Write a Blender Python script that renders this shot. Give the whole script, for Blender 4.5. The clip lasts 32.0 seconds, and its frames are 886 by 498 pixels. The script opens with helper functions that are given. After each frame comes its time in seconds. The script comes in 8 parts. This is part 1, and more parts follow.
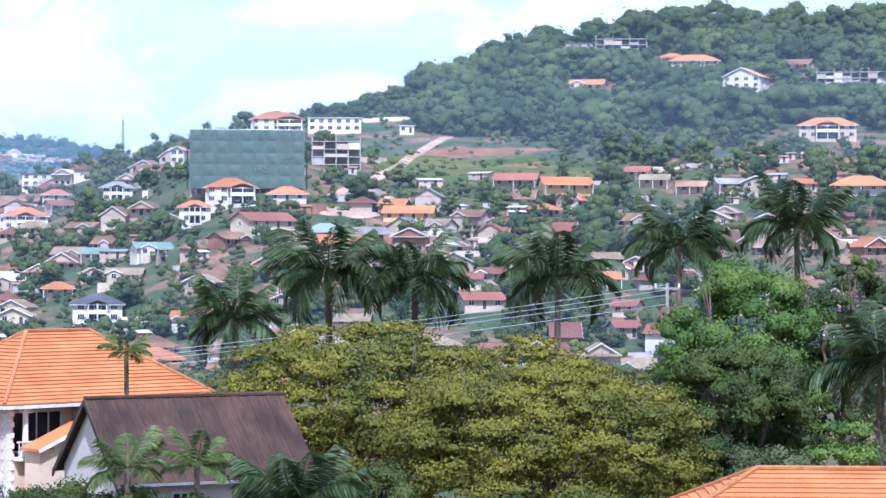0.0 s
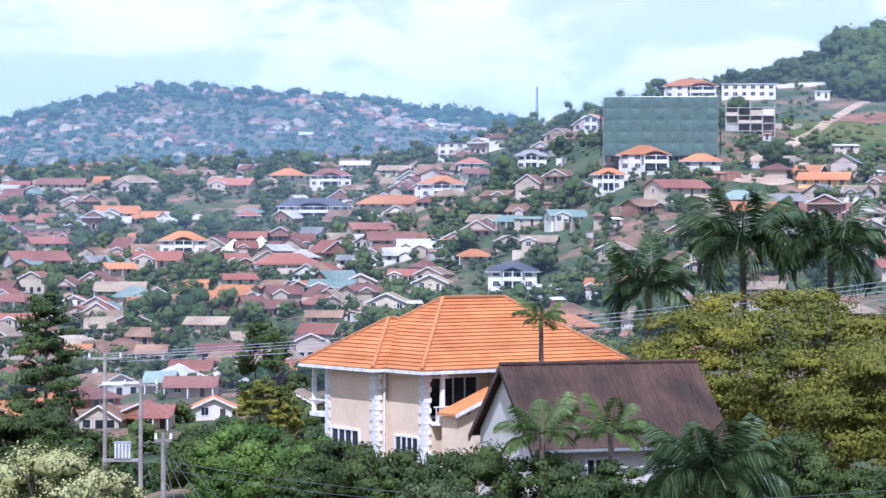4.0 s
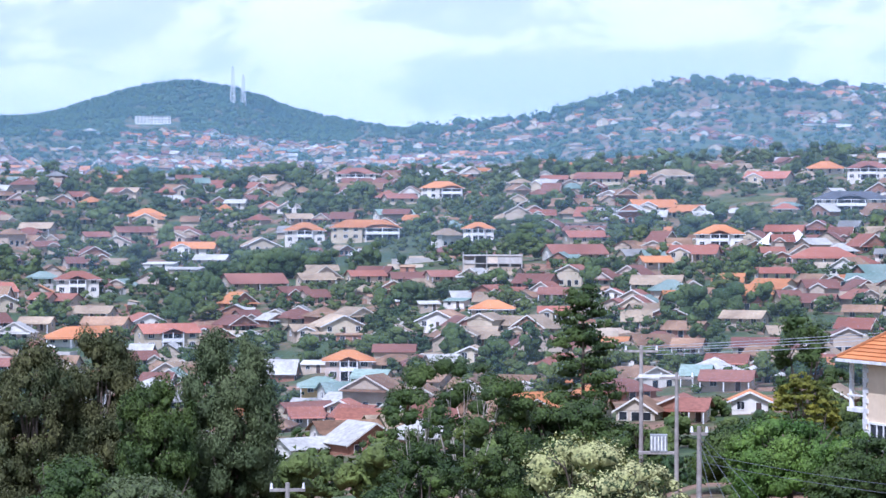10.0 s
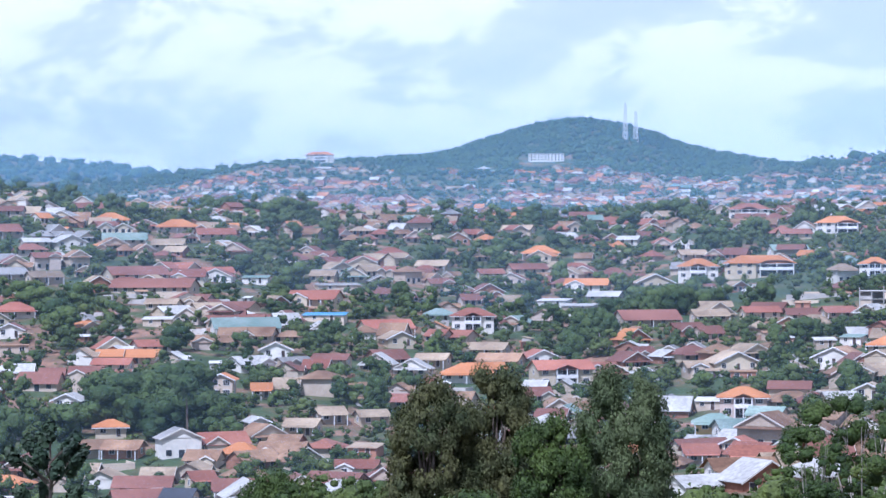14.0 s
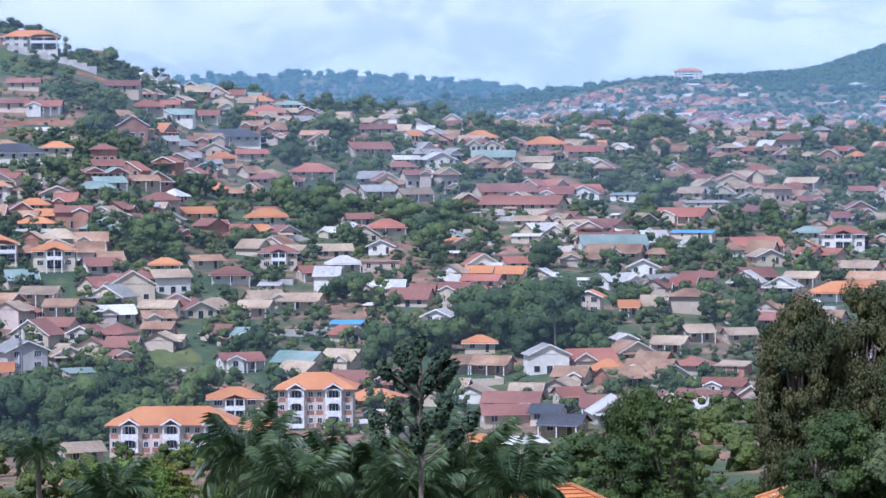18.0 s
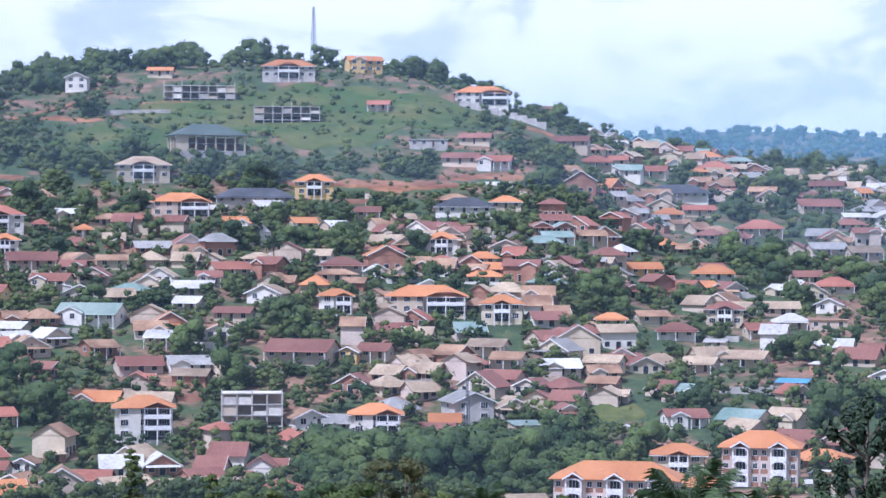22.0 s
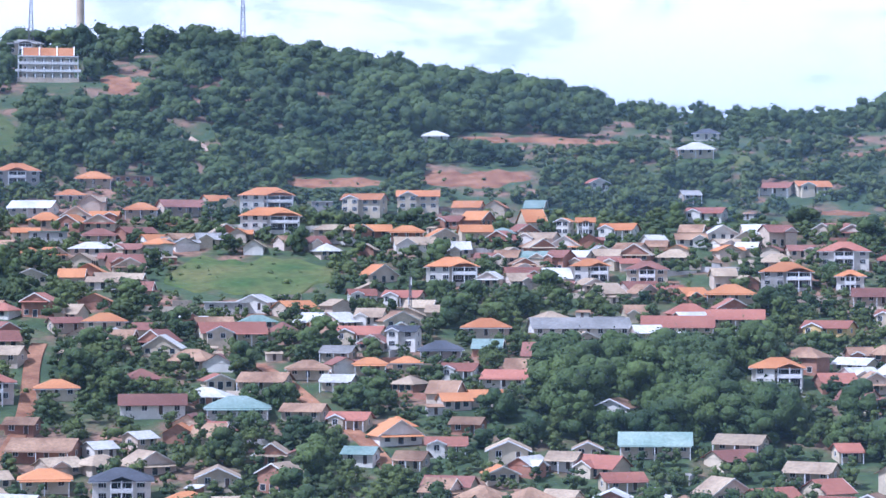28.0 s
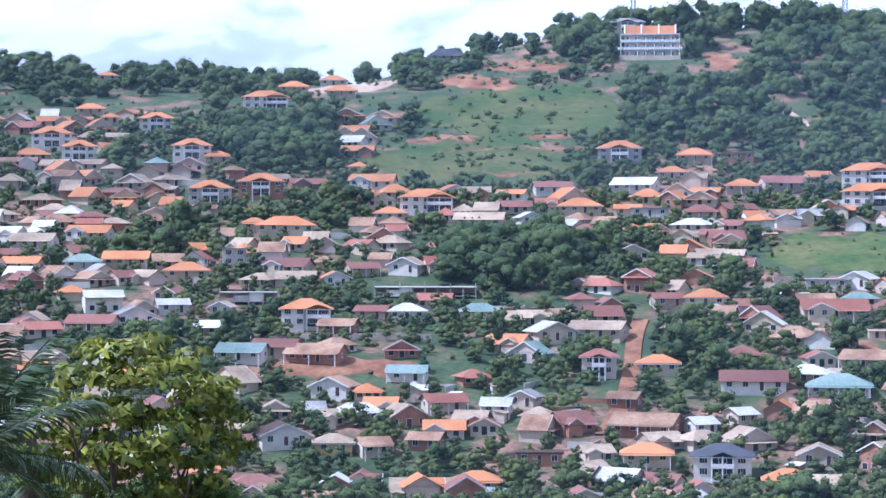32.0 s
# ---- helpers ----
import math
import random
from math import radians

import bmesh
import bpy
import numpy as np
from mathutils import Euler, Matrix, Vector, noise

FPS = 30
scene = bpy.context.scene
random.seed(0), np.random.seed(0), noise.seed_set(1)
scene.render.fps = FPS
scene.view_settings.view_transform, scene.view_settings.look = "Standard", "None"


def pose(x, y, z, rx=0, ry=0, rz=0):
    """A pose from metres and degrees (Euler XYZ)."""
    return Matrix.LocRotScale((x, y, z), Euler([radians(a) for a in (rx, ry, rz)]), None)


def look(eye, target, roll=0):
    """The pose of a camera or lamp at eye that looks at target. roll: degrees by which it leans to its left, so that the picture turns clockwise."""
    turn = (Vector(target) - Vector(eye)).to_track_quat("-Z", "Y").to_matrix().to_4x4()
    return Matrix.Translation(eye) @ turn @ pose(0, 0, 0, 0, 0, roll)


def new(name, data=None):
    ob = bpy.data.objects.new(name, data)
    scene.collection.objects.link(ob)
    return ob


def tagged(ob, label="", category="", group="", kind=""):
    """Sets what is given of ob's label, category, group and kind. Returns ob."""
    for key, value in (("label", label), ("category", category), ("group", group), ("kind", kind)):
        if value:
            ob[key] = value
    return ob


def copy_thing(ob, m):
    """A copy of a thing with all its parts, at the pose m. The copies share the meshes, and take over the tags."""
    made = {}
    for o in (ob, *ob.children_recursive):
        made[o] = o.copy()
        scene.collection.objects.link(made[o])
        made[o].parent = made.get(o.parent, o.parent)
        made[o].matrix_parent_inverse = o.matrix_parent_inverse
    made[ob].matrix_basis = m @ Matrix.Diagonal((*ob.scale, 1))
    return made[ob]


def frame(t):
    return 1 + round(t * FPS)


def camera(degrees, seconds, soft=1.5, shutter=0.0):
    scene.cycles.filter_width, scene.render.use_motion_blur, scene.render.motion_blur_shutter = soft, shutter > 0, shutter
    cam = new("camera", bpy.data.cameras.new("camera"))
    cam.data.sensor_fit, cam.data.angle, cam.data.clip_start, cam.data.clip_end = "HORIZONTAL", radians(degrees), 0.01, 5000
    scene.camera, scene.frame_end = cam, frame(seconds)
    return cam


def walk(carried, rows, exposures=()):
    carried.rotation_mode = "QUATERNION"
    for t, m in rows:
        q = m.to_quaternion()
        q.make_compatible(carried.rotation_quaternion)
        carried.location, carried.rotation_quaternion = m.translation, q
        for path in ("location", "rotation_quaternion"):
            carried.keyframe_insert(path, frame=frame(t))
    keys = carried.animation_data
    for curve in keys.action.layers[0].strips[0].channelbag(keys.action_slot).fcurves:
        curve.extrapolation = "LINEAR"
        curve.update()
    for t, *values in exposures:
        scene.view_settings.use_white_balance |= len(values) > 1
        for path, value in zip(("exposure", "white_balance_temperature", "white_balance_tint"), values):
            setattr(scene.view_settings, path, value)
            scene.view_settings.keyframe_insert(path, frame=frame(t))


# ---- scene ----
# The camera stands on one spot, high over a valley, and pans from the hill in the east to the hill in the north.
EYE = 70.0
cam = camera(20.37, 32.0, soft=1.5)
# seconds, bearing (degrees to the left of the first view), degrees upwards, degrees leaning to the right
PAN = [
    (0.0, -0.000, 0.236, -0.224),
    (0.5, 1.454, -0.226, -0.169),
    (1.0, 2.699, -0.484, -0.174),
    (1.5, 3.857, -0.547, -0.149),
    (2.0, 5.003, -0.549, -0.134),
    (2.5, 6.156, -0.550, -0.116),
    (3.0, 7.318, -0.553, -0.091),
    (3.5, 8.464, -0.551, -0.091),
    (4.0, 9.584, -0.552, -0.119),
    (4.5, 10.682, -0.571, -0.104),
    (6.5, 14.777, -0.940, -0.106),
    (7.0, 15.756, -1.015, -0.091),
    (7.5, 16.713, -1.052, -0.085),
    (8.0, 17.654, -1.049, -0.091),
    (8.5, 18.596, -1.034, -0.103),
    (9.0, 19.673, -0.956, -0.059),
    (9.5, 20.832, -0.838, -0.056),
    (10.0, 21.990, -0.717, -0.028),
    (10.5, 23.151, -0.596, -0.000),
    (11.0, 24.308, -0.476, 0.078),
    (11.5, 25.462, -0.357, 0.127),
    (12.0, 26.621, -0.242, 0.147),
    (12.5, 27.771, -0.120, 0.251),
    (13.0, 28.919, 0.005, 0.246),
    (13.5, 30.031, 0.097, 0.291),
    (14.0, 31.105, 0.151, 0.318),
    (14.5, 32.176, 0.178, 0.311),
    (16.5, 36.466, -0.774, 0.291),
    (17.0, 37.531, -1.927, 0.380),
    (17.5, 38.595, -2.378, 0.328),
    (18.0, 39.644, -1.722, 0.359),
    (18.5, 40.747, -1.299, 0.285),
    (19.0, 41.826, -1.143, 0.201),
    (19.5, 43.043, -1.027, 0.137),
    (20.0, 44.304, -0.913, 0.053),
    (20.5, 45.622, -0.790, -0.029),
    (21.0, 47.014, -0.651, -0.097),
    (21.5, 48.486, -0.520, -0.204),
    (22.0, 49.985, -0.418, -0.267),
    (22.5, 51.515, -0.343, -0.239),
    (23.0, 53.056, -0.304, -0.247),
    (23.5, 54.610, -0.264, -0.199),
    (24.0, 56.181, -0.222, -0.229),
    (24.5, 57.767, -0.175, -0.190),
    (26.5, 64.314, 0.184, -0.053),
    (27.0, 66.004, 0.286, -0.045),
    (27.5, 67.712, 0.362, -0.021),
    (28.0, 69.439, 0.383, -0.003),
    (28.5, 71.175, 0.387, 0.006),
    (29.0, 72.917, 0.390, -0.045),
    (29.5, 74.652, 0.365, -0.010),
    (30.0, 76.387, 0.295, -0.066),
    (30.5, 78.127, 0.183, -0.065),
    (31.0, 79.863, 0.063, -0.073),
    (31.5, 81.600, -0.059, -0.098),
    (32.0, 83.335, -0.178, -0.055),
]
walk(cam, [(t, pose(0, 0, EYE, 90 + pitch, 0, yaw) @ pose(0, 0, 0, 0, 0, -lean)) for t, yaw, pitch, lean in PAN], exposures=[(0.0, 0.42, 5060, 25), (1.0, 0.32, 5060, 25), (4.0, 0.26, 5060, 25), (9.0, 0.21, 5040, 24), (14.0, 0.10, 4980, 23), (17.0, 0.02, 5000, 23), (20.0, 0.12, 5120, 24), (23.0, 0.15, 5090, 25), (27.0, 0.24, 4900, 24), (32.0, 0.41, 4840, 24)])

# ---- daylight: high sun behind the viewer, bright sky with broken white cloud ----
SUN_BEARING, SUN_HEIGHT = 185.0, 55.0
world = bpy.data.worlds.new("sky")
scene.world = world
world.use_nodes = True
wn, wl = world.node_tree.nodes, world.node_tree.links
wn.clear()
w_out, w_bg = wn.new("ShaderNodeOutputWorld"), wn.new("ShaderNodeBackground")
w_sky = wn.new("ShaderNodeTexSky")
w_sky.sky_type, w_sky.sun_disc = "NISHITA", False
w_sky.sun_elevation, w_sky.sun_rotation = radians(SUN_HEIGHT), radians(-SUN_BEARING)
w_sky.air_density, w_sky.dust_density, w_sky.ozone_density = 1.0, 0.4, 2.0
w_co, w_map = wn.new("ShaderNodeTexCoord"), wn.new("ShaderNodeMapping")
w_map.inputs["Scale"].default_value = (1.0, 1.0, 2.2)
w_map.inputs["Location"].default_value = (0.35, 0.1, 0.0)
w_big, w_ramp, w_mix = wn.new("ShaderNodeTexNoise"), wn.new("ShaderNodeValToRGB"), wn.new("ShaderNodeMixRGB")
w_big.inputs["Scale"].default_value, w_big.inputs["Detail"].default_value, w_big.inputs["Roughness"].default_value = 10.0, 10.0, 0.6
w_big.inputs["Distortion"].default_value = 0.35
w_ramp.color_ramp.elements[0].position, w_ramp.color_ramp.elements[1].position = 0.48, 0.63
w_ramp.color_ramp.elements[0].color = (0.42, 0.42, 0.42, 1)
for w_at, w_share in ((0.535, 0.54), (0.572, 0.87)):
    w_ramp.color_ramp.elements.new(w_at).color = (w_share, w_share, w_share, 1)
w_lean, w_more = wn.new("ShaderNodeVectorMath"), wn.new("ShaderNodeMath")
w_lean.operation, w_more.operation = "DOT_PRODUCT", "MULTIPLY_ADD"
w_lean.inputs[1].default_value = (-math.sin(radians(75)), math.cos(radians(75)), 0.0)
w_more.inputs[1].default_value = 0.105
w_mix.inputs["Color2"].default_value = (9.6, 9.75, 9.8, 1)
wl.new(w_co.outputs["Generated"], w_map.inputs["Vector"])
wl.new(w_map.outputs["Vector"], w_big.inputs["Vector"])
wl.new(w_co.outputs["Generated"], w_lean.inputs[0])
wl.new(w_lean.outputs["Value"], w_more.inputs[0])
wl.new(w_big.outputs["Fac"], w_more.inputs[2])
wl.new(w_more.outputs["Value"], w_ramp.inputs["Fac"])
wl.new(w_ramp.outputs["Color"], w_mix.inputs["Fac"])
w_tone = wn.new("ShaderNodeHueSaturation")
w_tone.inputs["Hue"].default_value, w_tone.inputs["Saturation"].default_value, w_tone.inputs["Value"].default_value = 0.5, 0.85, 0.85
wl.new(w_sky.outputs["Color"], w_tone.inputs["Color"])
wl.new(w_tone.outputs["Color"], w_mix.inputs["Color1"])
wl.new(w_mix.outputs["Color"], w_bg.inputs["Color"])
w_bg.inputs["Strength"].default_value = 0.105
wl.new(w_bg.outputs["Background"], w_out.inputs["Surface"])

sun = new("sun", bpy.data.lights.new("sun", "SUN"))
sun.data.energy, sun.data.angle, sun.data.color = 5.0, radians(0.53), (1.0, 0.95, 0.87)
sun_way = Vector((-math.sin(radians(SUN_BEARING)) * math.cos(radians(SUN_HEIGHT)), math.cos(radians(SUN_BEARING)) * math.cos(radians(SUN_HEIGHT)), math.sin(radians(SUN_HEIGHT))))
sun.matrix_world = look(sun_way * 300 + Vector((0, 0, EYE)), (0, 0, EYE))


# ---- the lie of the land: for each bearing, distance in metres and the angle at which the ground shows from the eye ----
BEARINGS = []


def bearing(degrees, *knots):
    BEARINGS.append((degrees, knots))


NEAR = ((0, 0), (60, -13.6), (130, -6.9), (160, -6.0))
LOW = ((0, 0), (60, -13.6), (110, -9.5), (160, -8.6), (250, -8.4), (414, -7.3))
SLOPE = ((546, -6.0), (571, -5.3), (622, -3.9), (673, -2.6), (749, -1.2), (838, 0.2), (927, 1.6), (1004, 2.7))
bearing(-60, *NEAR, (332, -5), (762, -1), (1270, 1.2), (3089, 1.6), (4900, 1.4))
bearing(-14, *NEAR, (250, -6.2), (382, -4.8), (497, -3.4), (610, -1.6), (686, 0.0), (813, 1.6), (965, 3.2), (1093, 4.3), (1207, 5.2), (1379, 5.0), (4900, 0.8))
bearing(-5, *NEAR, (250, -6.2), (382, -4.8), (497, -3.4), (610, -1.6), (686, 0.0), (813, 1.4), (965, 3.2), (1093, 4.5), (1194, 5.3), (1379, 4.8), (4900, 0.8))
bearing(-2, *NEAR, (250, -6.2), (382, -4.8), (497, -3.4), (610, -1.6), (686, -0.1), (813, 1.6), (965, 3.0), (1080, 4.2), (1169, 4.7), (1379, 4.0), (4900, 0.8))
bearing(1, *NEAR, (250, -6.2), (382, -4.9), (497, -3.4), (610, -1.6), (686, -0.1), (787, 1.2), (889, 2.4), (1016, 3.5), (1093, 3.8), (1379, 2.8), (4900, 0.8))
bearing(5, *NEAR, (250, -6.2), (382, -5.0), (497, -3.6), (610, -1.8), (686, -0.2), (762, 1.2), (838, 2.4), (915, 2.85), (991, 2.8), (1270, 1.5), (2803, 1.6), (4900, 0.8))
bearing(8, *NEAR, (250, -6.3), (382, -5.0), (497, -3.7), (635, -1.9), (762, -0.2), (889, 1.1), (978, 1.8), (1093, 2.1), (1470, 0.6), (2041, 1.2), (2803, 2.5), (3280, 2.1), (4900, 0.8))
bearing(12, *NEAR, (250, -6.6), (382, -5.2), (546, -3.4), (686, -1.9), (826, -0.7), (991, 0.3), (1143, 1.2), (1270, 1.4), (1560, 0.3), (1945, 1.15), (2708, 2.95), (3280, 2.5), (4900, 0.8))
bearing(16.5, *NEAR, (250, -6.8), (382, -5.3), (546, -3.5), (686, -2.1), (826, -0.95), (991, 0.0), (1143, 0.95), (1270, 1.35), (1560, 0.3), (1850, 1.2), (2708, 3.2), (3280, 2.6), (4900, 0.8))
bearing(20, *LOW[:4], (250, -6.9), (414, -5.0), (546, -3.8), (686, -2.4), (826, -1.1), (991, -0.1), (1143, 0.75), (1270, 1.1), (1560, 0.2), (1898, 1.1), (2708, 2.25), (3184, 2.0), (4900, 0.8))
bearing(23, *LOW[:4], (250, -6.9), (414, -5.4), (546, -4.3), (686, -2.9), (826, -1.5), (991, -0.3), (1143, 0.6), (1270, 1.0), (1560, 0.2), (1898, 1.0), (2612, 1.9), (3089, 2.05), (4900, 0.8))
bearing(25.5, *LOW[:4], (250, -7.0), (414, -5.6), (546, -4.6), (686, -3.2), (826, -1.7), (991, -0.5), (1143, 0.55), (1255, 0.95), (1540, 0.1), (1870, 0.9), (2231, 1.2), (2612, 1.9), (2994, 2.45), (3375, 2.2), (4900, 0.8))
bearing(26.5, *LOW[:4], (250, -7.1), (414, -5.7), (546, -4.7), (686, -3.3), (826, -1.8), (991, -0.6), (1143, 0.52), (1250, 0.92), (1530, 0.05), (1860, 0.85), (2231, 1.3), (2612, 2.1), (2994, 2.95), (3375, 2.5), (4900, 0.8))
bearing(28, *LOW[:4], (250, -7.2), (414, -5.8), (546, -4.9), (686, -3.5), (826, -1.9), (991, -0.7), (1143, 0.5), (1245, 0.9), (1515, 0.0), (1850, 0.8), (2231, 1.4), (2612, 2.2), (2994, 3.22), (3375, 2.7), (4900, 0.8))
bearing(29.7, *LOW[:4], (250, -7.3), (414, -6.0), (546, -5.1), (686, -3.45), (826, -1.85), (991, -0.65), (1143, 0.5), (1245, 0.85), (1515, 0.0), (1850, 0.85), (2231, 1.45), (2612, 2.2), (2994, 2.85), (3375, 2.5), (4900, 0.8))
bearing(31, *LOW[:4], (250, -7.4), (414, -6.2), (546, -5.2), (686, -3.4), (826, -1.8), (991, -0.6), (1143, 0.55), (1245, 0.85), (1515, 0.0), (1850, 0.9), (2231, 1.5), (2708, 2.25), (3089, 2.3), (4900, 0.8))
bearing(35, *LOW[:4], (250, -7.8), (414, -6.4), (546, -5.2), (635, -3.9), (762, -2.1), (915, -0.7), (1080, 0.55), (1220, 1.0), (1515, 0.0), (1850, 0.9), (2136, 1.4), (2612, 2.2), (3089, 2.05), (4900, 0.8))
bearing(38.5, *LOW, (546, -5.5), (622, -4.0), (749, -2.0), (889, -0.6), (1042, 0.6), (1207, 1.2), (1515, 0.1), (2136, 0.9), (2612, 1.5), (3375, 1.8), (4233, 2.1), (4900, 1.9))
bearing(42, *LOW, (546, -5.6), (622, -4.1), (749, -2.1), (889, -0.7), (1042, 0.8), (1181, 1.5), (1470, 0.4), (2612, 1.0), (3375, 1.85), (4233, 2.35), (4900, 1.9))
bearing(45.5, *LOW, (546, -5.7), (622, -4.0), (749, -2.0), (876, -0.4), (1016, 1.1), (1143, 2.0), (1470, 0.6), (2612, 1.0), (3375, 1.8), (4233, 2.3), (4900, 1.9))
bearing(47.5, *LOW, *SLOPE[:7], (1016, 2.4), (1093, 2.55), (1470, 1.0), (4900, 1.9))
bearing(50.5, *LOW, *SLOPE, (1054, 3.5), (1118, 3.65), (1470, 2.2), (4900, 1.9))
bearing(54, *LOW, *SLOPE, (1080, 3.8), (1143, 3.95), (1470, 2.4), (4900, 1.9))
bearing(58, *LOW, *SLOPE, (1080, 3.6), (1143, 3.7), (1470, 2.6), (4900, 1.9))
bearing(61.5, *LOW, *SLOPE, (1080, 3.1), (1143, 3.1), (1470, 2.5), (4900, 1.9))
bearing(65, *LOW, *SLOPE, (1080, 3.25), (1143, 3.45), (1470, 2.5), (4900, 1.9))
bearing(70, *LOW, *SLOPE, (1080, 3.75), (1169, 4.3), (1470, 3.4), (4900, 1.9))
bearing(75, *LOW, *SLOPE, (1080, 4.0), (1169, 5.0), (1470, 4.0), (4900, 1.9))
bearing(80.5, *LOW, *SLOPE, (1080, 4.0), (1169, 4.8), (1470, 3.8), (4900, 1.9))
bearing(83, *LOW, *SLOPE, (1080, 3.8), (1156, 4.3), (1470, 3.0), (4900, 1.9))
bearing(85.5, *LOW, *SLOPE, (1054, 3.3), (1143, 3.6), (1470, 2.4), (4900, 1.9))
bearing(91, *LOW, *SLOPE, (1080, 3.5), (1143, 3.75), (1470, 2.6), (4900, 1.9))
bearing(98, *LOW, *SLOPE, (1080, 3.9), (1143, 4.3), (1470, 3.0), (4900, 1.9))
bearing(150, *LOW, (762, -3), (1470, 0.5), (3089, 1.2), (4900, 1.2))
bearing(300, *NEAR, (332, -5), (762, -1), (1270, 1.2), (3089, 1.6), (4900, 1.4))

R_GRID = np.concatenate([np.arange(0, 1602, 6.0), np.arange(1602, 4950, 25.0)])
B_GRID = np.concatenate([np.arange(-60, -15, 3.0), np.arange(-15, 99, 0.25), np.arange(99, 301, 3.0)])


def make_relief():
    table = np.array([np.interp(R_GRID, [k[0] for k in knots], [k[1] for k in knots]) for _, knots in BEARINGS])
    where = np.array([d for d, _ in BEARINGS])
    angle = np.array([np.interp(B_GRID, where, table[:, j]) for j in range(len(R_GRID))]).T
    height = R_GRID * np.tan(np.radians(angle))
    start = -13 - 2.0 * np.clip(R_GRID / 60, 0, 1)
    near = R_GRID < 60
    height[:, near] = start[near]
    for _ in range(2):  # soften the creases
        padded = np.pad(height, ((2, 2), (1, 1)), "edge")
        height = sum(padded[2 + i:2 + i + height.shape[0], 1 + j:1 + j + height.shape[1]] for i in (-2, -1, 0, 1, 2) for j in (-1, 0, 1)) / 15
    return height


RELIEF = make_relief()


def ground_z(b, r):
    """Height of the ground at a bearing and a distance (numbers or arrays)."""
    b, r = np.asarray(b, float), np.clip(np.asarray(r, float), 0, 4900)
    i = np.clip(np.searchsorted(B_GRID, b) - 1, 0, len(B_GRID) - 2)
    j = np.clip(np.searchsorted(R_GRID, r) - 1, 0, len(R_GRID) - 2)
    u = np.clip((b - B_GRID[i]) / (B_GRID[i + 1] - B_GRID[i]), 0, 1)
    v = np.clip((r - R_GRID[j]) / (R_GRID[j + 1] - R_GRID[j]), 0, 1)
    z = (RELIEF[i, j] * (1 - u) + RELIEF[i + 1, j] * u) * (1 - v) + (RELIEF[i, j + 1] * (1 - u) + RELIEF[i + 1, j + 1] * u) * v
    x, y = -np.sin(np.radians(b)) * r, np.cos(np.radians(b)) * r
    return z + EYE + np.where(r > 300, 0.5 * np.sin(x * 0.11 + 1.3 * np.sin(y * 0.05)) * np.sin(y * 0.09), 0)


def spot(b, r):
    """The place on the ground at a bearing and a distance."""
    return Vector((-math.sin(radians(b)) * r, math.cos(radians(b)) * r, float(ground_z(b, r))))


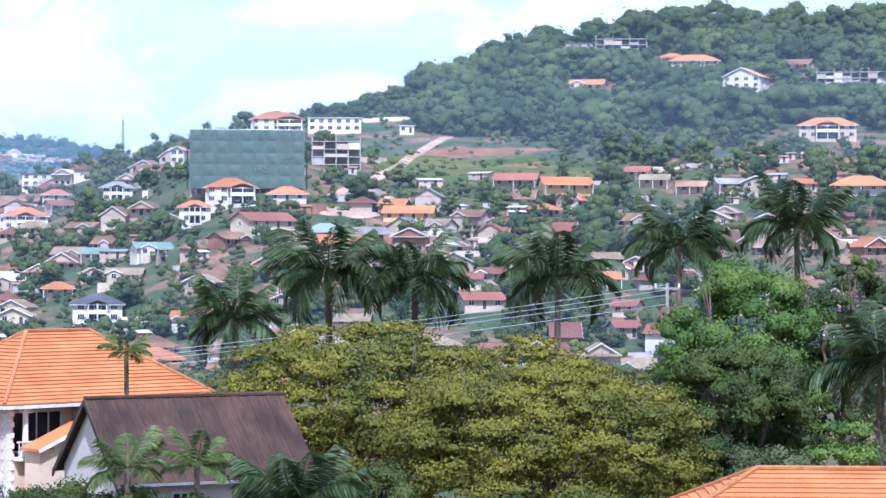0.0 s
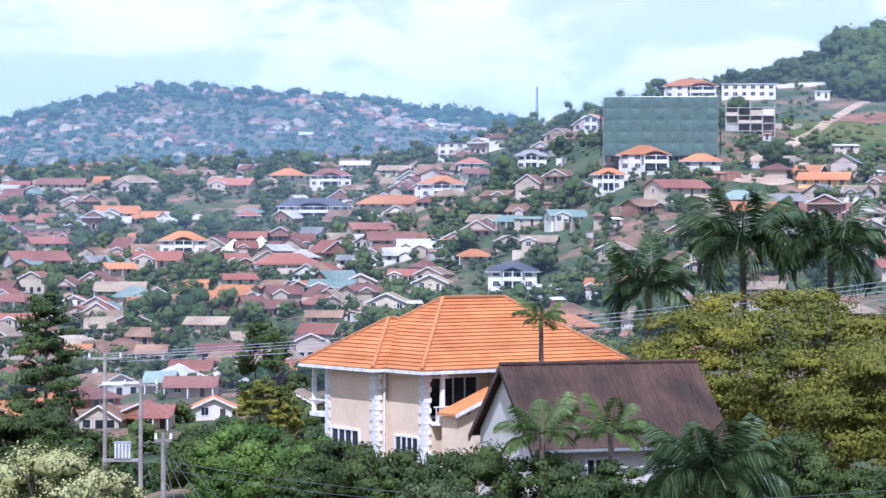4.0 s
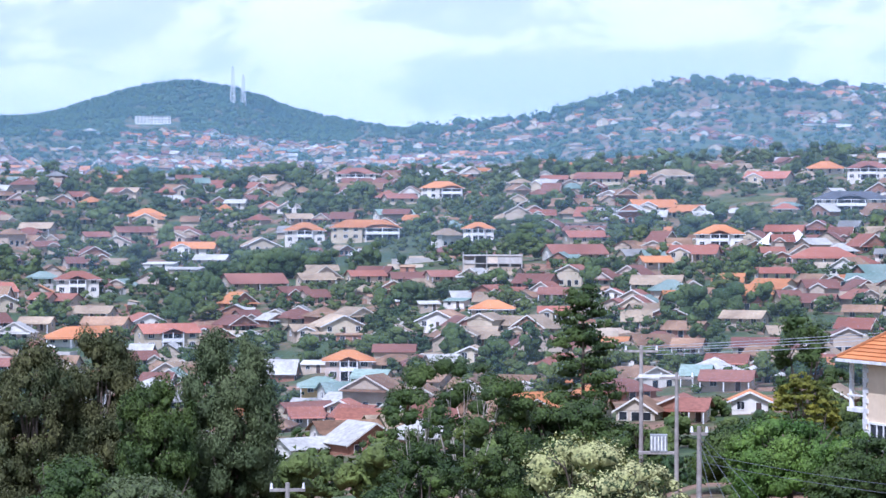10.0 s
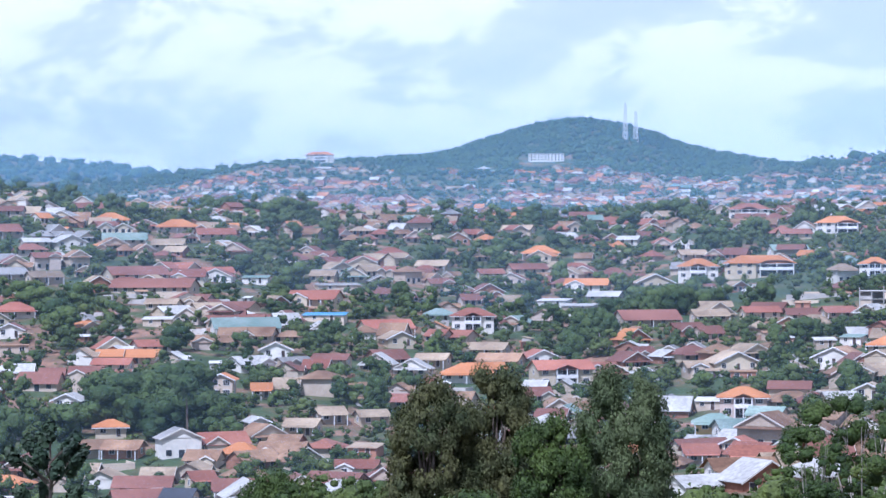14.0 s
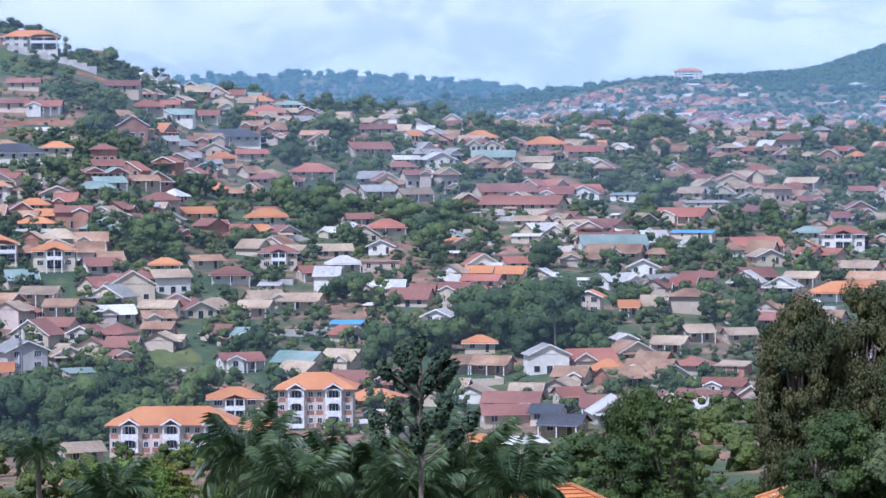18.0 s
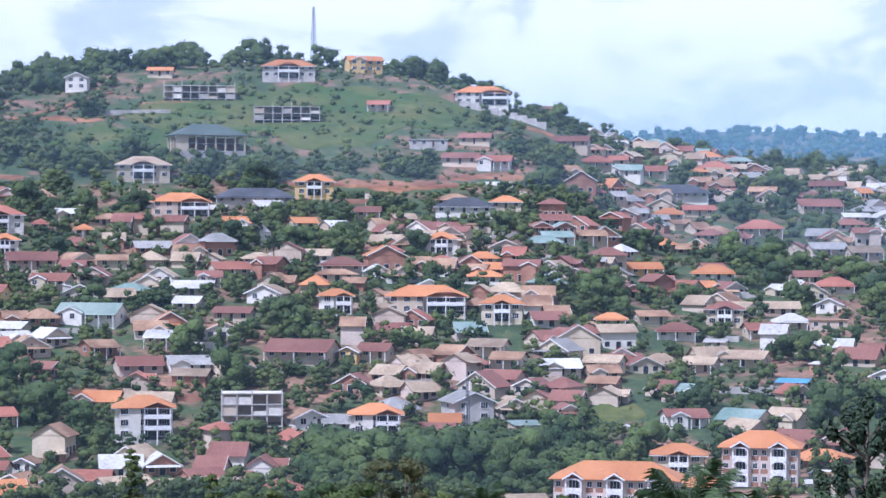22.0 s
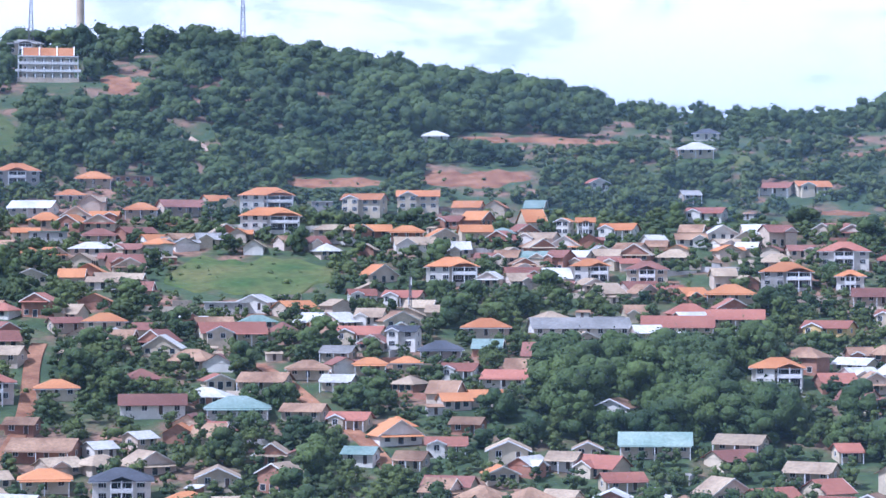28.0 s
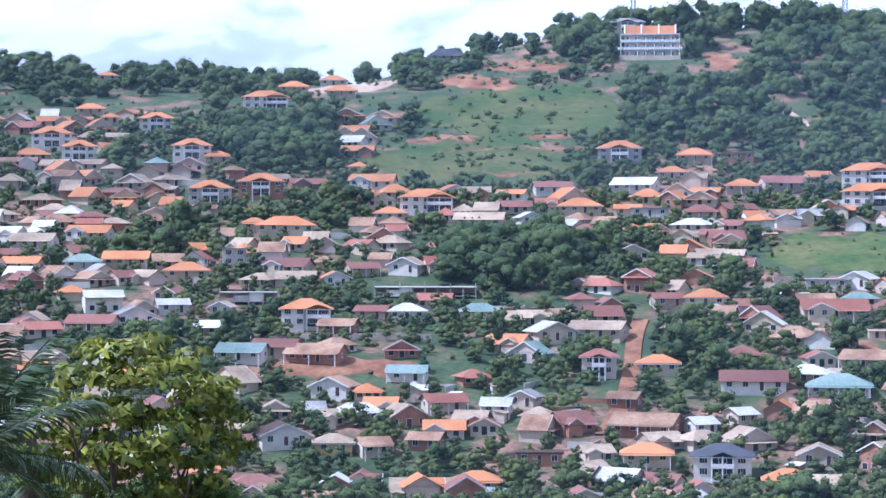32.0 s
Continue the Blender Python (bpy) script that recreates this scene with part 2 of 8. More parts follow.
# ---- materials ----
def material(name, one, two, rough=0.8, scale=0.5, fine=6.0, spread=0.25, metal=0.0, bump=0.0, island=False, through_light=0.0, streak=None, worn=0.55, deep=0.1):
    """Two tones mixed by a broad noise, a fine grain over it, and a shade of its own for each object or island."""
    m = bpy.data.materials.new(name)
    m.use_nodes = True
    n, l = m.node_tree.nodes, m.node_tree.links
    shader, out = n["Principled BSDF"], n["Material Output"]
    co = n.new("ShaderNodeTexCoord")
    broad, grain = n.new("ShaderNodeTexNoise"), n.new("ShaderNodeTexNoise")
    broad.inputs["Scale"].default_value, broad.inputs["Detail"].default_value = scale, 4.0
    grain.inputs["Scale"].default_value, grain.inputs["Detail"].default_value = fine, 3.0
    place = n.new("ShaderNodeMapping")
    if streak:
        place.inputs["Scale"].default_value = streak
    geo, info = n.new("ShaderNodeNewGeometry"), n.new("ShaderNodeObjectInfo")
    l.new(geo.outputs["Position"], broad.inputs["Vector"])
    l.new(co.outputs["Object"], place.inputs["Vector"])
    l.new(place.outputs["Vector"], grain.inputs["Vector"])
    ramp = n.new("ShaderNodeValToRGB")
    ramp.color_ramp.elements[0].position, ramp.color_ramp.elements[1].position = 0.35, 0.65
    ramp.color_ramp.elements[0].color, ramp.color_ramp.elements[1].color = (*one, 1), (*two, 1)
    l.new(broad.outputs["Fac"], ramp.inputs["Fac"])
    shade = n.new("ShaderNodeHueSaturation")
    span = n.new("ShaderNodeMapRange")
    span.inputs["To Min"].default_value, span.inputs["To Max"].default_value = 1 - spread, 1 + spread
    l.new(geo.outputs["Random Per Island"] if island else info.outputs["Random"], span.inputs["Value"])
    l.new(span.outputs["Result"], shade.inputs["Value"])
    l.new(ramp.outputs["Color"], shade.inputs["Color"])
    mix = n.new("ShaderNodeMixRGB")
    mix.blend_type, mix.inputs["Fac"].default_value = "MULTIPLY", worn
    tone = n.new("ShaderNodeMapRange")
    tone.inputs["From Min"].default_value, tone.inputs["From Max"].default_value = 0.25, 0.75
    tone.inputs["To Min"].default_value, tone.inputs["To Max"].default_value = 0.45, 1.35
    l.new(grain.outputs["Fac"], tone.inputs["Value"])
    l.new(shade.outputs["Color"], mix.inputs["Color1"])
    l.new(tone.outputs["Result"], mix.inputs["Color2"])
    l.new(mix.outputs["Color"], shader.inputs["Base Color"])
    shader.inputs["Roughness"].default_value, shader.inputs["Metallic"].default_value = rough, metal
    shader.inputs["Specular IOR Level"].default_value = 0.3
    if bump:
        b = n.new("ShaderNodeBump")
        b.inputs["Strength"].default_value, b.inputs["Distance"].default_value = bump, deep
        l.new(grain.outputs["Fac"], b.inputs["Height"])
        l.new(b.outputs["Normal"], shader.inputs["Normal"])
    if through_light:
        back, both = n.new("ShaderNodeBsdfTranslucent"), n.new("ShaderNodeMixShader")
        l.new(mix.outputs["Color"], back.inputs["Color"])
        both.inputs["Fac"].default_value = through_light
        l.new(shader.outputs["BSDF"], both.inputs[1])
        l.new(back.outputs["BSDF"], both.inputs[2])
        l.new(both.outputs["Shader"], out.inputs["Surface"])
    return m


ROOF = {
    "orange": material("orange_clay_tile", (0.37, 0.145, 0.055), (0.47, 0.205, 0.082), 0.75, 0.08, 3.0, 0.18),
    "red": material("dull_red_sheet", (0.225, 0.078, 0.05), (0.31, 0.125, 0.08), 0.6, 0.06, 1.5, 0.3),
    "maroon": material("maroon_sheet", (0.155, 0.062, 0.044), (0.225, 0.10, 0.072), 0.6, 0.06, 1.5, 0.3),
    "rust": material("rusty_sheet", (0.165, 0.090, 0.052), (0.33, 0.21, 0.125), 0.75, 0.12, 1.2, 0.3),
    "tan": material("weathered_tan_sheet", (0.24, 0.175, 0.115), (0.38, 0.30, 0.20), 0.7, 0.1, 1.2, 0.25),
    "white": material("pale_zinc_sheet", (0.36, 0.35, 0.32), (0.52, 0.51, 0.47), 0.75, 0.1, 1.2, 0.2),
    "grey": material("grey_sheet", (0.17, 0.17, 0.16), (0.29, 0.28, 0.26), 0.8, 0.1, 1.2, 0.25),
    "slate": material("dark_slate_tile", (0.045, 0.050, 0.060), (0.085, 0.090, 0.105), 0.9, 0.1, 2.0, 0.2),
    "green": material("grey_green_sheet", (0.17, 0.24, 0.20), (0.26, 0.32, 0.27), 0.6, 0.1, 1.5, 0.2),
    "moss": material("dark_grey_green_tile", (0.055, 0.080, 0.070), (0.085, 0.112, 0.098), 0.6, 0.1, 2.0, 0.1),
    "teal": material("pale_teal_sheet", (0.13, 0.20, 0.17), (0.22, 0.28, 0.25), 0.8, 0.1, 1.5, 0.15),
    "blue": material("blue_sheet", (0.05, 0.22, 0.42), (0.08, 0.30, 0.52), 0.5, 0.1, 1.5, 0.1),
    "brown": material("dark_brown_sheet", (0.040, 0.026, 0.020), (0.085, 0.050, 0.036), 0.9, 0.5, 2.5, 0.12, streak=(6, 0.5, 0.5), worn=0.8),
}
WALL = {
    "white": material("white_paint", (0.60, 0.565, 0.49), (0.74, 0.71, 0.635), 0.8, 0.2, 1.0, 0.1, worn=0.22),
    "cream": material("cream_paint", (0.48, 0.40, 0.28), (0.60, 0.51, 0.37), 0.8, 0.2, 1.0, 0.15, worn=0.22),
    "peach": material("peach_paint", (0.60, 0.42, 0.31), (0.68, 0.50, 0.38), 0.8, 0.2, 1.0, 0.1, worn=0.22),
    "yellow": material("yellow_ochre_paint", (0.62, 0.42, 0.16), (0.70, 0.50, 0.22), 0.8, 0.2, 1.0, 0.1, worn=0.22),
    "pink": material("pale_pink_paint", (0.50, 0.41, 0.34), (0.60, 0.50, 0.42), 0.8, 0.2, 1.0, 0.1, worn=0.22),
    "concrete": material("raw_concrete", (0.36, 0.34, 0.31), (0.50, 0.47, 0.43), 0.9, 0.25, 1.5, 0.15, worn=0.22),
    "brick": material("raw_brick", (0.27, 0.13, 0.085), (0.38, 0.20, 0.13), 0.9, 0.3, 2.0, 0.2, worn=0.22),
    "buff": material("buff_render", (0.46, 0.37, 0.28), (0.56, 0.47, 0.36), 0.85, 0.2, 1.2, 0.2, worn=0.22),
}
TRIM = material("white_trim", (0.74, 0.73, 0.71), (0.8, 0.79, 0.77), 0.7, 0.5, 2.0, 0.05)
GLASS = material("dark_window_glass", (0.02, 0.024, 0.03), (0.045, 0.05, 0.06), 0.12, 0.3, 1.0, 0.2)
DARK = material("dark_timber", (0.05, 0.035, 0.03), (0.09, 0.06, 0.05), 0.7, 0.5, 2.0, 0.2)
STEEL = material("galvanised_steel", (0.35, 0.36, 0.37), (0.5, 0.5, 0.5), 0.45, 0.5, 3.0, 0.1, metal=0.6)
EARTH = material("red_earth", (0.16, 0.066, 0.034), (0.30, 0.15, 0.078), 0.95, 0.12, 0.7, 0.1, bump=0.5)
MURRAM = material("pale_murram_track", (0.32, 0.22, 0.145), (0.45, 0.34, 0.245), 0.95, 0.1, 0.8, 0.1, bump=0.3)
GRASS = material("rough_grass", (0.040, 0.080, 0.016), (0.105, 0.108, 0.032), 0.95, 0.045, 0.35, 0.15, bump=0.6, worn=0.7)
BARK = material("bark", (0.10, 0.075, 0.055), (0.19, 0.15, 0.12), 0.9, 1.0, 5.0, 0.2, bump=0.4)
PALE_BARK = material("pale_bark", (0.28, 0.25, 0.21), (0.40, 0.36, 0.31), 0.9, 1.0, 5.0, 0.2, bump=0.4)
LEAF = {
    "mid": material("mixed_foliage", (0.026, 0.055, 0.014), (0.112, 0.145, 0.030), 0.65, 0.07, 1.3, 0.22, island=True, through_light=0.12, worn=0.85, bump=1.0, deep=0.8),
    "wood": material("dense_wood_foliage", (0.026, 0.055, 0.014), (0.095, 0.138, 0.030), 0.65, 0.05, 1.2, 0.2, island=True, through_light=0.12, worn=0.85, bump=1.0, deep=0.9),
    "scrub": material("scrub_foliage", (0.045, 0.085, 0.018), (0.120, 0.160, 0.034), 0.7, 0.08, 1.3, 0.2, island=True, through_light=0.12, worn=0.8, bump=1.0, deep=0.6),
    "far": material("distant_foliage", (0.024, 0.055, 0.020), (0.055, 0.096, 0.034), 0.8, 0.01, 0.35, 0.16, island=True, worn=0.8, bump=1.0, deep=2.0),
    "olive": material("yellow_olive_leaf", (0.095, 0.118, 0.018), (0.25, 0.235, 0.024), 0.65, 0.30, 4.0, 0.25, island=True, through_light=0.2, worn=0.8, bump=1.0, deep=0.25),
    "bright": material("bright_green_leaf", (0.060, 0.130, 0.020), (0.150, 0.235, 0.038), 0.5, 0.35, 4.0, 0.25, island=True, through_light=0.25, worn=0.8, bump=1.0, deep=0.25),
    "deep": material("deep_green_leaf", (0.028, 0.056, 0.011), (0.084, 0.124, 0.023), 0.55, 0.35, 4.0, 0.25, island=True, through_light=0.2, worn=0.85, bump=1.0, deep=0.25),
    "grey": material("grey_green_leaf", (0.060, 0.088, 0.032), (0.115, 0.145, 0.055), 0.6, 0.35, 4.0, 0.22, island=True, through_light=0.2, worn=0.8, bump=1.0, deep=0.25),
    "rusty": material("brownish_green_leaf", (0.044, 0.060, 0.020), (0.108, 0.108, 0.036), 0.65, 0.35, 4.0, 0.24, island=True, through_light=0.2, worn=0.8, bump=1.0, deep=0.25),
    "palm": material("palm_leaf", (0.036, 0.068, 0.024), (0.085, 0.125, 0.048), 0.4, 0.3, 1.5, 0.4, island=True, through_light=0.2),
    "gloss": material("glossy_broad_leaf", (0.065, 0.100, 0.014), (0.27, 0.28, 0.032), 0.35, 1.3, 2.0, 0.5, island=True, through_light=0.3),
    "frond": material("dark_stiff_frond", (0.026, 0.045, 0.020), (0.070, 0.10, 0.045), 0.3, 0.6, 1.5, 0.4, island=True, through_light=0.1),
    "needle": material("dark_pine_needle", (0.020, 0.040, 0.020), (0.042, 0.068, 0.030), 0.6, 0.45, 1.2, 0.3, island=True),
    "lime": material("young_palm_leaf", (0.075, 0.125, 0.030), (0.13, 0.19, 0.05), 0.45, 0.3, 1.5, 0.4, island=True, through_light=0.3),
}
BLOSSOM = material("cream_blossom", (0.30, 0.31, 0.11), (0.44, 0.43, 0.19), 0.8, 0.3, 1.0, 0.2, island=True)


def ground_material():
    m = bpy.data.materials.new("hillside_ground")
    m.use_nodes = True
    n, l = m.node_tree.nodes, m.node_tree.links
    shader, geo = n["Principled BSDF"], n.new("ShaderNodeNewGeometry")
    noises = []
    for scale, detail in ((0.012, 5.0), (0.07, 5.0), (0.6, 6.0)):
        t = n.new("ShaderNodeTexNoise")
        t.inputs["Scale"].default_value, t.inputs["Detail"].default_value = scale, detail
        l.new(geo.outputs["Position"], t.inputs["Vector"])
        noises.append(t)
    ramp = n.new("ShaderNodeValToRGB")
    ramp.color_ramp.elements[0].position, ramp.color_ramp.elements[0].color = 0.38, (0.024, 0.048, 0.014, 1)
    ramp.color_ramp.elements[1].position, ramp.color_ramp.elements[1].color = 0.67, (0.29, 0.155, 0.095, 1)
    for pos, col in ((0.465, (0.042, 0.072, 0.020, 1)), (0.515, (0.075, 0.078, 0.030, 1)), (0.555, (0.16, 0.100, 0.060, 1))):
        e = ramp.color_ramp.elements.new(pos)
        e.color = col
    add = n.new("ShaderNodeMixRGB")
    add.inputs["Fac"].default_value = 0.6
    l.new(noises[0].outputs["Fac"], add.inputs["Color1"])
    l.new(noises[1].outputs["Fac"], add.inputs["Color2"])
    l.new(add.outputs["Color"], ramp.inputs["Fac"])
    mul = n.new("ShaderNodeMixRGB")
    mul.blend_type, mul.inputs["Fac"].default_value = "MULTIPLY", 0.6
    tone = n.new("ShaderNodeMapRange")
    tone.inputs["From Min"].default_value, tone.inputs["From Max"].default_value = 0.3, 0.7
    tone.inputs["To Min"].default_value, tone.inputs["To Max"].default_value = 0.25, 1.6
    l.new(noises[2].outputs["Fac"], tone.inputs["Value"])
    l.new(ramp.outputs["Color"], mul.inputs["Color1"])
    l.new(tone.outputs["Result"], mul.inputs["Color2"])
    l.new(mul.outputs["Color"], shader.inputs["Base Color"])
    shader.inputs["Roughness"].default_value = 0.95
    b = n.new("ShaderNodeBump")
    b.inputs["Strength"].default_value, b.inputs["Distance"].default_value = 0.6, 0.5
    l.new(noises[2].outputs["Fac"], b.inputs["Height"])
    l.new(b.outputs["Normal"], shader.inputs["Normal"])
    return m


GROUND = ground_material()


# ---- helpers for building ----
def mesh_of(name, verts, faces, mats, slots=None, smooth=False):
    me = bpy.data.meshes.new(name)
    me.from_pydata([tuple(v) for v in verts], [], faces)
    for m in mats if isinstance(mats, (list, tuple)) else [mats]:
        me.materials.append(m)
    if slots is not None:
        me.polygons.foreach_set("material_index", slots)
    if smooth:
        me.polygons.foreach_set("use_smooth", [True] * len(me.polygons))
    me.update()
    return me


def quads_mesh(name, verts, mats, slots=None):
    """A mesh of loose leaves from an array (leaf, corner, 3), or 6 with the way that each corner faces."""
    k, c = verts.shape[:2]
    facing = np.ascontiguousarray(verts[..., 3:], np.float32) if verts.shape[2] == 6 else None
    verts = verts[..., :3]
    me = bpy.data.meshes.new(name)
    me.vertices.add(c * k)
    me.vertices.foreach_set("co", np.ascontiguousarray(verts, np.float32).reshape(-1))
    me.loops.add(c * k)
    me.loops.foreach_set("vertex_index", np.arange(c * k, dtype=np.int32))
    me.polygons.add(k)
    me.polygons.foreach_set("loop_start", np.arange(0, c * k, c, dtype=np.int32))
    me.polygons.foreach_set("loop_total", np.full(k, c, dtype=np.int32))
    for m in mats if isinstance(mats, (list, tuple)) else [mats]:
        me.materials.append(m)
    if slots is not None:
        me.polygons.foreach_set("material_index", np.asarray(slots, np.int32))
    me.update(calc_edges=True)
    if facing is not None:
        me.attributes.new("custom_normal", "FLOAT_VECTOR", "CORNER").data.foreach_set("vector", facing.reshape(-1))
        me.update()
    return me


def part(name, me, parent, at=None, label=""):
    """One mesh object under a thing or a part."""
    ob = new(name, me)
    ob.parent = parent
    if at is not None:
        ob.matrix_basis = at
    return tagged(ob, label) if label else ob


BOX_FACES = [(0, 3, 2, 1), (4, 5, 6, 7), (0, 1, 5, 4), (1, 2, 6, 5), (2, 3, 7, 6), (3, 0, 4, 7)]


def box_data(x0, y0, z0, x1, y1, z1):
    return [(x0, y0, z0), (x1, y0, z0), (x1, y1, z0), (x0, y1, z0), (x0, y0, z1), (x1, y0, z1), (x1, y1, z1), (x0, y1, z1)]


class Shape:
    """Collects boxes, slabs and prisms into one mesh."""

    def __init__(self):
        self.v, self.f, self.s = [], [], []

    def add(self, verts, faces, slot=0):
        k = len(self.v)
        self.v += list(verts)
        self.f += [tuple(i + k for i in f) for f in faces]
        self.s += [slot] * len(faces)
        return self

    def box(self, *b, slot=0):
        return self.add(box_data(*b), BOX_FACES, slot)

    def slab(self, verts, faces, t, slot=0):
        """A sheet with thickness t below its top faces."""
        n = len(verts)
        under = [(x, y, z - t) for x, y, z in verts]
        edges = {}
        for f in faces:
            for a, b in zip(f, f[1:] + f[:1]):
                edges[(a, b)] = True
        rim = [(b, a, a + n, b + n) for a, b in edges if (b, a) not in edges]
        return self.add(list(verts) + under, [tuple(f) for f in faces] + [tuple(i + n for i in reversed(f)) for f in faces] + rim, slot)

    def tube(self, a, b, ra, rb, sides=8, slot=0):
        a, b = Vector(a), Vector(b)
        q = (b - a).to_track_quat("Z", "Y")
        ring = [q @ Vector((math.cos(2 * math.pi * i / sides), math.sin(2 * math.pi * i / sides), 0)) for i in range(sides)]
        faces = [(i, (i + 1) % sides, sides + (i + 1) % sides, sides + i) for i in range(sides)] + [tuple(range(sides - 1, -1, -1)), tuple(range(sides, 2 * sides))]
        return self.add([tuple(a + ra * p) for p in ring] + [tuple(b + rb * p) for p in ring], faces, slot)

    def mesh(self, name, mats, smooth=False):
        return mesh_of(name, self.v, self.f, mats, self.s, smooth)


# ---- the ground: one sheet to the horizon ----
def build_ground():
    rr = np.concatenate([np.arange(2, 60, 6.0), np.arange(60, 1602, 9.0), np.arange(1602, 4950, 30.0)])
    bb = np.concatenate([np.arange(-60, -15, 3.0), np.arange(-15, 98, 0.4), np.arange(98, 300, 3.0)])
    b, r = np.meshgrid(bb, rr, indexing="ij")
    z = ground_z(b, r)
    x, y = -np.sin(np.radians(b)) * r, np.cos(np.radians(b)) * r
    verts = np.stack([x, y, z], -1).reshape(-1, 3).tolist()
    nb, nr = b.shape
    faces = [(i * nr + j, ((i + 1) % nb) * nr + j, ((i + 1) % nb) * nr + j + 1, i * nr + j + 1) for i in range(nb) for j in range(nr - 1)]
    faces.append(tuple(i * nr for i in range(nb - 1, -1, -1)))
    me = mesh_of("ground", verts, faces, GROUND, smooth=True)
    tagged(new("ground", me), "valley and hillsides of rough grass, bush and red earth", "ground", kind="structure")


build_ground()

# ---- houses ----
HOUSES = []  # bearing, distance, half width, for keeping trees out
WINDOW = {}


def window_mesh(w, h, style="bars"):
    key = (round(w, 1), round(h, 1), style)
    if key not in WINDOW:
        s = Shape()
        a, t = w / 2, 0.09
        s.box(-a, -0.05, 0, a, 0.04, h, slot=1)
        s.box(-a - t, -0.11, -t, a + t, 0.02, 0)
        s.box(-a - t, -0.11, h, a + t, 0.02, h + t)
        s.box(-a - t, -0.11, 0, -a, 0.02, h)
        s.box(a, -0.11, 0, a + t, 0.02, h)
        for k in range(1, 3 if w > 1.3 else 2):
            x = -a + w * k / (3 if w > 1.3 else 2)
            s.box(x - 0.03, -0.09, 0, x + 0.03, 0.0, h)
        WINDOW[key] = s.mesh("window", [TRIM, GLASS])
    return WINDOW[key]


def door_mesh():
    if "door" not in WINDOW:
        WINDOW["door"] = Shape().box(-0.5, -0.08, 0, 0.5, 0.03, 2.1).box(-0.6, -0.05, 0, -0.5, 0.02, 2.2, slot=1).box(0.5, -0.05, 0, 0.6, 0.02, 2.2, slot=1).mesh("door", [DARK, TRIM])
    return WINDOW["door"]


def hip_roof(x0, y0, x1, y1, z, pitch, over, t=0.14, slot=0, shape=None):
    s = shape or Shape()
    x0, y0, x1, y1 = x0 - over, y0 - over, x1 + over, y1 + over
    w, d = x1 - x0, y1 - y0
    m = min(w, d) / 2
    h = m * pitch
    z = z - over * pitch * 0.5
    cx, cy = (x0 + x1) / 2, (y0 + y1) / 2
    e = 0.25 if abs(w - d) < 0.5 else abs(w - d) / 2
    ridge = [(cx - e, cy, z + h), (cx + e, cy, z + h)] if w >= d else [(cx, cy - e, z + h), (cx, cy + e, z + h)]
    v = [(x0, y0, z), (x1, y0, z), (x1, y1, z), (x0, y1, z)] + ridge
    f = [(0, 1, 5, 4), (1, 2, 5), (2, 3, 4, 5), (3, 0, 4)] if w >= d else [(0, 1, 4), (1, 2, 5, 4), (2, 3, 5), (3, 0, 4, 5)]
    return s.slab(v, f, t, slot)


def gable_roof(x0, y0, x1, y1, z, pitch, over, along="x", t=0.12, slot=0, shape=None):
    s = shape or Shape()
    z = z - over * pitch
    if along == "x":
        x0, x1, y0, y1 = x0 - over * 0.7, x1 + over * 0.7, y0 - over, y1 + over
        cy, h = (y0 + y1) / 2, (y1 - y0) / 2 * pitch
        v = [(x0, y0, z), (x1, y0, z), (x1, cy, z + h), (x0, cy, z + h), (x1, y1, z), (x0, y1, z)]
        return s.slab(v, [(0, 1, 2, 3), (3, 2, 4, 5)], t, slot)
    x0, x1, y0, y1 = x0 - over, x1 + over, y0 - over * 0.7, y1 + over * 0.7
    cx, h = (x0 + x1) / 2, (x1 - x0) / 2 * pitch
    v = [(x0, y0, z), (cx, y0, z + h), (cx, y1, z + h), (x0, y1, z), (x1, y0, z), (x1, y1, z)]
    return s.slab(v, [(0, 1, 2, 3), (1, 4, 5, 2)], t, slot)


def walls(x0, y0, x1, y1, h, base=-3.5, gable=None, pitch=0.4, shape=None, slot=0):
    s = shape or Shape()
    s.box(x0, y0, base, x1, y1, h, slot=slot)
    if gable == "x":
        cy, g = (y0 + y1) / 2, (y1 - y0) / 2 * pitch
        s.add([(x0, y0, h), (x0, y1, h), (x0, cy, h + g), (x1, y0, h), (x1, y1, h), (x1, cy, h + g)], [(0, 2, 1), (3, 4, 5)], slot)
    if gable == "y":
        cx, g = (x0 + x1) / 2, (x1 - x0) / 2 * pitch
        s.add([(x0, y0, h), (x1, y0, h), (cx, y0, h + g), (x0, y1, h), (x1, y1, h), (cx, y1, h + g)], [(0, 1, 2), (3, 5, 4)], slot)
    return s


def barge(x0, x1, y, z, pitch, over, shape):
    """White boards along a gable that faces the front."""
    x0, x1, z = x0 - over, x1 + over, z - over * pitch
    cx, h = (x0 + x1) / 2, (x1 - x0) / 2 * pitch
    for a, b in ((x0, cx), (x1, cx)):
        shape.add([(a, y - 0.06, z - 0.3), (b, y - 0.06, z + h - 0.3), (b, y - 0.06, z + h + 0.05), (a, y - 0.06, z + 0.05),
                   (a, y, z - 0.3), (b, y, z + h - 0.3), (b, y, z + h + 0.05), (a, y, z + 0.05)], BOX_FACES)
    return shape


WORDS = {"orange": "orange tiled", "red": "dull red sheet", "maroon": "maroon sheet", "rust": "rusty sheet", "tan": "weathered tan sheet", "white": "pale zinc",
         "grey": "grey sheet", "slate": "dark slate", "green": "grey-green sheet", "teal": "pale teal sheet", "moss": "dark grey-green", "blue": "blue sheet", "brown": "dark brown"}
MEMO = {}


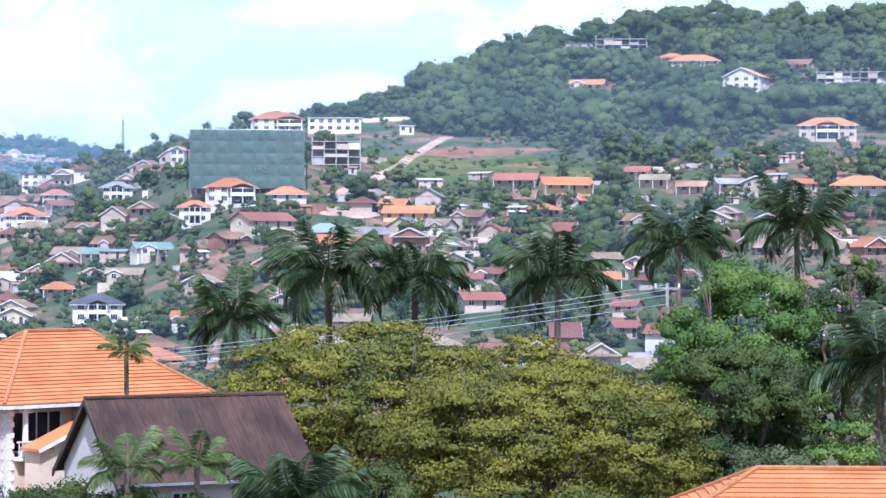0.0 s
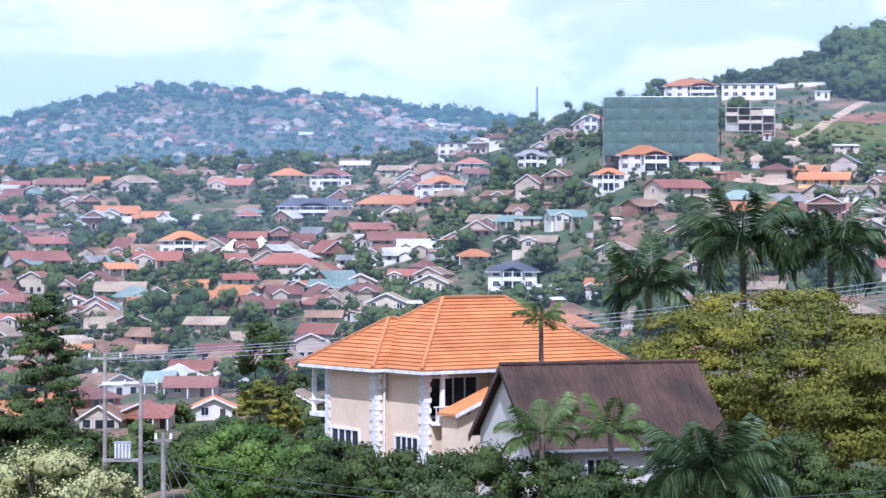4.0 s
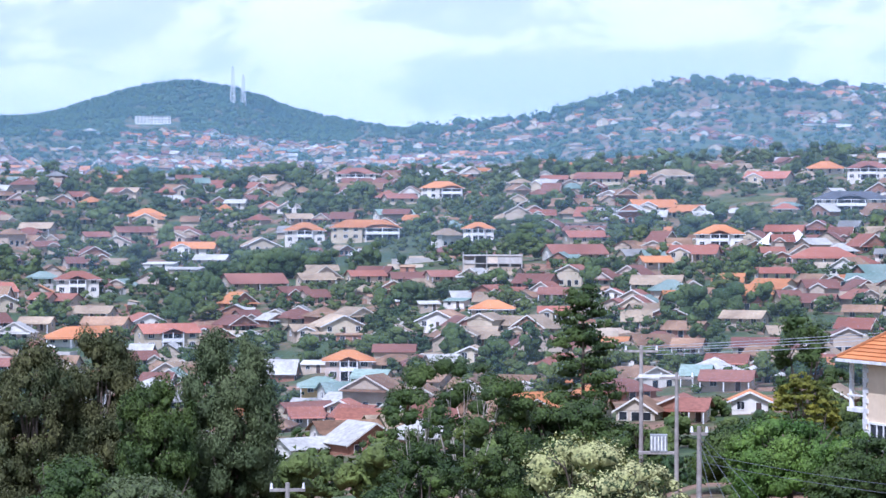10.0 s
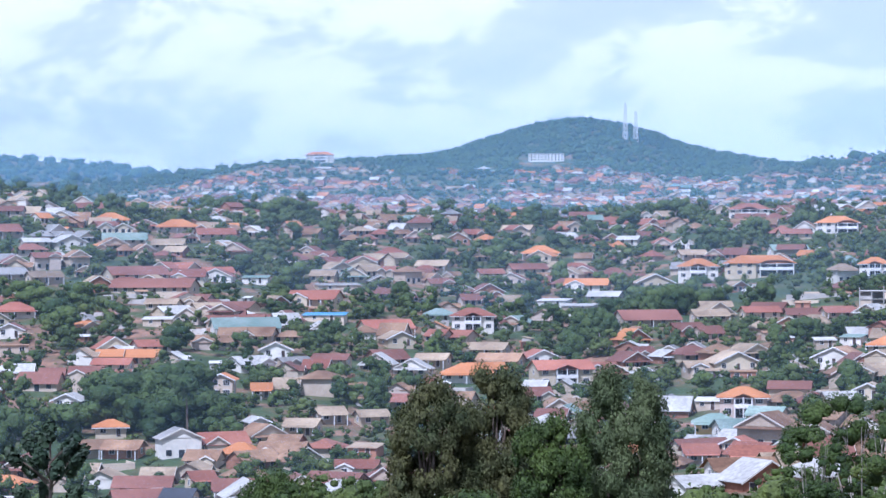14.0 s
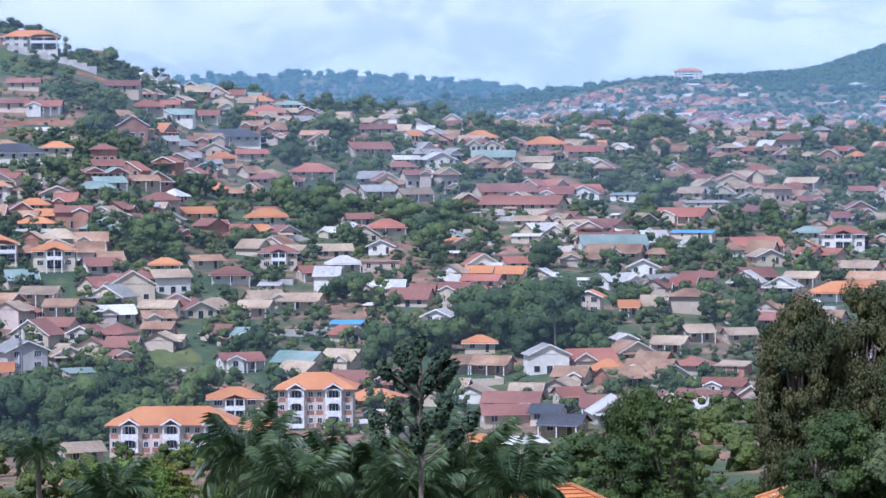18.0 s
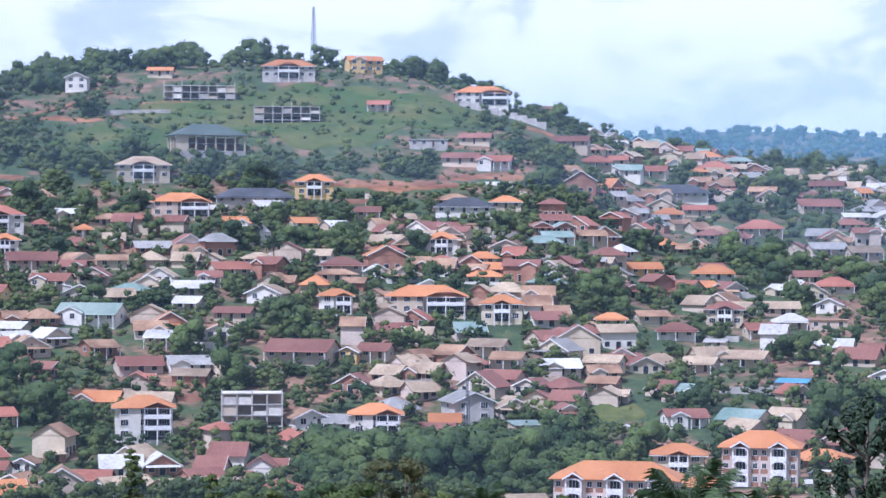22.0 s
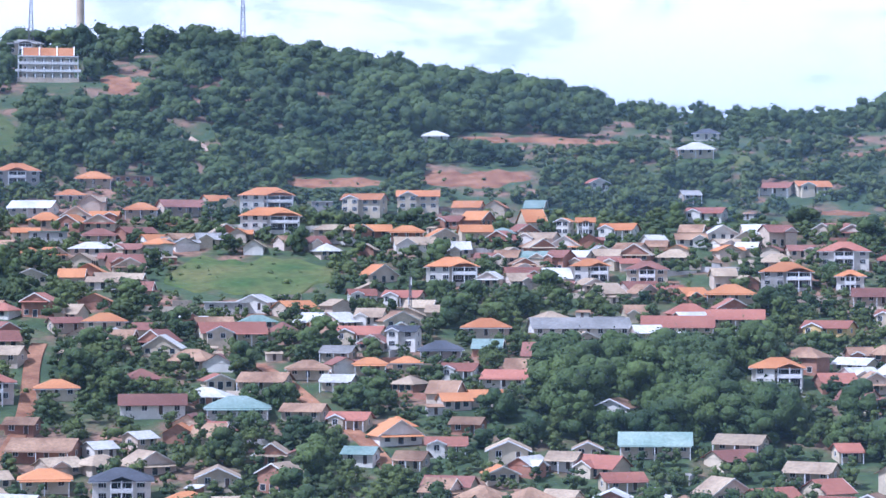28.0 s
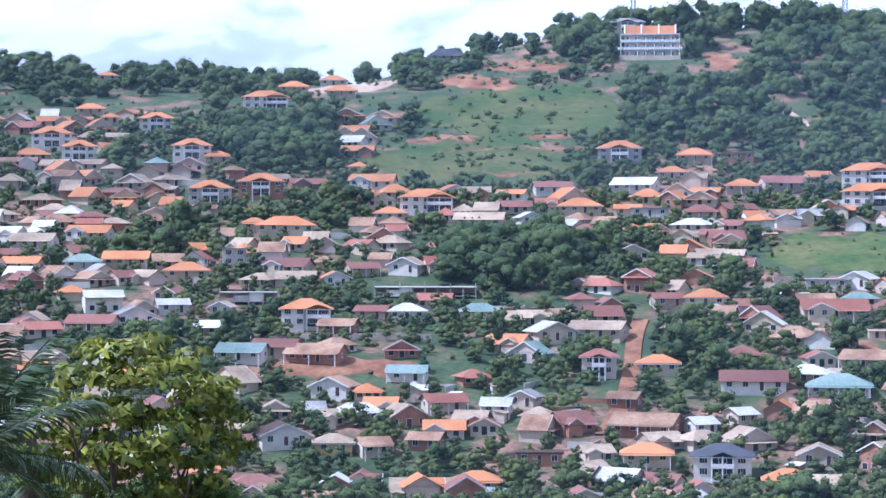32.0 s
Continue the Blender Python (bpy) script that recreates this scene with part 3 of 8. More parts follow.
def house(form, b, r, w, d, turn=0.0, roof="red", wall="cream", floors=1, pitch=0.45, lift=0.0, fresh=True, sparse=False):
    """A house at a bearing and a distance. Its front faces the viewer, turned by some degrees."""
    at = Matrix.Translation(spot(b, r) + Vector((0, 0, lift))) @ Matrix.Rotation(radians(b + turn), 4, "Z")
    HOUSES.append((b, r, w / 2 + 0.5, 3.0 * floors + 2.5))
    key = (form, w, d, roof, wall, floors, pitch, sparse)
    if key in MEMO:
        return copy_thing(MEMO[key], at)
    kinds = {1: "bungalow", 2: "house", 3: "apartment_block", 4: "apartment_block"}
    words = {1: "single-storey", 2: "two-storey", 3: "three-storey", 4: "four-storey"}[floors]
    shapes = {"hip": "hipped", "side": "gabled", "front": "front-gabled", "cross": "cross-gabled", "shed": "lean-to", "flat": "flat", "frame": "flat concrete", "villa": "hipped"}
    name = {"shed": "shed", "frame": "concrete_frame", "flat": "flat_roofed_building"}.get(form, "cottage" if floors == 1 and form in ("hip", "front") else "villa" if form == "villa" else kinds[floors])
    top = new(name)
    label = f"unfinished {words} concrete frame with open floors" if form == "frame" else f"{words} {wall} house with {shapes[form]} {WORDS[roof]} roof"
    tagged(top, label, "building" if form == "frame" else "house", "houses on the slopes")
    top.matrix_basis = at
    fh = 2.65
    h = fh * floors
    x0, x1, y0, y1 = -w / 2, w / 2, -d / 2, d / 2
    rm, wm = ROOF[roof], WALL[wall]
    if form == "frame":
        for k in range(floors + 1):
            part("floor_slab", Shape().box(x0, y0, k * fh - 0.25, x1, y1, k * fh).mesh("floor_slab", wm), top)
        n = max(3, int(w / 3.6))
        post = Shape().box(-0.18, -0.18, -2.5, 0.18, 0.18, h).mesh("column", wm)
        for i in range(n + 1):
            for yy in (y0 + 0.25, y1 - 0.25):
                part("column", post, top, Matrix.Translation((x0 + 0.25 + (w - 0.5) * i / n, yy, 0)))
        part("back_wall", Shape().box(x0 + 0.3, y1 - 3.2, -2, x1 - 0.3, y1 - 2.9, h - 0.3).mesh("back_wall", WALL["buff"]), top)
        bay, pick = (w - 0.5) / n, random.Random(int(b * 100))
        for k in range(floors):
            for i in range(n):
                if pick.random() < 0.55:
                    top_z = k * fh + pick.choice([0.95, 0.95, fh - 0.26, 1.7])
                    part("infill_wall", Shape().box(x0 + 0.45 + bay * i, y0 + 0.3, k * fh + 0.01, x0 + 0.05 + bay * (i + 1), y0 + 0.45, top_z).mesh("infill_wall", WALL[pick.choice(["white", "buff", "concrete"])]), top)
        for i in range(0, n + 1, 2):
            part("stub_column", Shape().box(-0.15, -0.15, h + 0.01, 0.15, 0.15, h + pick.uniform(0.8, 1.8)).mesh("stub_column", wm), top, Matrix.Translation((x0 + 0.25 + bay * i, y0 + 0.25, 0)))
        MEMO[key] = top
        return top
    if form == "shed":
        part("wall", walls(x0, y0, x1, y1, 2.3).mesh("wall", wm), top)
        part("roof", Shape().slab([(x0 - 0.4, y0 - 0.5, 2.2), (x1 + 0.4, y0 - 0.5, 2.2), (x1 + 0.4, y1 + 0.4, 3.0), (x0 - 0.4, y1 + 0.4, 3.0)], [(0, 1, 2, 3)], 0.08).mesh("roof", rm), top)
        part("door", door_mesh(), top, Matrix.Translation((w * 0.2, y0, 0)))
        part("window", window_mesh(1.0, 0.9), top, Matrix.Translation((-w * 0.22, y0, 1.0)))
        MEMO[key] = top
        return top
    over = 0.95
    if form in ("hip", "villa"):
        part("wall", walls(x0, y0, x1, y1, h).mesh("wall", wm), top)
        rs = hip_roof(x0, y0, x1, y1, h, pitch, over)
        if form == "villa":  # a bay under its own hip, with a balcony
            bx0, bx1 = (x0 + w * 0.08, x0 + w * 0.45)
            hip_roof(bx0, y0 - 1.6, bx1, y0 + d * 0.3, h - 0.05, pitch, 0.6, shape=rs)
            part("bay", walls(bx0, y0 - 1.6, bx1, y0 - 0.02, h - 0.02).mesh("bay", wm), top)
        part("roof", rs.mesh("roof", rm), top)
        part("fascia", Shape().box(x0 - over + 0.02, y0 - over + 0.02, h - over * pitch * 0.5 - 0.34, x1 + over - 0.02, y0 - over + 0.1, h - over * pitch * 0.5 - 0.15).mesh("fascia", TRIM), top)
    elif form == "side":
        part("wall", walls(x0, y0, x1, y1, h, gable="x", pitch=pitch).mesh("wall", wm), top)
        part("roof", gable_roof(x0, y0, x1, y1, h + 0.1, pitch, over, "x").mesh("roof", rm), top)
    elif form == "front":
        part("wall", walls(x0, y0, x1, y1, h, gable="y", pitch=pitch).mesh("wall", wm), top)
        part("roof", gable_roof(x0, y0, x1, y1, h + 0.1, pitch, over, "y").mesh("roof", rm), top)
        part("barge_board", barge(x0, x1, y0 - over * 0.7, h + 0.1, pitch, over, Shape()).mesh("barge_board", TRIM), top)
    elif form == "cross":
        part("wall", walls(x0, y0, x1, y1, h, gable="x", pitch=pitch).mesh("wall", wm), top)
        gx0, gx1 = x0 + w * 0.06, x0 + w * 0.46
        part("bay", walls(gx0, y0 - 1.8, gx1, y0 - 0.02, h, gable="y", pitch=pitch).mesh("bay", wm), top)
        rs = gable_roof(x0, y0, x1, y1, h + 0.1, pitch, over, "x")
        gable_roof(gx0, y0 - 1.8, gx1, y0 + 1.8, h + 0.14, pitch, 0.5, "y", shape=rs)
        part("roof", rs.mesh("roof", rm), top)
        part("barge_board", barge(gx0, gx1, y0 - 1.8 - 0.36, h + 0.14, pitch, 0.5, Shape()).mesh("barge_board", TRIM), top)
    elif form == "flat":
        part("wall", walls(x0, y0, x1, y1, h).mesh("wall", wm), top)
        part("roof", Shape().box(x0 - 0.4, y0 - 0.4, h, x1 + 0.4, y1 + 0.4, h + 0.35).mesh("roof", rm), top)
    front = y0
    for k in range(floors):
        n = max(2, int(w / (4.2 if sparse else 3.4)))
        for i in range(n):
            x = x0 + w * (i + 0.5) / n
            if k == 0 and i == n // 2 and floors == 1:
                part("door", door_mesh(), top, Matrix.Translation((x, front, 0.05)))
                continue
            yy = front - 1.6 if form == "villa" and x0 + w * 0.08 < x < x0 + w * 0.45 else front - 1.8 if form == "cross" and x0 + w * 0.06 < x < x0 + w * 0.46 else front
            part("window", window_mesh(1.7 if floors > 1 else 1.3, 1.4), top, Matrix.Translation((x, yy, k * fh + 0.95)))
        if not sparse:
            part("window", window_mesh(1.2, 1.2), top, Matrix.Translation((x1, 0, k * fh + 0.95)) @ Matrix.Rotation(radians(90), 4, "Z"))
            part("window", window_mesh(1.2, 1.2), top, Matrix.Translation((x0, 0, k * fh + 0.95)) @ Matrix.Rotation(radians(-90), 4, "Z"))
    if floors == 1 and not sparse and form in ("hip", "side", "cross") and int(w * 2) % 3:
        vx0 = x0 + w * 0.5 if form == "cross" else x0 - 0.3
        slab = Shape().slab([(vx0, y0 - 2.0, h - 0.62), (x1 + 0.3, y0 - 2.0, h - 0.62), (x1 + 0.3, y0 - 0.3, h - 0.2), (vx0, y0 - 0.3, h - 0.2)], [(0, 1, 2, 3)], 0.1)
        part("veranda_roof", slab.mesh("veranda_roof", rm), top)
        post = Shape().box(-0.1, -0.1, -2, 0.1, 0.1, h - 0.7).mesh("veranda_post", TRIM)
        for x in (vx0 + 0.4, (vx0 + x1) / 2, x1 - 0.1):
            part("veranda_post", post, top, Matrix.Translation((x, y0 - 1.8, 0)))
    if floors > 1 and form in ("hip", "villa", "side"):
        bx0, bx1 = (x1 - w * 0.5, x1 - 0.3) if form == "villa" else (x0 + w * 0.3, x0 + w * 0.7)
        for k in range(1, floors):
            part("balcony", Shape().box(bx0, y0 - 1.5, k * fh - 0.2, bx1, y0 - 0.01, k * fh).box(bx0, y0 - 1.5, k * fh, bx1, y0 - 1.38, k * fh + 0.85).mesh("balcony", TRIM), top)
        post = Shape().tube((0, 0, -2), (0, 0, h - 0.1), 0.16, 0.16, 8).mesh("column", TRIM)
        for x in (bx0 + 0.2, (bx0 + bx1) / 2, bx1 - 0.2):
            part("column", post, top, Matrix.Translation((x, y0 - 1.3, 0)))
        # flat dark panels stand in for the shade of recessed rooms
        for k in range(floors):
            z0 = k * fh + 0.06
            part("loggia", Shape().box(bx0 + 0.25, y0 - 0.07, z0, bx1 - 0.25, y0 - 0.012, z0 + 2.15).mesh("loggia", GLASS), top, label="dark flat panel as the shade of a recess behind the balcony")
        canopy = Shape()
        gable_roof(bx0, y0 - 1.5, bx1, y0 + 1.0, h - 0.05, pitch * 0.8, 0.3, "y", shape=canopy)
        part("canopy", canopy.mesh("canopy", rm), top)
    MEMO[key] = top
    return top


# ---- greenery ----
def leaf_quads(rs, centres, normals, size, droop=0.0, soft=None):
    """Three-cornered leaves at centres, lying roughly across normals. soft: the way in which the clump faces there."""
    k = len(centres)
    nrm = normals + rs.normal(0, 0.38, (k, 3))
    nrm /= np.linalg.norm(nrm, axis=1)[:, None] + 1e-9
    side = np.cross(nrm, rs.normal(0, 1, (k, 3)))
    side /= np.linalg.norm(side, axis=1)[:, None] + 1e-9
    up = np.cross(side, nrm)
    up[:, 2] -= droop
    a = size * rs.uniform(0.6, 1.3, (k, 1))
    c = centres
    place = np.stack([c - up * a * 0.45 + side * a * 0.5 + nrm * a * 0.15, c - up * a * 0.55 - side * a * 0.5, c + up * a * 0.75], 1)
    face = nrm * 0.35 + (normals if soft is None else soft) + rs.normal(0, 0.1, (k, 3))
    face /= np.linalg.norm(face, axis=1)[:, None] + 1e-9
    return np.concatenate([place, np.repeat(face[:, None, :], 3, 1)], 2)


def clump(rs, c, rad, leaves, size, middle, droop=0.0):
    """Leaves over the outside of one clump of a crown whose middle is given."""
    dirs = rs.normal(0, 1, (leaves, 3))
    dirs[:, 2] = np.where(dirs[:, 2] < -0.3, -dirs[:, 2] * 0.6, dirs[:, 2])
    dirs /= np.linalg.norm(dirs, axis=1)[:, None]
    p = c + dirs * rad * rs.uniform(0.7, 1.06, (leaves, 1))
    far = p - middle
    far /= np.linalg.norm(far, axis=1)[:, None] + 1e-9
    return leaf_quads(rs, p, dirs * 0.7 + far * 0.3, size, droop, dirs * 0.6 + far * 0.4)


def ball_triangles():
    """The twenty faces of a round body of radius one."""
    g = (1 + 5 ** 0.5) / 2
    v = np.array([(-1, g, 0), (1, g, 0), (-1, -g, 0), (1, -g, 0), (0, -1, g), (0, 1, g), (0, -1, -g), (0, 1, -g), (g, 0, -1), (g, 0, 1), (-g, 0, -1), (-g, 0, 1)]) / math.hypot(1, g)
    near = [[j for j in range(12) if j != i and np.dot(v[i], v[j]) > 0.4] for i in range(12)]
    faces = [(i, j, k) for i in range(12) for j in near[i] if j > i for k in near[i] if k > j and k in near[j]]
    faces = [(i, j, k) if np.dot(np.cross(v[j] - v[i], v[k] - v[i]), v[i]) > 0 else (i, k, j) for i, j, k in faces]
    return v, np.array(faces)


BALL_V, BALL_F = ball_triangles()
BALL_F = BALL_F[BALL_V[BALL_F].mean(1)[:, 2] > -0.5]  # the underside stays open: it faces the ground


def lump(rs, c, rad, middle):
    """The dense leafy body of one clump: a dented, uneven lump that faces softly outwards."""
    p = BALL_V * rs.uniform(0.72, 1.12, (12, 1))
    a = rs.uniform(0, 6.3)
    turn = np.array([[math.cos(a), -math.sin(a), 0], [math.sin(a), math.cos(a), 0], [0, 0, 1]])
    p = (p @ turn.T) * rad + c
    face = (BALL_V @ turn.T) * 0.75 + (p - middle) / (np.linalg.norm(p - middle, axis=1)[:, None] + 1e-9) * 0.25
    return np.concatenate([p[BALL_F], face[BALL_F]], 2)


def crown(rs, lobes, leaves, width, height, base, size, flat=0.75, spread=0.75, droop=0.0, lobe=0.42):
    """A crown of lumpy lobes, each with leaves standing out of it. Unit: metres; base: the crown's underside."""
    out = []
    middle = np.array([0, 0, base + height * 0.4])
    for k in range(lobes):
        a = rs.uniform(0, 2 * math.pi)
        q = math.sqrt(rs.uniform(0.0, 1.0)) * spread
        t = rs.uniform(0.12, 0.9)
        edge = math.sqrt(max(0.05, 1 - (2 * t - 0.9) ** 2)) if t > 0.45 else 0.9
        c = np.array([math.cos(a) * q * edge * width / 2, math.sin(a) * q * edge * width / 2, base + t * height])
        rad = np.array([width * lobe / 2, width * lobe / 2, width * lobe / 2 * flat]) * rs.uniform(0.7, 1.25)
        out.append(lump(rs, c, rad * 0.85, middle))
        if leaves:
            out.append(clump(rs, c, rad * 1.15, leaves, size, middle, droop))
    return np.concatenate(out)


def padded_crown(rs, w, h, base, size, pads, pad, flat, low=-0.6, swell=2.0, droop=0.0, fill=0.78):
    """A near crown: leafy clumps over the outside of a rounded body, with gaps between them and fewer within."""
    out = []
    half = (h - base) / 2
    size = size * 0.55
    middle = np.array([0, 0, base + half * 0.8])
    for k in range(pads):
        z = rs.uniform(low, 1.0) if k % 6 else rs.uniform(low, 0.4)
        ring = (1 - abs(z) ** swell) ** 0.5
        a = k * 2.39996 + rs.uniform(-0.4, 0.4)
        deep = rs.uniform(0.80, 1.0) if k % 6 else rs.uniform(0.35, 0.7)
        g = pad * w * rs.uniform(0.65, 1.3)
        c = np.array([math.cos(a) * ring * deep * (w / 2 - g * 0.6), math.sin(a) * ring * deep * (w / 2 - g * 0.6), base + half + z * deep * (half - g * flat * 0.6)])
        n = int(np.clip(5.0 * flat * (g / size) ** 2, 40, 420))
        if fill:
            out.append(lump(rs, c, np.array([g, g, g * flat]) * fill, middle))
        out.append(clump(rs, c, np.array([g, g, g * flat]) * 1.08, n, size, middle, droop))
    return np.concatenate(out)


def clear_of_houses(b, r, radius, ahead=1.0):
    """True where a tree of that radius does not stand in a house."""
    b, r = np.asarray(b), np.asarray(r)
    ok = np.ones(len(b), bool)
    for hb, hr, hw, hh in HOUSES:
        ok &= ~((np.abs(np.radians(b - hb)) * hr < hw + radius * 0.7) & (r > hr - hw - ahead - radius) & (r < hr + hw * 0.8 + radius * 0.6))
    return ok


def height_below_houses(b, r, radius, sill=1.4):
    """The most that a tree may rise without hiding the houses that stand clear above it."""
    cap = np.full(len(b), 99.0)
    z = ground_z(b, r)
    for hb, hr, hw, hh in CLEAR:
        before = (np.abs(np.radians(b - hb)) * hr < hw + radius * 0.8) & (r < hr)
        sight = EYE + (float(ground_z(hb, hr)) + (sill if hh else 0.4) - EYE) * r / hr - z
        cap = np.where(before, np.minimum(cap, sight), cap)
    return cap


TREE_SEEDS = np.random.default_rng(11)
FORMS = []
for _ in range(9):
    wd = TREE_SEEDS.uniform(0.8, 1.2)
    FORMS.append(crown(TREE_SEEDS, int(TREE_SEEDS.integers(6, 9)), 12, wd, 0.9, 0.02, 0.078, lobe=0.42))
COARSE = [crown(TREE_SEEDS, 5, 7, TREE_SEEDS.uniform(0.8, 1.2), 0.9, 0.02, 0.10, lobe=0.50) for _ in range(7)]
TALL = [crown(TREE_SEEDS, 9, 14, 0.42, 0.97, 0.02, 0.06, flat=1.1, lobe=0.55) for _ in range(3)]
BIG = [crown(TREE_SEEDS, 12, 14, 1.15, 0.9, 0.02, 0.062, flat=0.85, lobe=TREE_SEEDS.uniform(0.34, 0.46)) for _ in range(8)]
FAR_CROWN = [crown(TREE_SEEDS, 1, 4, 1.3, 0.7, 0.0, 0.22, spread=0.2, lobe=0.8) for _ in range(5)]
SHRUB = [crown(TREE_SEEDS, 1, 12, 1.2, 0.6, 0.0, 0.2, spread=0.3, lobe=0.8) for _ in range(5)]


def plant(name, label, b, r, size, forms, leaf, squash=None):
    """Many trees in one mesh: bearings, distances and heights."""
    rs = np.random.default_rng(len(b) + 3)
    b, r, size = np.asarray(b), np.asarray(r), np.asarray(size)
    z = ground_z(b, r)
    out = []
    for i in range(len(b)):
        kinds = COARSE if forms is FORMS and r[i] > 780 else forms
        f = kinds[int(rs.integers(len(kinds)))]
        a = rs.uniform(0, 2 * math.pi)
        c, s = math.cos(a), math.sin(a)
        v = f * np.array([size[i] * rs.uniform(0.8, 1.25), size[i] * rs.uniform(0.8, 1.25), size[i], 1, 1, 1])
        v = np.stack([v[..., 0] * c - v[..., 1] * s, v[..., 0] * s + v[..., 1] * c, v[..., 2], v[..., 3] * c - v[..., 4] * s, v[..., 3] * s + v[..., 4] * c, v[..., 5]], -1)
        out.append(v + np.array([-math.sin(radians(b[i])) * r[i], math.cos(radians(b[i])) * r[i], z[i] - 0.4, 0, 0, 0]))
    me = quads_mesh(name, np.concatenate(out), leaf)
    return tagged(new(name, me), label, "trees", kind="stuff")


def grove(b, r):
    """How wooded a place is, from about -2 to 2."""
    x, y = -np.sin(np.radians(b)) * r, np.cos(np.radians(b)) * r
    return np.sin(x / 23 + 1.7 * np.sin(y / 31)) + np.sin(y / 19 + 1.3 * np.sin(x / 27))


def scatter(count, b0, b1, r0, r1, seed):
    rs = np.random.default_rng(seed)
    return rs.uniform(b0, b1, count), np.sqrt(rs.uniform(r0 * r0, r1 * r1, count)), rs

# ---- houses of the quarter about bearing 0 ----
house("front", -6.99, 1040, 16.5, 12.0, -18, "orange", "white", 2)
house("frame", -9.39, 1054, 29.0, 12.0, 0, "grey", "concrete", 2)
house("frame", -4.12, 1148, 24.0, 12.0, 0, "grey", "concrete", 2)
house("flat", -3.08, 1194, 15.5, 9.0, 0, "grey", "concrete", 1)
house("hip", -5.82, 1090, 21.0, 12.0, 0, "orange", "cream", 1)
house("hip", -5.30, 1100, 10.0, 7.0, 0, "orange", "cream", 1)
house("cross", -3.34, 1046, 14.5, 9.0, -9, "orange", "cream", 1)
house("hip", -8.86, 930, 21.0, 12.0, 0, "orange", "cream", 2)
house("side", -8.15, 1088, 14.0, 9.0, -18, "rust", "buff", 1)
house("hip", -9.63, 818, 19.0, 12.0, 0, "orange", "white", 1)
house("side", -2.83, 814, 16.0, 10.0, 12, "orange", "yellow", 1)
house("side", -1.71, 826, 14.0, 9.0, -9, "red", "buff", 1)
house("shed", 0.32, 824, 8.0, 6.0, 9, "white", "buff", 1)
house("shed", -0.86, 840, 6.5, 6.0, -18, "white", "buff", 1)
house("side", -4.53, 854, 8.0, 6.0, -9, "red", "cream", 1)
house("side", -4.92, 838, 9.5, 6.0, -9, "tan", "cream", 1)
house("side", -5.77, 826, 9.5, 6.0, -9, "rust", "buff", 1)
house("side", -6.61, 826, 9.5, 6.0, 18, "grey", "buff", 1)
house("front", -7.26, 826, 8.0, 8.0, -9, "tan", "buff", 1)
house("shed", -7.71, 844, 6.5, 6.0, -9, "white", "buff", 1)
house("side", -8.35, 826, 7.5, 6.0, 18, "orange", "buff", 1)
house("side", 0.78, 760, 15.0, 9.0, -8, "orange", "yellow", 1)
house("hip", 2.74, 722, 12.0, 9.0, 0, "green", "buff", 1)
house("side", 1.82, 722, 11.5, 7.0, 18, "grey", "brick", 1)
house("side", 4.18, 736, 16.5, 10.0, 35, "red", "cream", 1)
house("villa", 4.93, 772, 15.5, 12.0, 0, "orange", "white", 2)
house("hip", 3.62, 776, 12.0, 9.0, 0, "orange", "white", 1)
house("hip", 5.75, 758, 9.5, 7.0, 0, "orange", "white", 2)
house("frame", 2.49, 852, 17.0, 10.0, 0, "grey", "concrete", 3)
house("villa", 3.87, 960, 20.0, 12.0, 0, "orange", "white", 2)
house("flat", 2.53, 960, 20.5, 12.0, 0, "white", "white", 2)
house("flat", 0.85, 948, 5.5, 6.0, 0, "white", "white", 1)
house("front", -6.29, 756, 10.5, 11.0, -9, "tan", "cream", 1)
house("front", -7.52, 752, 6.0, 6.0, -9, "orange", "cream", 1)
house("shed", -4.73, 780, 4.5, 6.0, 18, "white", "buff", 1)
house("shed", -1.72, 772, 5.5, 6.0, -9, "white", "buff", 1)
house("side", -0.54, 656, 9.0, 6.0, -9, "red", "cream", 1)
house("cross", -1.16, 664, 7.5, 6.0, -18, "maroon", "cream", 1)
house("side", -0.87, 632, 10.5, 7.0, 18, "red", "buff", 1)
house("side", -3.69, 658, 8.0, 6.0, 18, "orange", "cream", 1)
house("front", -4.17, 668, 5.0, 6.0, -18, "red", "cream", 1)
house("front", -4.56, 676, 5.5, 6.0, -18, "red", "cream", 1)
house("side", -4.28, 624, 6.0, 6.0, -18, "maroon", "buff", 1)
house("side", -4.21, 598, 6.0, 6.0, 18, "red", "buff", 1)
house("front", 3.85, 638, 4.5, 6.0, 18, "orange", "buff", 1)


# ---- houses of the quarter about bearing 9 ----
house("flat", 8.99, 1042, 25.5, 12.0, 0, "slate", "white", 2)
house("hip", 7.54, 882, 11.0, 8.0, 0, "grey", "white", 2)
house("hip", 12.20, 1084, 18.0, 12.0, 0, "maroon", "white", 2)
house("hip", 12.59, 972, 28.0, 12.0, 0, "slate", "white", 2)
house("hip", 10.75, 924, 26.0, 12.0, 0, "orange", "cream", 1)
house("hip", 9.61, 904, 16.0, 12.0, 0, "orange", "white", 2)
house("hip", 13.18, 1130, 16.0, 12.0, 0, "orange", "white", 1)
house("side", 11.61, 1150, 13.5, 8.0, -9, "white", "white", 1)
house("side", 10.69, 1058, 13.5, 8.0, -9, "tan", "cream", 1)
house("cross", 14.46, 1096, 19.0, 12.0, -18, "red", "cream", 1)
house("hip", 16.69, 1130, 19.5, 12.0, 0, "tan", "buff", 1)
house("cross", 17.14, 1014, 18.5, 12.0, 18, "orange", "white", 1)
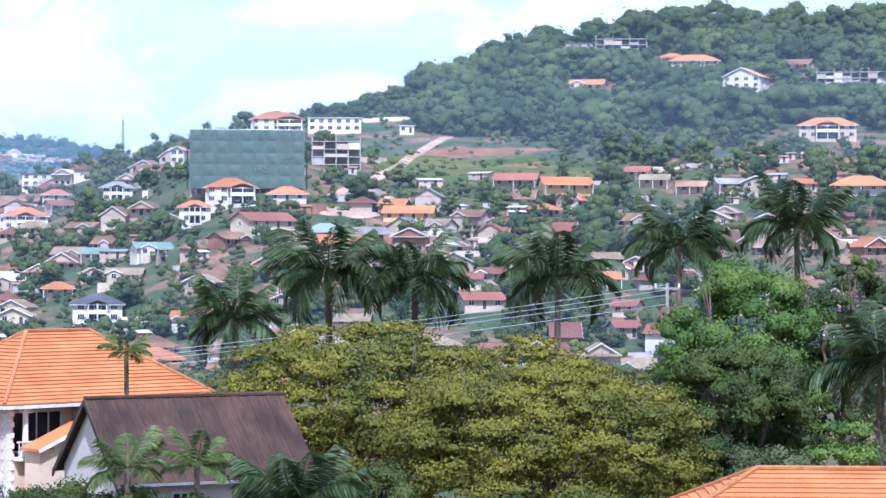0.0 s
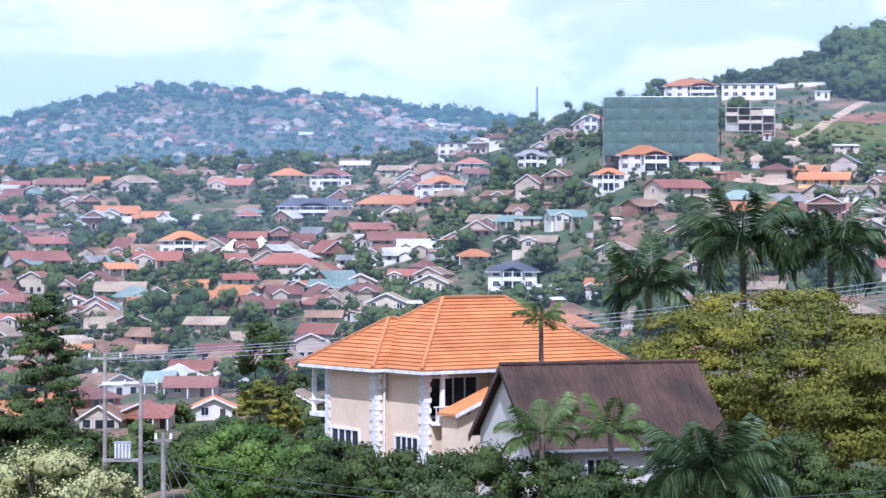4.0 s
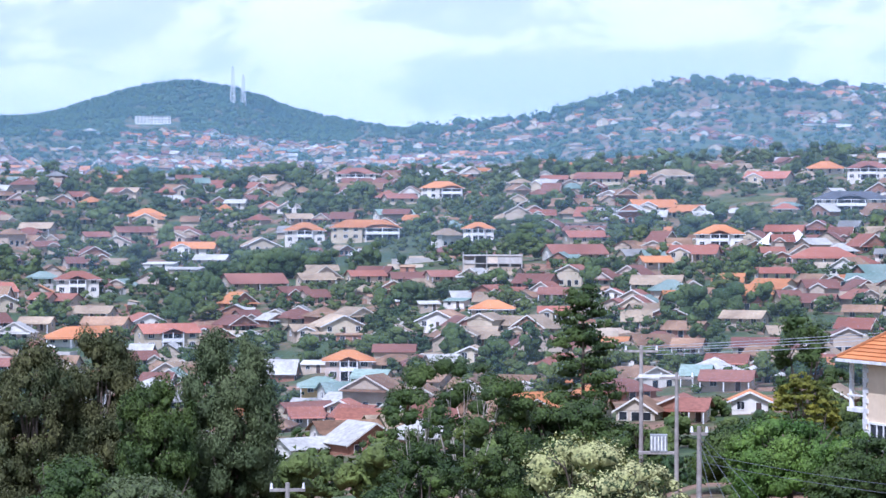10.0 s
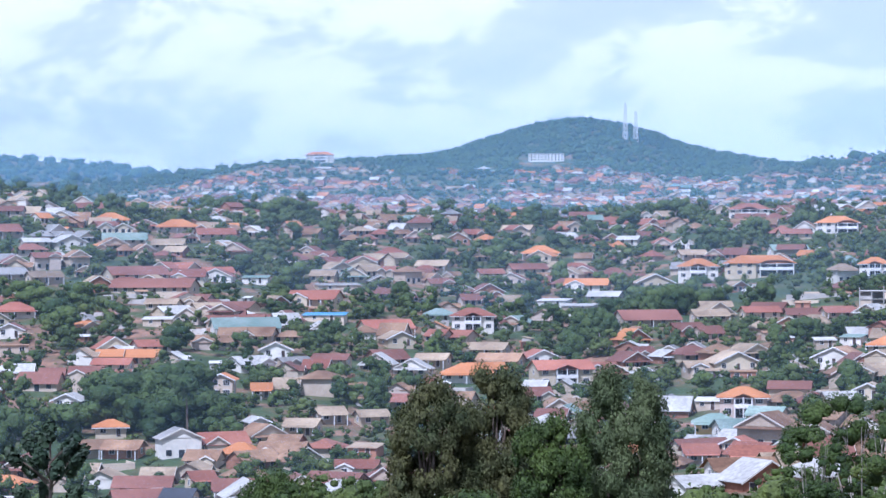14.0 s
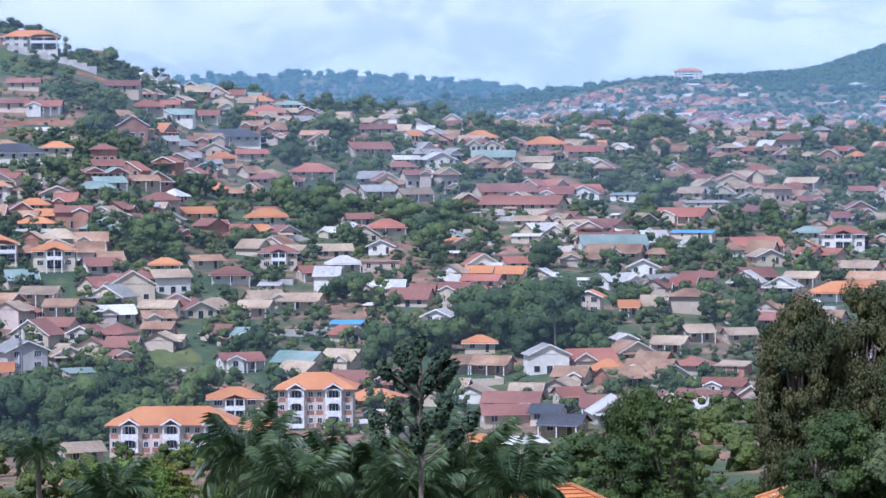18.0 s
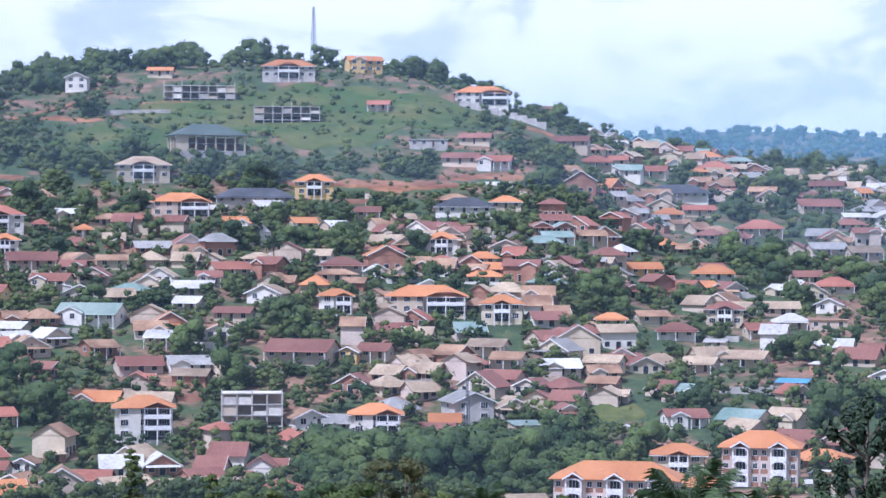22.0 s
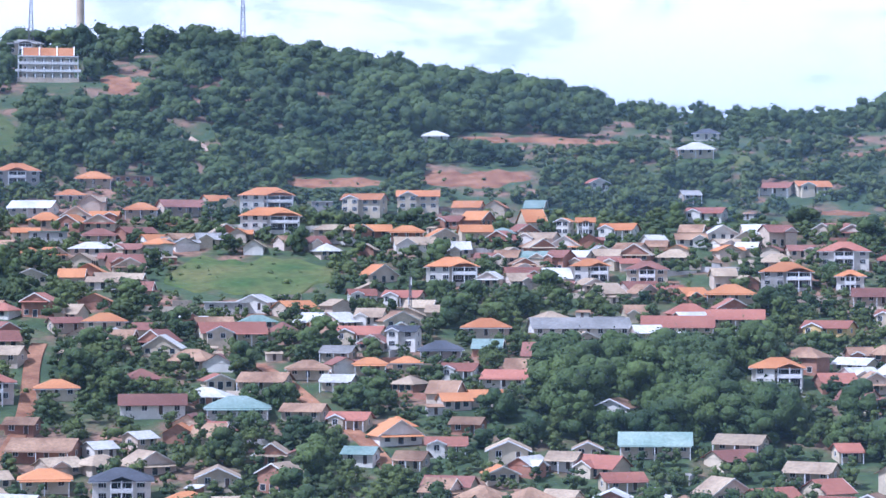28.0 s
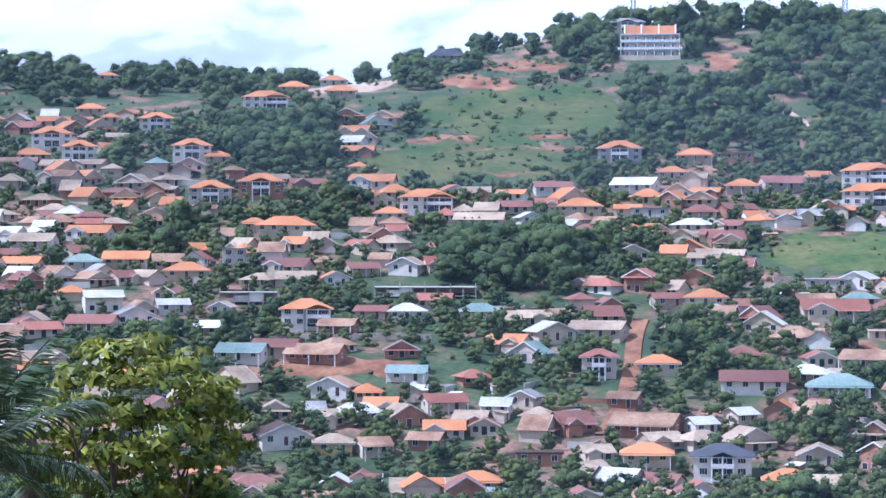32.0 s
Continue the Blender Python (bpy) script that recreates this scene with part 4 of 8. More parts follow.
house("hip", 14.09, 976, 9.0, 7.0, 0, "red", "cream", 1)
house("front", 18.11, 1066, 8.5, 9.0, -9, "white", "white", 1)
house("side", 18.36, 1136, 21.0, 12.0, -9, "maroon", "cream", 1)
house("side", 19.39, 1142, 12.0, 7.0, -9, "red", "cream", 1)
house("hip", 15.59, 858, 16.0, 12.0, 0, "orange", "white", 2)
house("side", 14.09, 888, 13.0, 8.0, -9, "red", "cream", 1)
house("hip", 13.20, 792, 20.0, 12.0, 0, "red", "white", 1)
house("cross", 16.17, 818, 15.5, 10.0, -9, "red", "cream", 1)
house("side", 17.08, 804, 9.5, 6.0, 18, "orange", "buff", 1)
house("side", 18.94, 838, 19.0, 12.0, 18, "maroon", "white", 1)
house("side", 18.68, 908, 15.0, 9.0, 18, "red", "cream", 1)
house("side", 11.28, 864, 15.0, 9.0, 18, "maroon", "cream", 1)
house("side", 10.79, 810, 15.5, 10.0, 9, "maroon", "cream", 1)
house("hip", 8.87, 728, 8.5, 6.0, 0, "orange", "cream", 1)
house("hip", 7.97, 664, 13.0, 10.0, 0, "slate", "white", 2)
house("cross", 7.34, 714, 10.0, 6.0, -9, "tan", "cream", 1)
house("cross", 6.75, 740, 11.0, 7.0, 18, "teal", "white", 1)
house("shed", 7.60, 764, 8.0, 6.0, -9, "teal", "buff", 1)
house("side", 17.01, 740, 14.5, 9.0, -9, "tan", "buff", 1)
house("front", 18.04, 724, 5.0, 6.0, -9, "red", "white", 1)
house("side", 14.35, 754, 10.5, 6.0, 18, "red", "cream", 1)
house("front", 13.54, 702, 7.5, 8.0, -18, "grey", "cream", 1)
house("cross", 12.13, 716, 13.0, 8.0, -9, "teal", "white", 1)
house("front", 11.50, 720, 8.0, 8.0, 0, "red", "cream", 1)
house("cross", 10.49, 716, 8.0, 6.0, -9, "red", "cream", 1)
house("front", 9.83, 688, 9.0, 9.0, -9, "tan", "cream", 1)
house("front", 10.82, 660, 10.5, 11.0, -9, "tan", "cream", 1)
house("side", 12.32, 646, 9.0, 6.0, -9, "rust", "buff", 1)
house("side", 19.39, 730, 8.5, 6.0, -9, "maroon", "buff", 1)
house("cross", 19.41, 680, 8.0, 6.0, 0, "red", "cream", 1)
house("cross", 15.39, 540, 8.5, 6.0, -9, "red", "white", 1)
house("side", 15.39, 502, 10.0, 6.0, -9, "maroon", "buff", 1)
house("side", 16.10, 514, 5.5, 6.0, -9, "green", "buff", 1)
house("front", 14.89, 454, 6.5, 7.0, 0, "orange", "white", 1)
house("side", 16.17, 438, 5.0, 6.0, -9, "maroon", "buff", 1)
house("side", 16.30, 580, 6.5, 6.0, -9, "rust", "buff", 1)
house("hip", 8.92, 962, 10.5, 8.0, 0, "red", "cream", 1)
house("side", 8.85, 928, 9.5, 6.0, 18, "maroon", "cream", 1)
house("front", 6.10, 898, 5.0, 6.0, -18, "orange", "white", 2)
house("side", 8.00, 772, 7.0, 6.0, -18, "teal", "buff", 1)
house("front", 5.57, 668, 8.0, 8.0, -18, "tan", "buff", 1)


# ---- houses of the quarter about bearing 19 ----
house("cross", 27.75, 970, 16.5, 10.0, -9, "orange", "white", 1)
house("hip", 28.84, 1068, 15.5, 12.0, 0, "orange", "cream", 1)
house("side", 29.16, 1020, 15.0, 9.0, 18, "maroon", "buff", 1)
house("hip", 25.20, 974, 15.5, 12.0, 0, "orange", "white", 2)
house("villa", 23.79, 974, 27.0, 12.0, 0, "orange", "cream", 2)
house("side", 25.35, 1044, 11.0, 7.0, 18, "tan", "buff", 1)
house("side", 23.14, 1032, 15.0, 9.0, 18, "green", "white", 1)
house("front", 26.24, 958, 14.0, 12.0, 9, "tan", "cream", 1)
house("villa", 22.02, 1104, 18.5, 12.0, 0, "orange", "white", 2)
house("hip", 24.02, 1210, 19.5, 12.0, 0, "maroon", "white", 2)
house("side", 23.00, 1098, 13.5, 8.0, 18, "maroon", "cream", 1)
house("hip", 21.17, 934, 11.5, 9.0, 0, "orange", "white", 2)
house("frame", 20.84, 826, 20.0, 12.0, 0, "white", "concrete", 2)
house("flat", 18.68, 952, 16.0, 10.0, 0, "tan", "concrete", 1)
house("side", 26.39, 846, 20.0, 12.0, 18, "maroon", "buff", 1)
house("side", 24.81, 868, 10.5, 7.0, 9, "tan", "cream", 1)
house("side", 24.96, 836, 11.5, 7.0, 18, "tan", "buff", 1)
house("side", 23.79, 836, 12.0, 7.0, 18, "red", "cream", 1)
house("side", 22.72, 816, 13.5, 8.0, 9, "maroon", "cream", 1)
house("side", 22.02, 810, 9.5, 6.0, 18, "maroon", "cream", 1)
house("hip", 20.84, 712, 12.0, 9.0, 0, "orange", "buff", 1)
house("shed", 21.67, 748, 6.5, 6.0, -18, "teal", "white", 1)
house("front", 21.96, 704, 12.0, 12.0, -18, "rust", "white", 1)
house("shed", 22.32, 750, 6.0, 6.0, 9, "white", "buff", 1)
house("front", 24.44, 724, 13.0, 12.0, 18, "tan", "cream", 1)
house("cross", 25.09, 722, 11.5, 7.0, 18, "tan", "buff", 1)
house("flat", 24.18, 696, 7.0, 6.0, 0, "rust", "brick", 1)
house("hip", 24.18, 616, 11.5, 9.0, 0, "orange", "pink", 2)
house("front", 21.30, 614, 6.0, 7.0, -9, "tan", "cream", 1)
house("side", 28.39, 724, 16.5, 10.0, 18, "red", "cream", 2)
house("cross", 27.49, 740, 9.0, 6.0, 18, "red", "cream", 1)
house("front", 28.90, 766, 9.0, 10.0, 18, "red", "white", 1)
house("hip", 24.83, 586, 9.5, 7.0, 0, "green", "yellow", 1)
house("side", 23.63, 594, 8.0, 6.0, -18, "green", "buff", 1)
house("side", 24.18, 564, 12.5, 8.0, 18, "teal", "white", 1)
house("side", 23.79, 486, 10.0, 6.0, -9, "red", "cream", 1)
house("front", 24.29, 526, 5.5, 6.0, -18, "red", "cream", 1)
house("side", 25.20, 512, 6.5, 6.0, 9, "red", "buff", 1)
house("side", 24.25, 448, 11.5, 7.0, 18, "rust", "white", 1)
house("shed", 24.96, 638, 6.5, 6.0, -9, "white", "buff", 1)
house("shed", 27.94, 904, 11.5, 7.0, -18, "white", "buff", 1)
house("shed", 28.52, 922, 11.5, 7.0, -18, "white", "white", 1)
house("side", 29.35, 1138, 13.5, 8.0, -18, "tan", "cream", 1)
house("side", 26.78, 1102, 9.0, 6.0, -18, "white", "white", 1)
house("side", 15.01, 640, 10.5, 7.0, -18, "tan", "buff", 1)


# ---- houses of the quarter about bearing 28 ----
house("hip", 38.78, 1074, 15.5, 12.0, 0, "orange", "white", 1)
house("hip", 37.25, 1062, 17.0, 12.0, 0, "orange", "white", 1)
house("side", 38.46, 1000, 17.0, 10.0, 0, "green", "buff", 1)
house("side", 36.38, 1044, 15.5, 9.0, 9, "red", "cream", 1)
house("side", 37.44, 1000, 12.5, 8.0, -9, "tan", "buff", 1)
house("hip", 32.32, 1040, 13.5, 10.0, 0, "red", "yellow", 1)
house("hip", 32.90, 1006, 9.0, 7.0, 0, "maroon", "pink", 1)
house("side", 38.21, 898, 21.0, 12.0, 18, "maroon", "cream", 1)
house("side", 37.77, 868, 28.5, 12.0, -18, "maroon", "buff", 1)
house("cross", 36.99, 902, 12.0, 8.0, -9, "red", "cream", 1)
house("side", 36.35, 930, 11.0, 7.0, 18, "red", "cream", 1)
house("shed", 35.44, 918, 9.5, 6.0, -9, "teal", "white", 1)
house("cross", 34.08, 876, 17.5, 11.0, -18, "red", "cream", 1)
house("shed", 33.56, 922, 16.0, 10.0, 9, "grey", "buff", 1)
house("shed", 33.85, 834, 14.0, 8.0, -9, "blue", "buff", 1)
house("side", 35.71, 788, 20.5, 12.0, 8, "teal", "white", 1)
house("shed", 37.70, 796, 9.0, 6.0, -9, "white", "buff", 1)
house("side", 32.45, 816, 16.0, 10.0, 18, "red", "cream", 1)
house("front", 32.19, 790, 9.0, 10.0, 18, "tan", "cream", 1)
house("hip", 31.21, 862, 9.5, 7.0, 0, "teal", "white", 1)
house("hip", 30.42, 834, 14.0, 10.0, 0, "red", "white", 2)
house("front", 35.00, 748, 9.0, 9.0, 0, "tan", "white", 1)
house("side", 33.70, 734, 10.5, 6.0, -18, "maroon", "cream", 1)
house("side", 38.73, 710, 10.5, 6.0, -18, "red", "buff", 1)
house("front", 36.23, 678, 6.5, 7.0, -9, "orange", "buff", 2)
house("side", 35.33, 680, 5.0, 6.0, 0, "orange", "buff", 1)
house("front", 35.46, 628, 4.5, 6.0, 18, "white", "white", 1)
house("hip", 38.80, 618, 7.5, 6.0, 0, "orange", "cream", 1)
house("side", 34.36, 622, 8.0, 6.0, -18, "tan", "cream", 1)
house("cross", 33.12, 550, 9.0, 6.0, -9, "red", "white", 1)
house("side", 32.79, 642, 7.5, 6.0, 18, "tan", "cream", 1)
house("side", 33.77, 642, 7.0, 6.0, 18, "tan", "buff", 1)
house("side", 35.79, 514, 11.5, 7.0, 0, "maroon", "white", 1)
house("side", 38.04, 540, 12.0, 8.0, -9, "maroon", "buff", 1)
house("side", 37.21, 510, 6.0, 6.0, -18, "slate", "buff", 1)
house("side", 36.76, 542, 5.0, 6.0, 18, "red", "cream", 1)
house("hip", 30.56, 730, 14.5, 11.0, 0, "orange", "white", 1)
house("side", 30.02, 1002, 10.0, 6.0, 18, "maroon", "cream", 1)
house("side", 27.34, 930, 12.0, 7.0, -18, "white", "buff", 1)
house("side", 31.33, 1018, 13.0, 8.0, -18, "tan", "buff", 1)
house("side", 37.58, 832, 10.5, 6.0, -18, "tan", "cream", 1)
house("side", 38.49, 594, 8.5, 6.0, -18, "rust", "brick", 1)
house("side", 30.03, 786, 11.5, 7.0, -18, "tan", "buff", 1)
house("side", 29.77, 760, 13.0, 8.0, -18, "rust", "cream", 1)
house("side", 31.87, 674, 10.0, 6.0, -18, "maroon", "buff", 1)
house("shed", 32.92, 586, 7.0, 6.0, -18, "tan", "brick", 1)
house("side", 34.75, 594, 7.0, 6.0, -18, "rust", "brick", 1)
house("side", 31.34, 752, 9.5, 6.0, -18, "tan", "cream", 1)


# ---- houses of the quarter about bearing 41 ----
house("villa", 49.10, 1046, 22.5, 12.0, 0, "orange", "white", 2)
house("hip", 51.72, 1096, 10.0, 8.0, 0, "orange", "cream", 1)
house("flat", 50.33, 952, 14.5, 9.0, 0, "white", "concrete", 1)
house("side", 49.24, 962, 12.0, 7.0, -9, "maroon", "cream", 1)
house("side", 49.56, 924, 13.5, 8.0, -9, "maroon", "buff", 1)
house("cross", 48.79, 918, 12.5, 8.0, -9, "red", "white", 1)
house("side", 47.03, 1006, 15.0, 9.0, -9, "maroon", "buff", 1)
house("hip", 46.45, 992, 13.0, 10.0, 0, "red", "cream", 1)
house("cross", 45.80, 1010, 15.0, 9.0, -9, "teal", "white", 1)
house("side", 45.15, 1044, 13.0, 8.0, -9, "red", "cream", 1)
house("hip", 45.08, 1152, 13.0, 10.0, 0, "teal", "white", 1)
house("hip", 43.94, 1134, 15.0, 11.0, 0, "orange", "white", 1)
house("flat", 43.25, 1182, 14.0, 8.0, 0, "tan", "brick", 1)
house("hip", 43.71, 1094, 16.0, 12.0, 0, "red", "cream", 1)
house("hip", 44.56, 1000, 24.5, 12.0, 0, "slate", "white", 1)
house("side", 42.59, 1034, 11.0, 7.0, -9, "rust", "cream", 1)
house("side", 41.15, 1080, 15.0, 9.0, -9, "maroon", "buff", 1)
house("hip", 49.50, 850, 19.5, 12.0, 0, "slate", "white", 1)
house("hip", 48.53, 860, 10.5, 8.0, 0, "orange", "buff", 1)
house("side", 51.75, 844, 8.5, 6.0, 0, "maroon", "buff", 1)
house("hip", 50.02, 790, 10.0, 8.0, 0, "orange", "white", 2)
house("hip", 51.24, 784, 8.5, 6.0, 0, "red", "cream", 1)
house("hip", 44.76, 950, 11.0, 8.0, 0, "orange", "cream", 1)
house("side", 44.08, 968, 12.0, 7.0, 9, "red", "cream", 1)
house("hip", 42.66, 946, 17.0, 12.0, 0, "red", "cream", 1)
house("side", 41.35, 1014, 17.0, 11.0, 18, "maroon", "buff", 1)
house("front", 39.77, 988, 12.0, 12.0, 18, "white", "white", 1)
house("side", 40.50, 984, 10.5, 6.0, 18, "white", "buff", 1)
house("side", 41.15, 904, 13.0, 8.0, 18, "grey", "buff", 1)
house("side", 40.30, 896, 11.5, 7.0, 18, "tan", "buff", 1)
house("side", 47.37, 816, 10.0, 6.0, 18, "teal", "white", 1)
house("side", 46.59, 840, 10.0, 6.0, 18, "rust", "cream", 1)
house("side", 45.35, 826, 11.0, 7.0, 18, "orange", "yellow", 1)
house("hip", 43.72, 832, 14.0, 10.0, 0, "orange", "white", 1)
house("side", 41.62, 842, 10.0, 6.0, 18, "maroon", "cream", 1)
house("hip", 40.96, 820, 13.0, 10.0, 0, "red", "white", 1)
house("front", 41.03, 776, 8.0, 9.0, -9, "maroon", "white", 1)
house("villa", 50.36, 710, 22.5, 12.0, 0, "orange", "cream", 2)
house("hip", 48.61, 700, 11.5, 9.0, 0, "orange", "cream", 2)
house("hip", 46.08, 724, 8.5, 6.0, 0, "orange", "buff", 1)
house("side", 45.16, 740, 9.0, 6.0, 18, "rust", "cream", 1)
house("hip", 44.57, 720, 11.0, 8.0, 0, "maroon", "white", 1)
house("hip", 43.46, 746, 11.0, 8.0, 0, "maroon", "cream", 2)
house("side", 42.67, 728, 8.5, 6.0, 18, "red", "cream", 1)
house("hip", 41.95, 742, 10.0, 8.0, 0, "white", "buff", 1)
house("flat", 41.09, 740, 11.0, 7.0, 0, "rust", "buff", 1)
house("villa", 51.53, 594, 12.0, 9.0, 0, "orange", "white", 2)
house("front", 49.40, 604, 10.0, 11.0, 18, "grey", "concrete", 2)
house("side", 49.92, 596, 7.0, 6.0, 0, "orange", "cream", 1)
house("cross", 44.39, 604, 10.0, 6.0, 18, "maroon", "white", 1)
house("shed", 43.66, 708, 6.0, 6.0, -9, "white", "buff", 1)
house("shed", 48.05, 594, 7.0, 6.0, 18, "teal", "buff", 1)
house("side", 39.20, 596, 9.5, 6.0, 18, "rust", "cream", 1)
house("hip", 44.50, 548, 11.0, 8.0, 0, "orange", "cream", 2)
house("hip", 43.93, 518, 7.0, 6.0, 0, "orange", "cream", 1)
house("side", 48.06, 494, 7.5, 6.0, 18, "tan", "buff", 1)
house("front", 39.72, 660, 7.0, 7.0, -18, "white", "white", 1)
house("shed", 41.89, 652, 8.0, 6.0, -9, "blue", "buff", 1)
house("side", 38.09, 518, 12.0, 7.0, 9, "maroon", "cream", 1)
house("side", 36.84, 488, 8.0, 6.0, -18, "slate", "buff", 1)
house("shed", 37.96, 470, 10.5, 6.0, 18, "white", "buff", 1)
house("hip", 38.87, 470, 11.5, 9.0, 0, "orange", "cream", 1)
house("side", 46.21, 662, 9.5, 6.0, -18, "tan", "buff", 1)
house("side", 43.99, 674, 8.5, 6.0, -18, "tan", "buff", 1)
house("side", 42.94, 688, 11.5, 7.0, -18, "tan", "cream", 1)
house("side", 46.22, 636, 7.5, 6.0, -18, "rust", "brick", 1)
house("side", 48.43, 652, 8.0, 6.0, -18, "rust", "buff", 1)


# ---- houses of the quarter about bearing 53 ----
house("hip", 53.58, 1060, 22.5, 12.0, 0, "orange", "concrete", 2)
house("front", 58.42, 1048, 9.0, 10.0, -9, "white", "white", 2)
house("side", 56.53, 1068, 10.5, 6.0, -9, "orange", "cream", 1)
house("frame", 55.64, 1028, 29.5, 12.0, 0, "white", "concrete", 2)
house("frame", 53.62, 994, 26.5, 12.0, 0, "rust", "concrete", 2)
house("side", 51.48, 1010, 8.5, 6.0, -9, "red", "buff", 1)
house("hip", 56.92, 900, 19.0, 12.0, 0, "tan", "cream", 2)
house("hip", 52.98, 876, 13.5, 10.0, 0, "orange", "yellow", 2)
house("villa", 56.06, 844, 19.5, 12.0, 0, "orange", "buff", 2)
house("hip", 54.36, 866, 26.5, 12.0, 0, "slate", "concrete", 1)
house("side", 53.24, 826, 8.0, 6.0, 18, "orange", "cream", 1)
house("hip", 60.20, 822, 16.0, 12.0, 0, "red", "white", 2)
house("villa", 61.51, 794, 16.0, 12.0, 0, "orange", "concrete", 2)
house("hip", 60.06, 788, 8.5, 7.0, 0, "orange", "white", 2)
house("hip", 62.79, 774, 14.5, 11.0, 0, "orange", "cream", 1)
house("hip", 59.26, 824, 5.0, 6.0, 0, "red", "cream", 1)
house("hip", 58.28, 816, 5.5, 6.0, 0, "orange", "buff", 1)
house("cross", 60.94, 932, 12.5, 8.0, 18, "orange", "cream", 1)
house("side", 61.71, 932, 11.0, 7.0, -18, "red", "white", 1)
house("side", 54.94, 756, 11.0, 7.0, 18, "red", "cream", 1)
house("cross", 55.40, 746, 7.0, 6.0, 0, "maroon", "pink", 1)
house("hip", 52.32, 766, 12.5, 9.0, 0, "maroon", "buff", 1)
house("side", 62.66, 740, 16.0, 10.0, 0, "red", "buff", 1)
house("cross", 60.54, 728, 13.5, 8.0, -18, "red", "yellow", 1)
house("cross", 58.99, 742, 11.0, 7.0, -18, "red", "cream", 1)
house("side", 59.45, 770, 14.5, 9.0, 0, "maroon", "buff", 1)
house("side", 57.63, 768, 9.0, 6.0, 0, "rust", "cream", 1)
house("cross", 58.08, 700, 17.0, 11.0, -18, "green", "white", 1)
house("front", 54.02, 726, 10.0, 11.0, -18, "tan", "white", 1)
house("villa", 52.47, 708, 9.5, 7.0, 0, "orange", "white", 2)
house("villa", 61.72, 666, 13.5, 10.0, 0, "orange", "white", 2)
house("side", 53.23, 658, 17.0, 11.0, -18, "maroon", "buff", 1)
house("side", 51.52, 660, 8.0, 6.0, -18, "maroon", "cream", 1)
house("front", 52.11, 658, 5.0, 6.0, -18, "tan", "yellow", 1)
house("side", 57.94, 662, 8.0, 6.0, 30, "rust", "brick", 1)
house("villa", 56.89, 590, 13.5, 10.0, 0, "orange", "white", 3)
house("frame", 54.40, 600, 15.0, 9.0, 0, "red", "concrete", 3)
house("front", 53.16, 598, 8.0, 9.0, 18, "rust", "white", 1)
house("side", 52.43, 596, 6.5, 6.0, 0, "grey", "buff", 1)
house("side", 55.78, 636, 9.0, 6.0, -18, "tan", "brick", 1)
house("side", 60.92, 584, 11.0, 7.0, -18, "tan", "cream", 1)
house("side", 62.53, 608, 11.5, 7.0, -18, "tan", "buff", 1)
house("side", 60.15, 602, 5.5, 6.0, 18, "red", "cream", 1)
house("side", 60.34, 556, 7.5, 6.0, -18, "red", "cream", 1)
house("front", 59.56, 562, 4.5, 6.0, -18, "rust", "white", 1)
house("side", 58.06, 546, 8.0, 6.0, -9, "red", "buff", 1)
house("side", 56.51, 670, 6.5, 6.0, -18, "white", "buff", 1)
house("side", 54.81, 702, 10.5, 6.0, -18, "maroon", "buff", 1)
house("side", 48.90, 662, 9.5, 6.0, -18, "tan", "cream", 1)
house("side", 55.86, 712, 7.0, 6.0, -18, "white", "buff", 1)


# ---- houses of the quarter about bearing 69 ----
house("hip", 69.62, 1016, 10.0, 8.0, 0, "white", "white", 1)
house("hip", 63.58, 992, 14.0, 11.0, 0, "white", "cream", 1)
house("hip", 63.34, 1034, 10.5, 8.0, 0, "slate", "white", 1)
house("hip", 79.24, 944, 16.5, 12.0, 0, "orange", "concrete", 2)
house("hip", 78.03, 920, 10.5, 8.0, 0, "orange", "buff", 1)
house("hip", 77.51, 944, 13.0, 10.0, 0, "orange", "cream", 1)
house("flat", 76.61, 948, 15.0, 9.0, 0, "tan", "brick", 1)
house("hip", 76.42, 898, 11.5, 9.0, 0, "orange", "cream", 1)
house("side", 75.51, 902, 15.5, 10.0, 18, "maroon", "buff", 1)
house("villa", 73.53, 906, 19.5, 12.0, 0, "orange", "white", 2)
house("villa", 73.45, 878, 21.0, 12.0, 0, "orange", "white", 2)
house("cross", 71.26, 900, 14.5, 9.0, -18, "orange", "cream", 2)
house("cross", 70.02, 906, 15.0, 9.0, 0, "orange", "cream", 2)
house("hip", 70.28, 866, 11.5, 8.0, 0, "orange", "brick", 1)
house("flat", 72.25, 908, 7.5, 6.0, 0, "white", "concrete", 1)
house("villa", 69.23, 800, 16.5, 12.0, 0, "orange", "white", 2)
house("hip", 77.38, 862, 11.0, 8.0, 0, "maroon", "cream", 1)
house("flat", 78.54, 862, 13.0, 8.0, 0, "teal", "concrete", 1)
house("side", 79.05, 862, 9.0, 6.0, 0, "orange", "cream", 1)
house("side", 78.86, 900, 15.5, 10.0, -18, "white", "white", 1)
house("cross", 71.33, 772, 8.0, 6.0, 9, "red", "white", 1)
house("cross", 70.34, 770, 11.5, 7.0, -18, "red", "white", 1)
house("front", 73.75, 760, 9.0, 10.0, -18, "white", "white", 1)
house("flat", 74.47, 758, 13.0, 8.0, 0, "white", "concrete", 1)
house("cross", 74.34, 718, 18.5, 12.0, 9, "red", "cream", 1)
house("hip", 77.25, 736, 12.0, 9.0, 0, "orange", "cream", 1)
house("side", 78.15, 734, 9.0, 6.0, 18, "maroon", "buff", 1)
house("hip", 68.44, 728, 13.5, 10.0, 0, "orange", "buff", 1)
house("cross", 71.33, 720, 13.0, 8.0, -18, "red", "cream", 1)
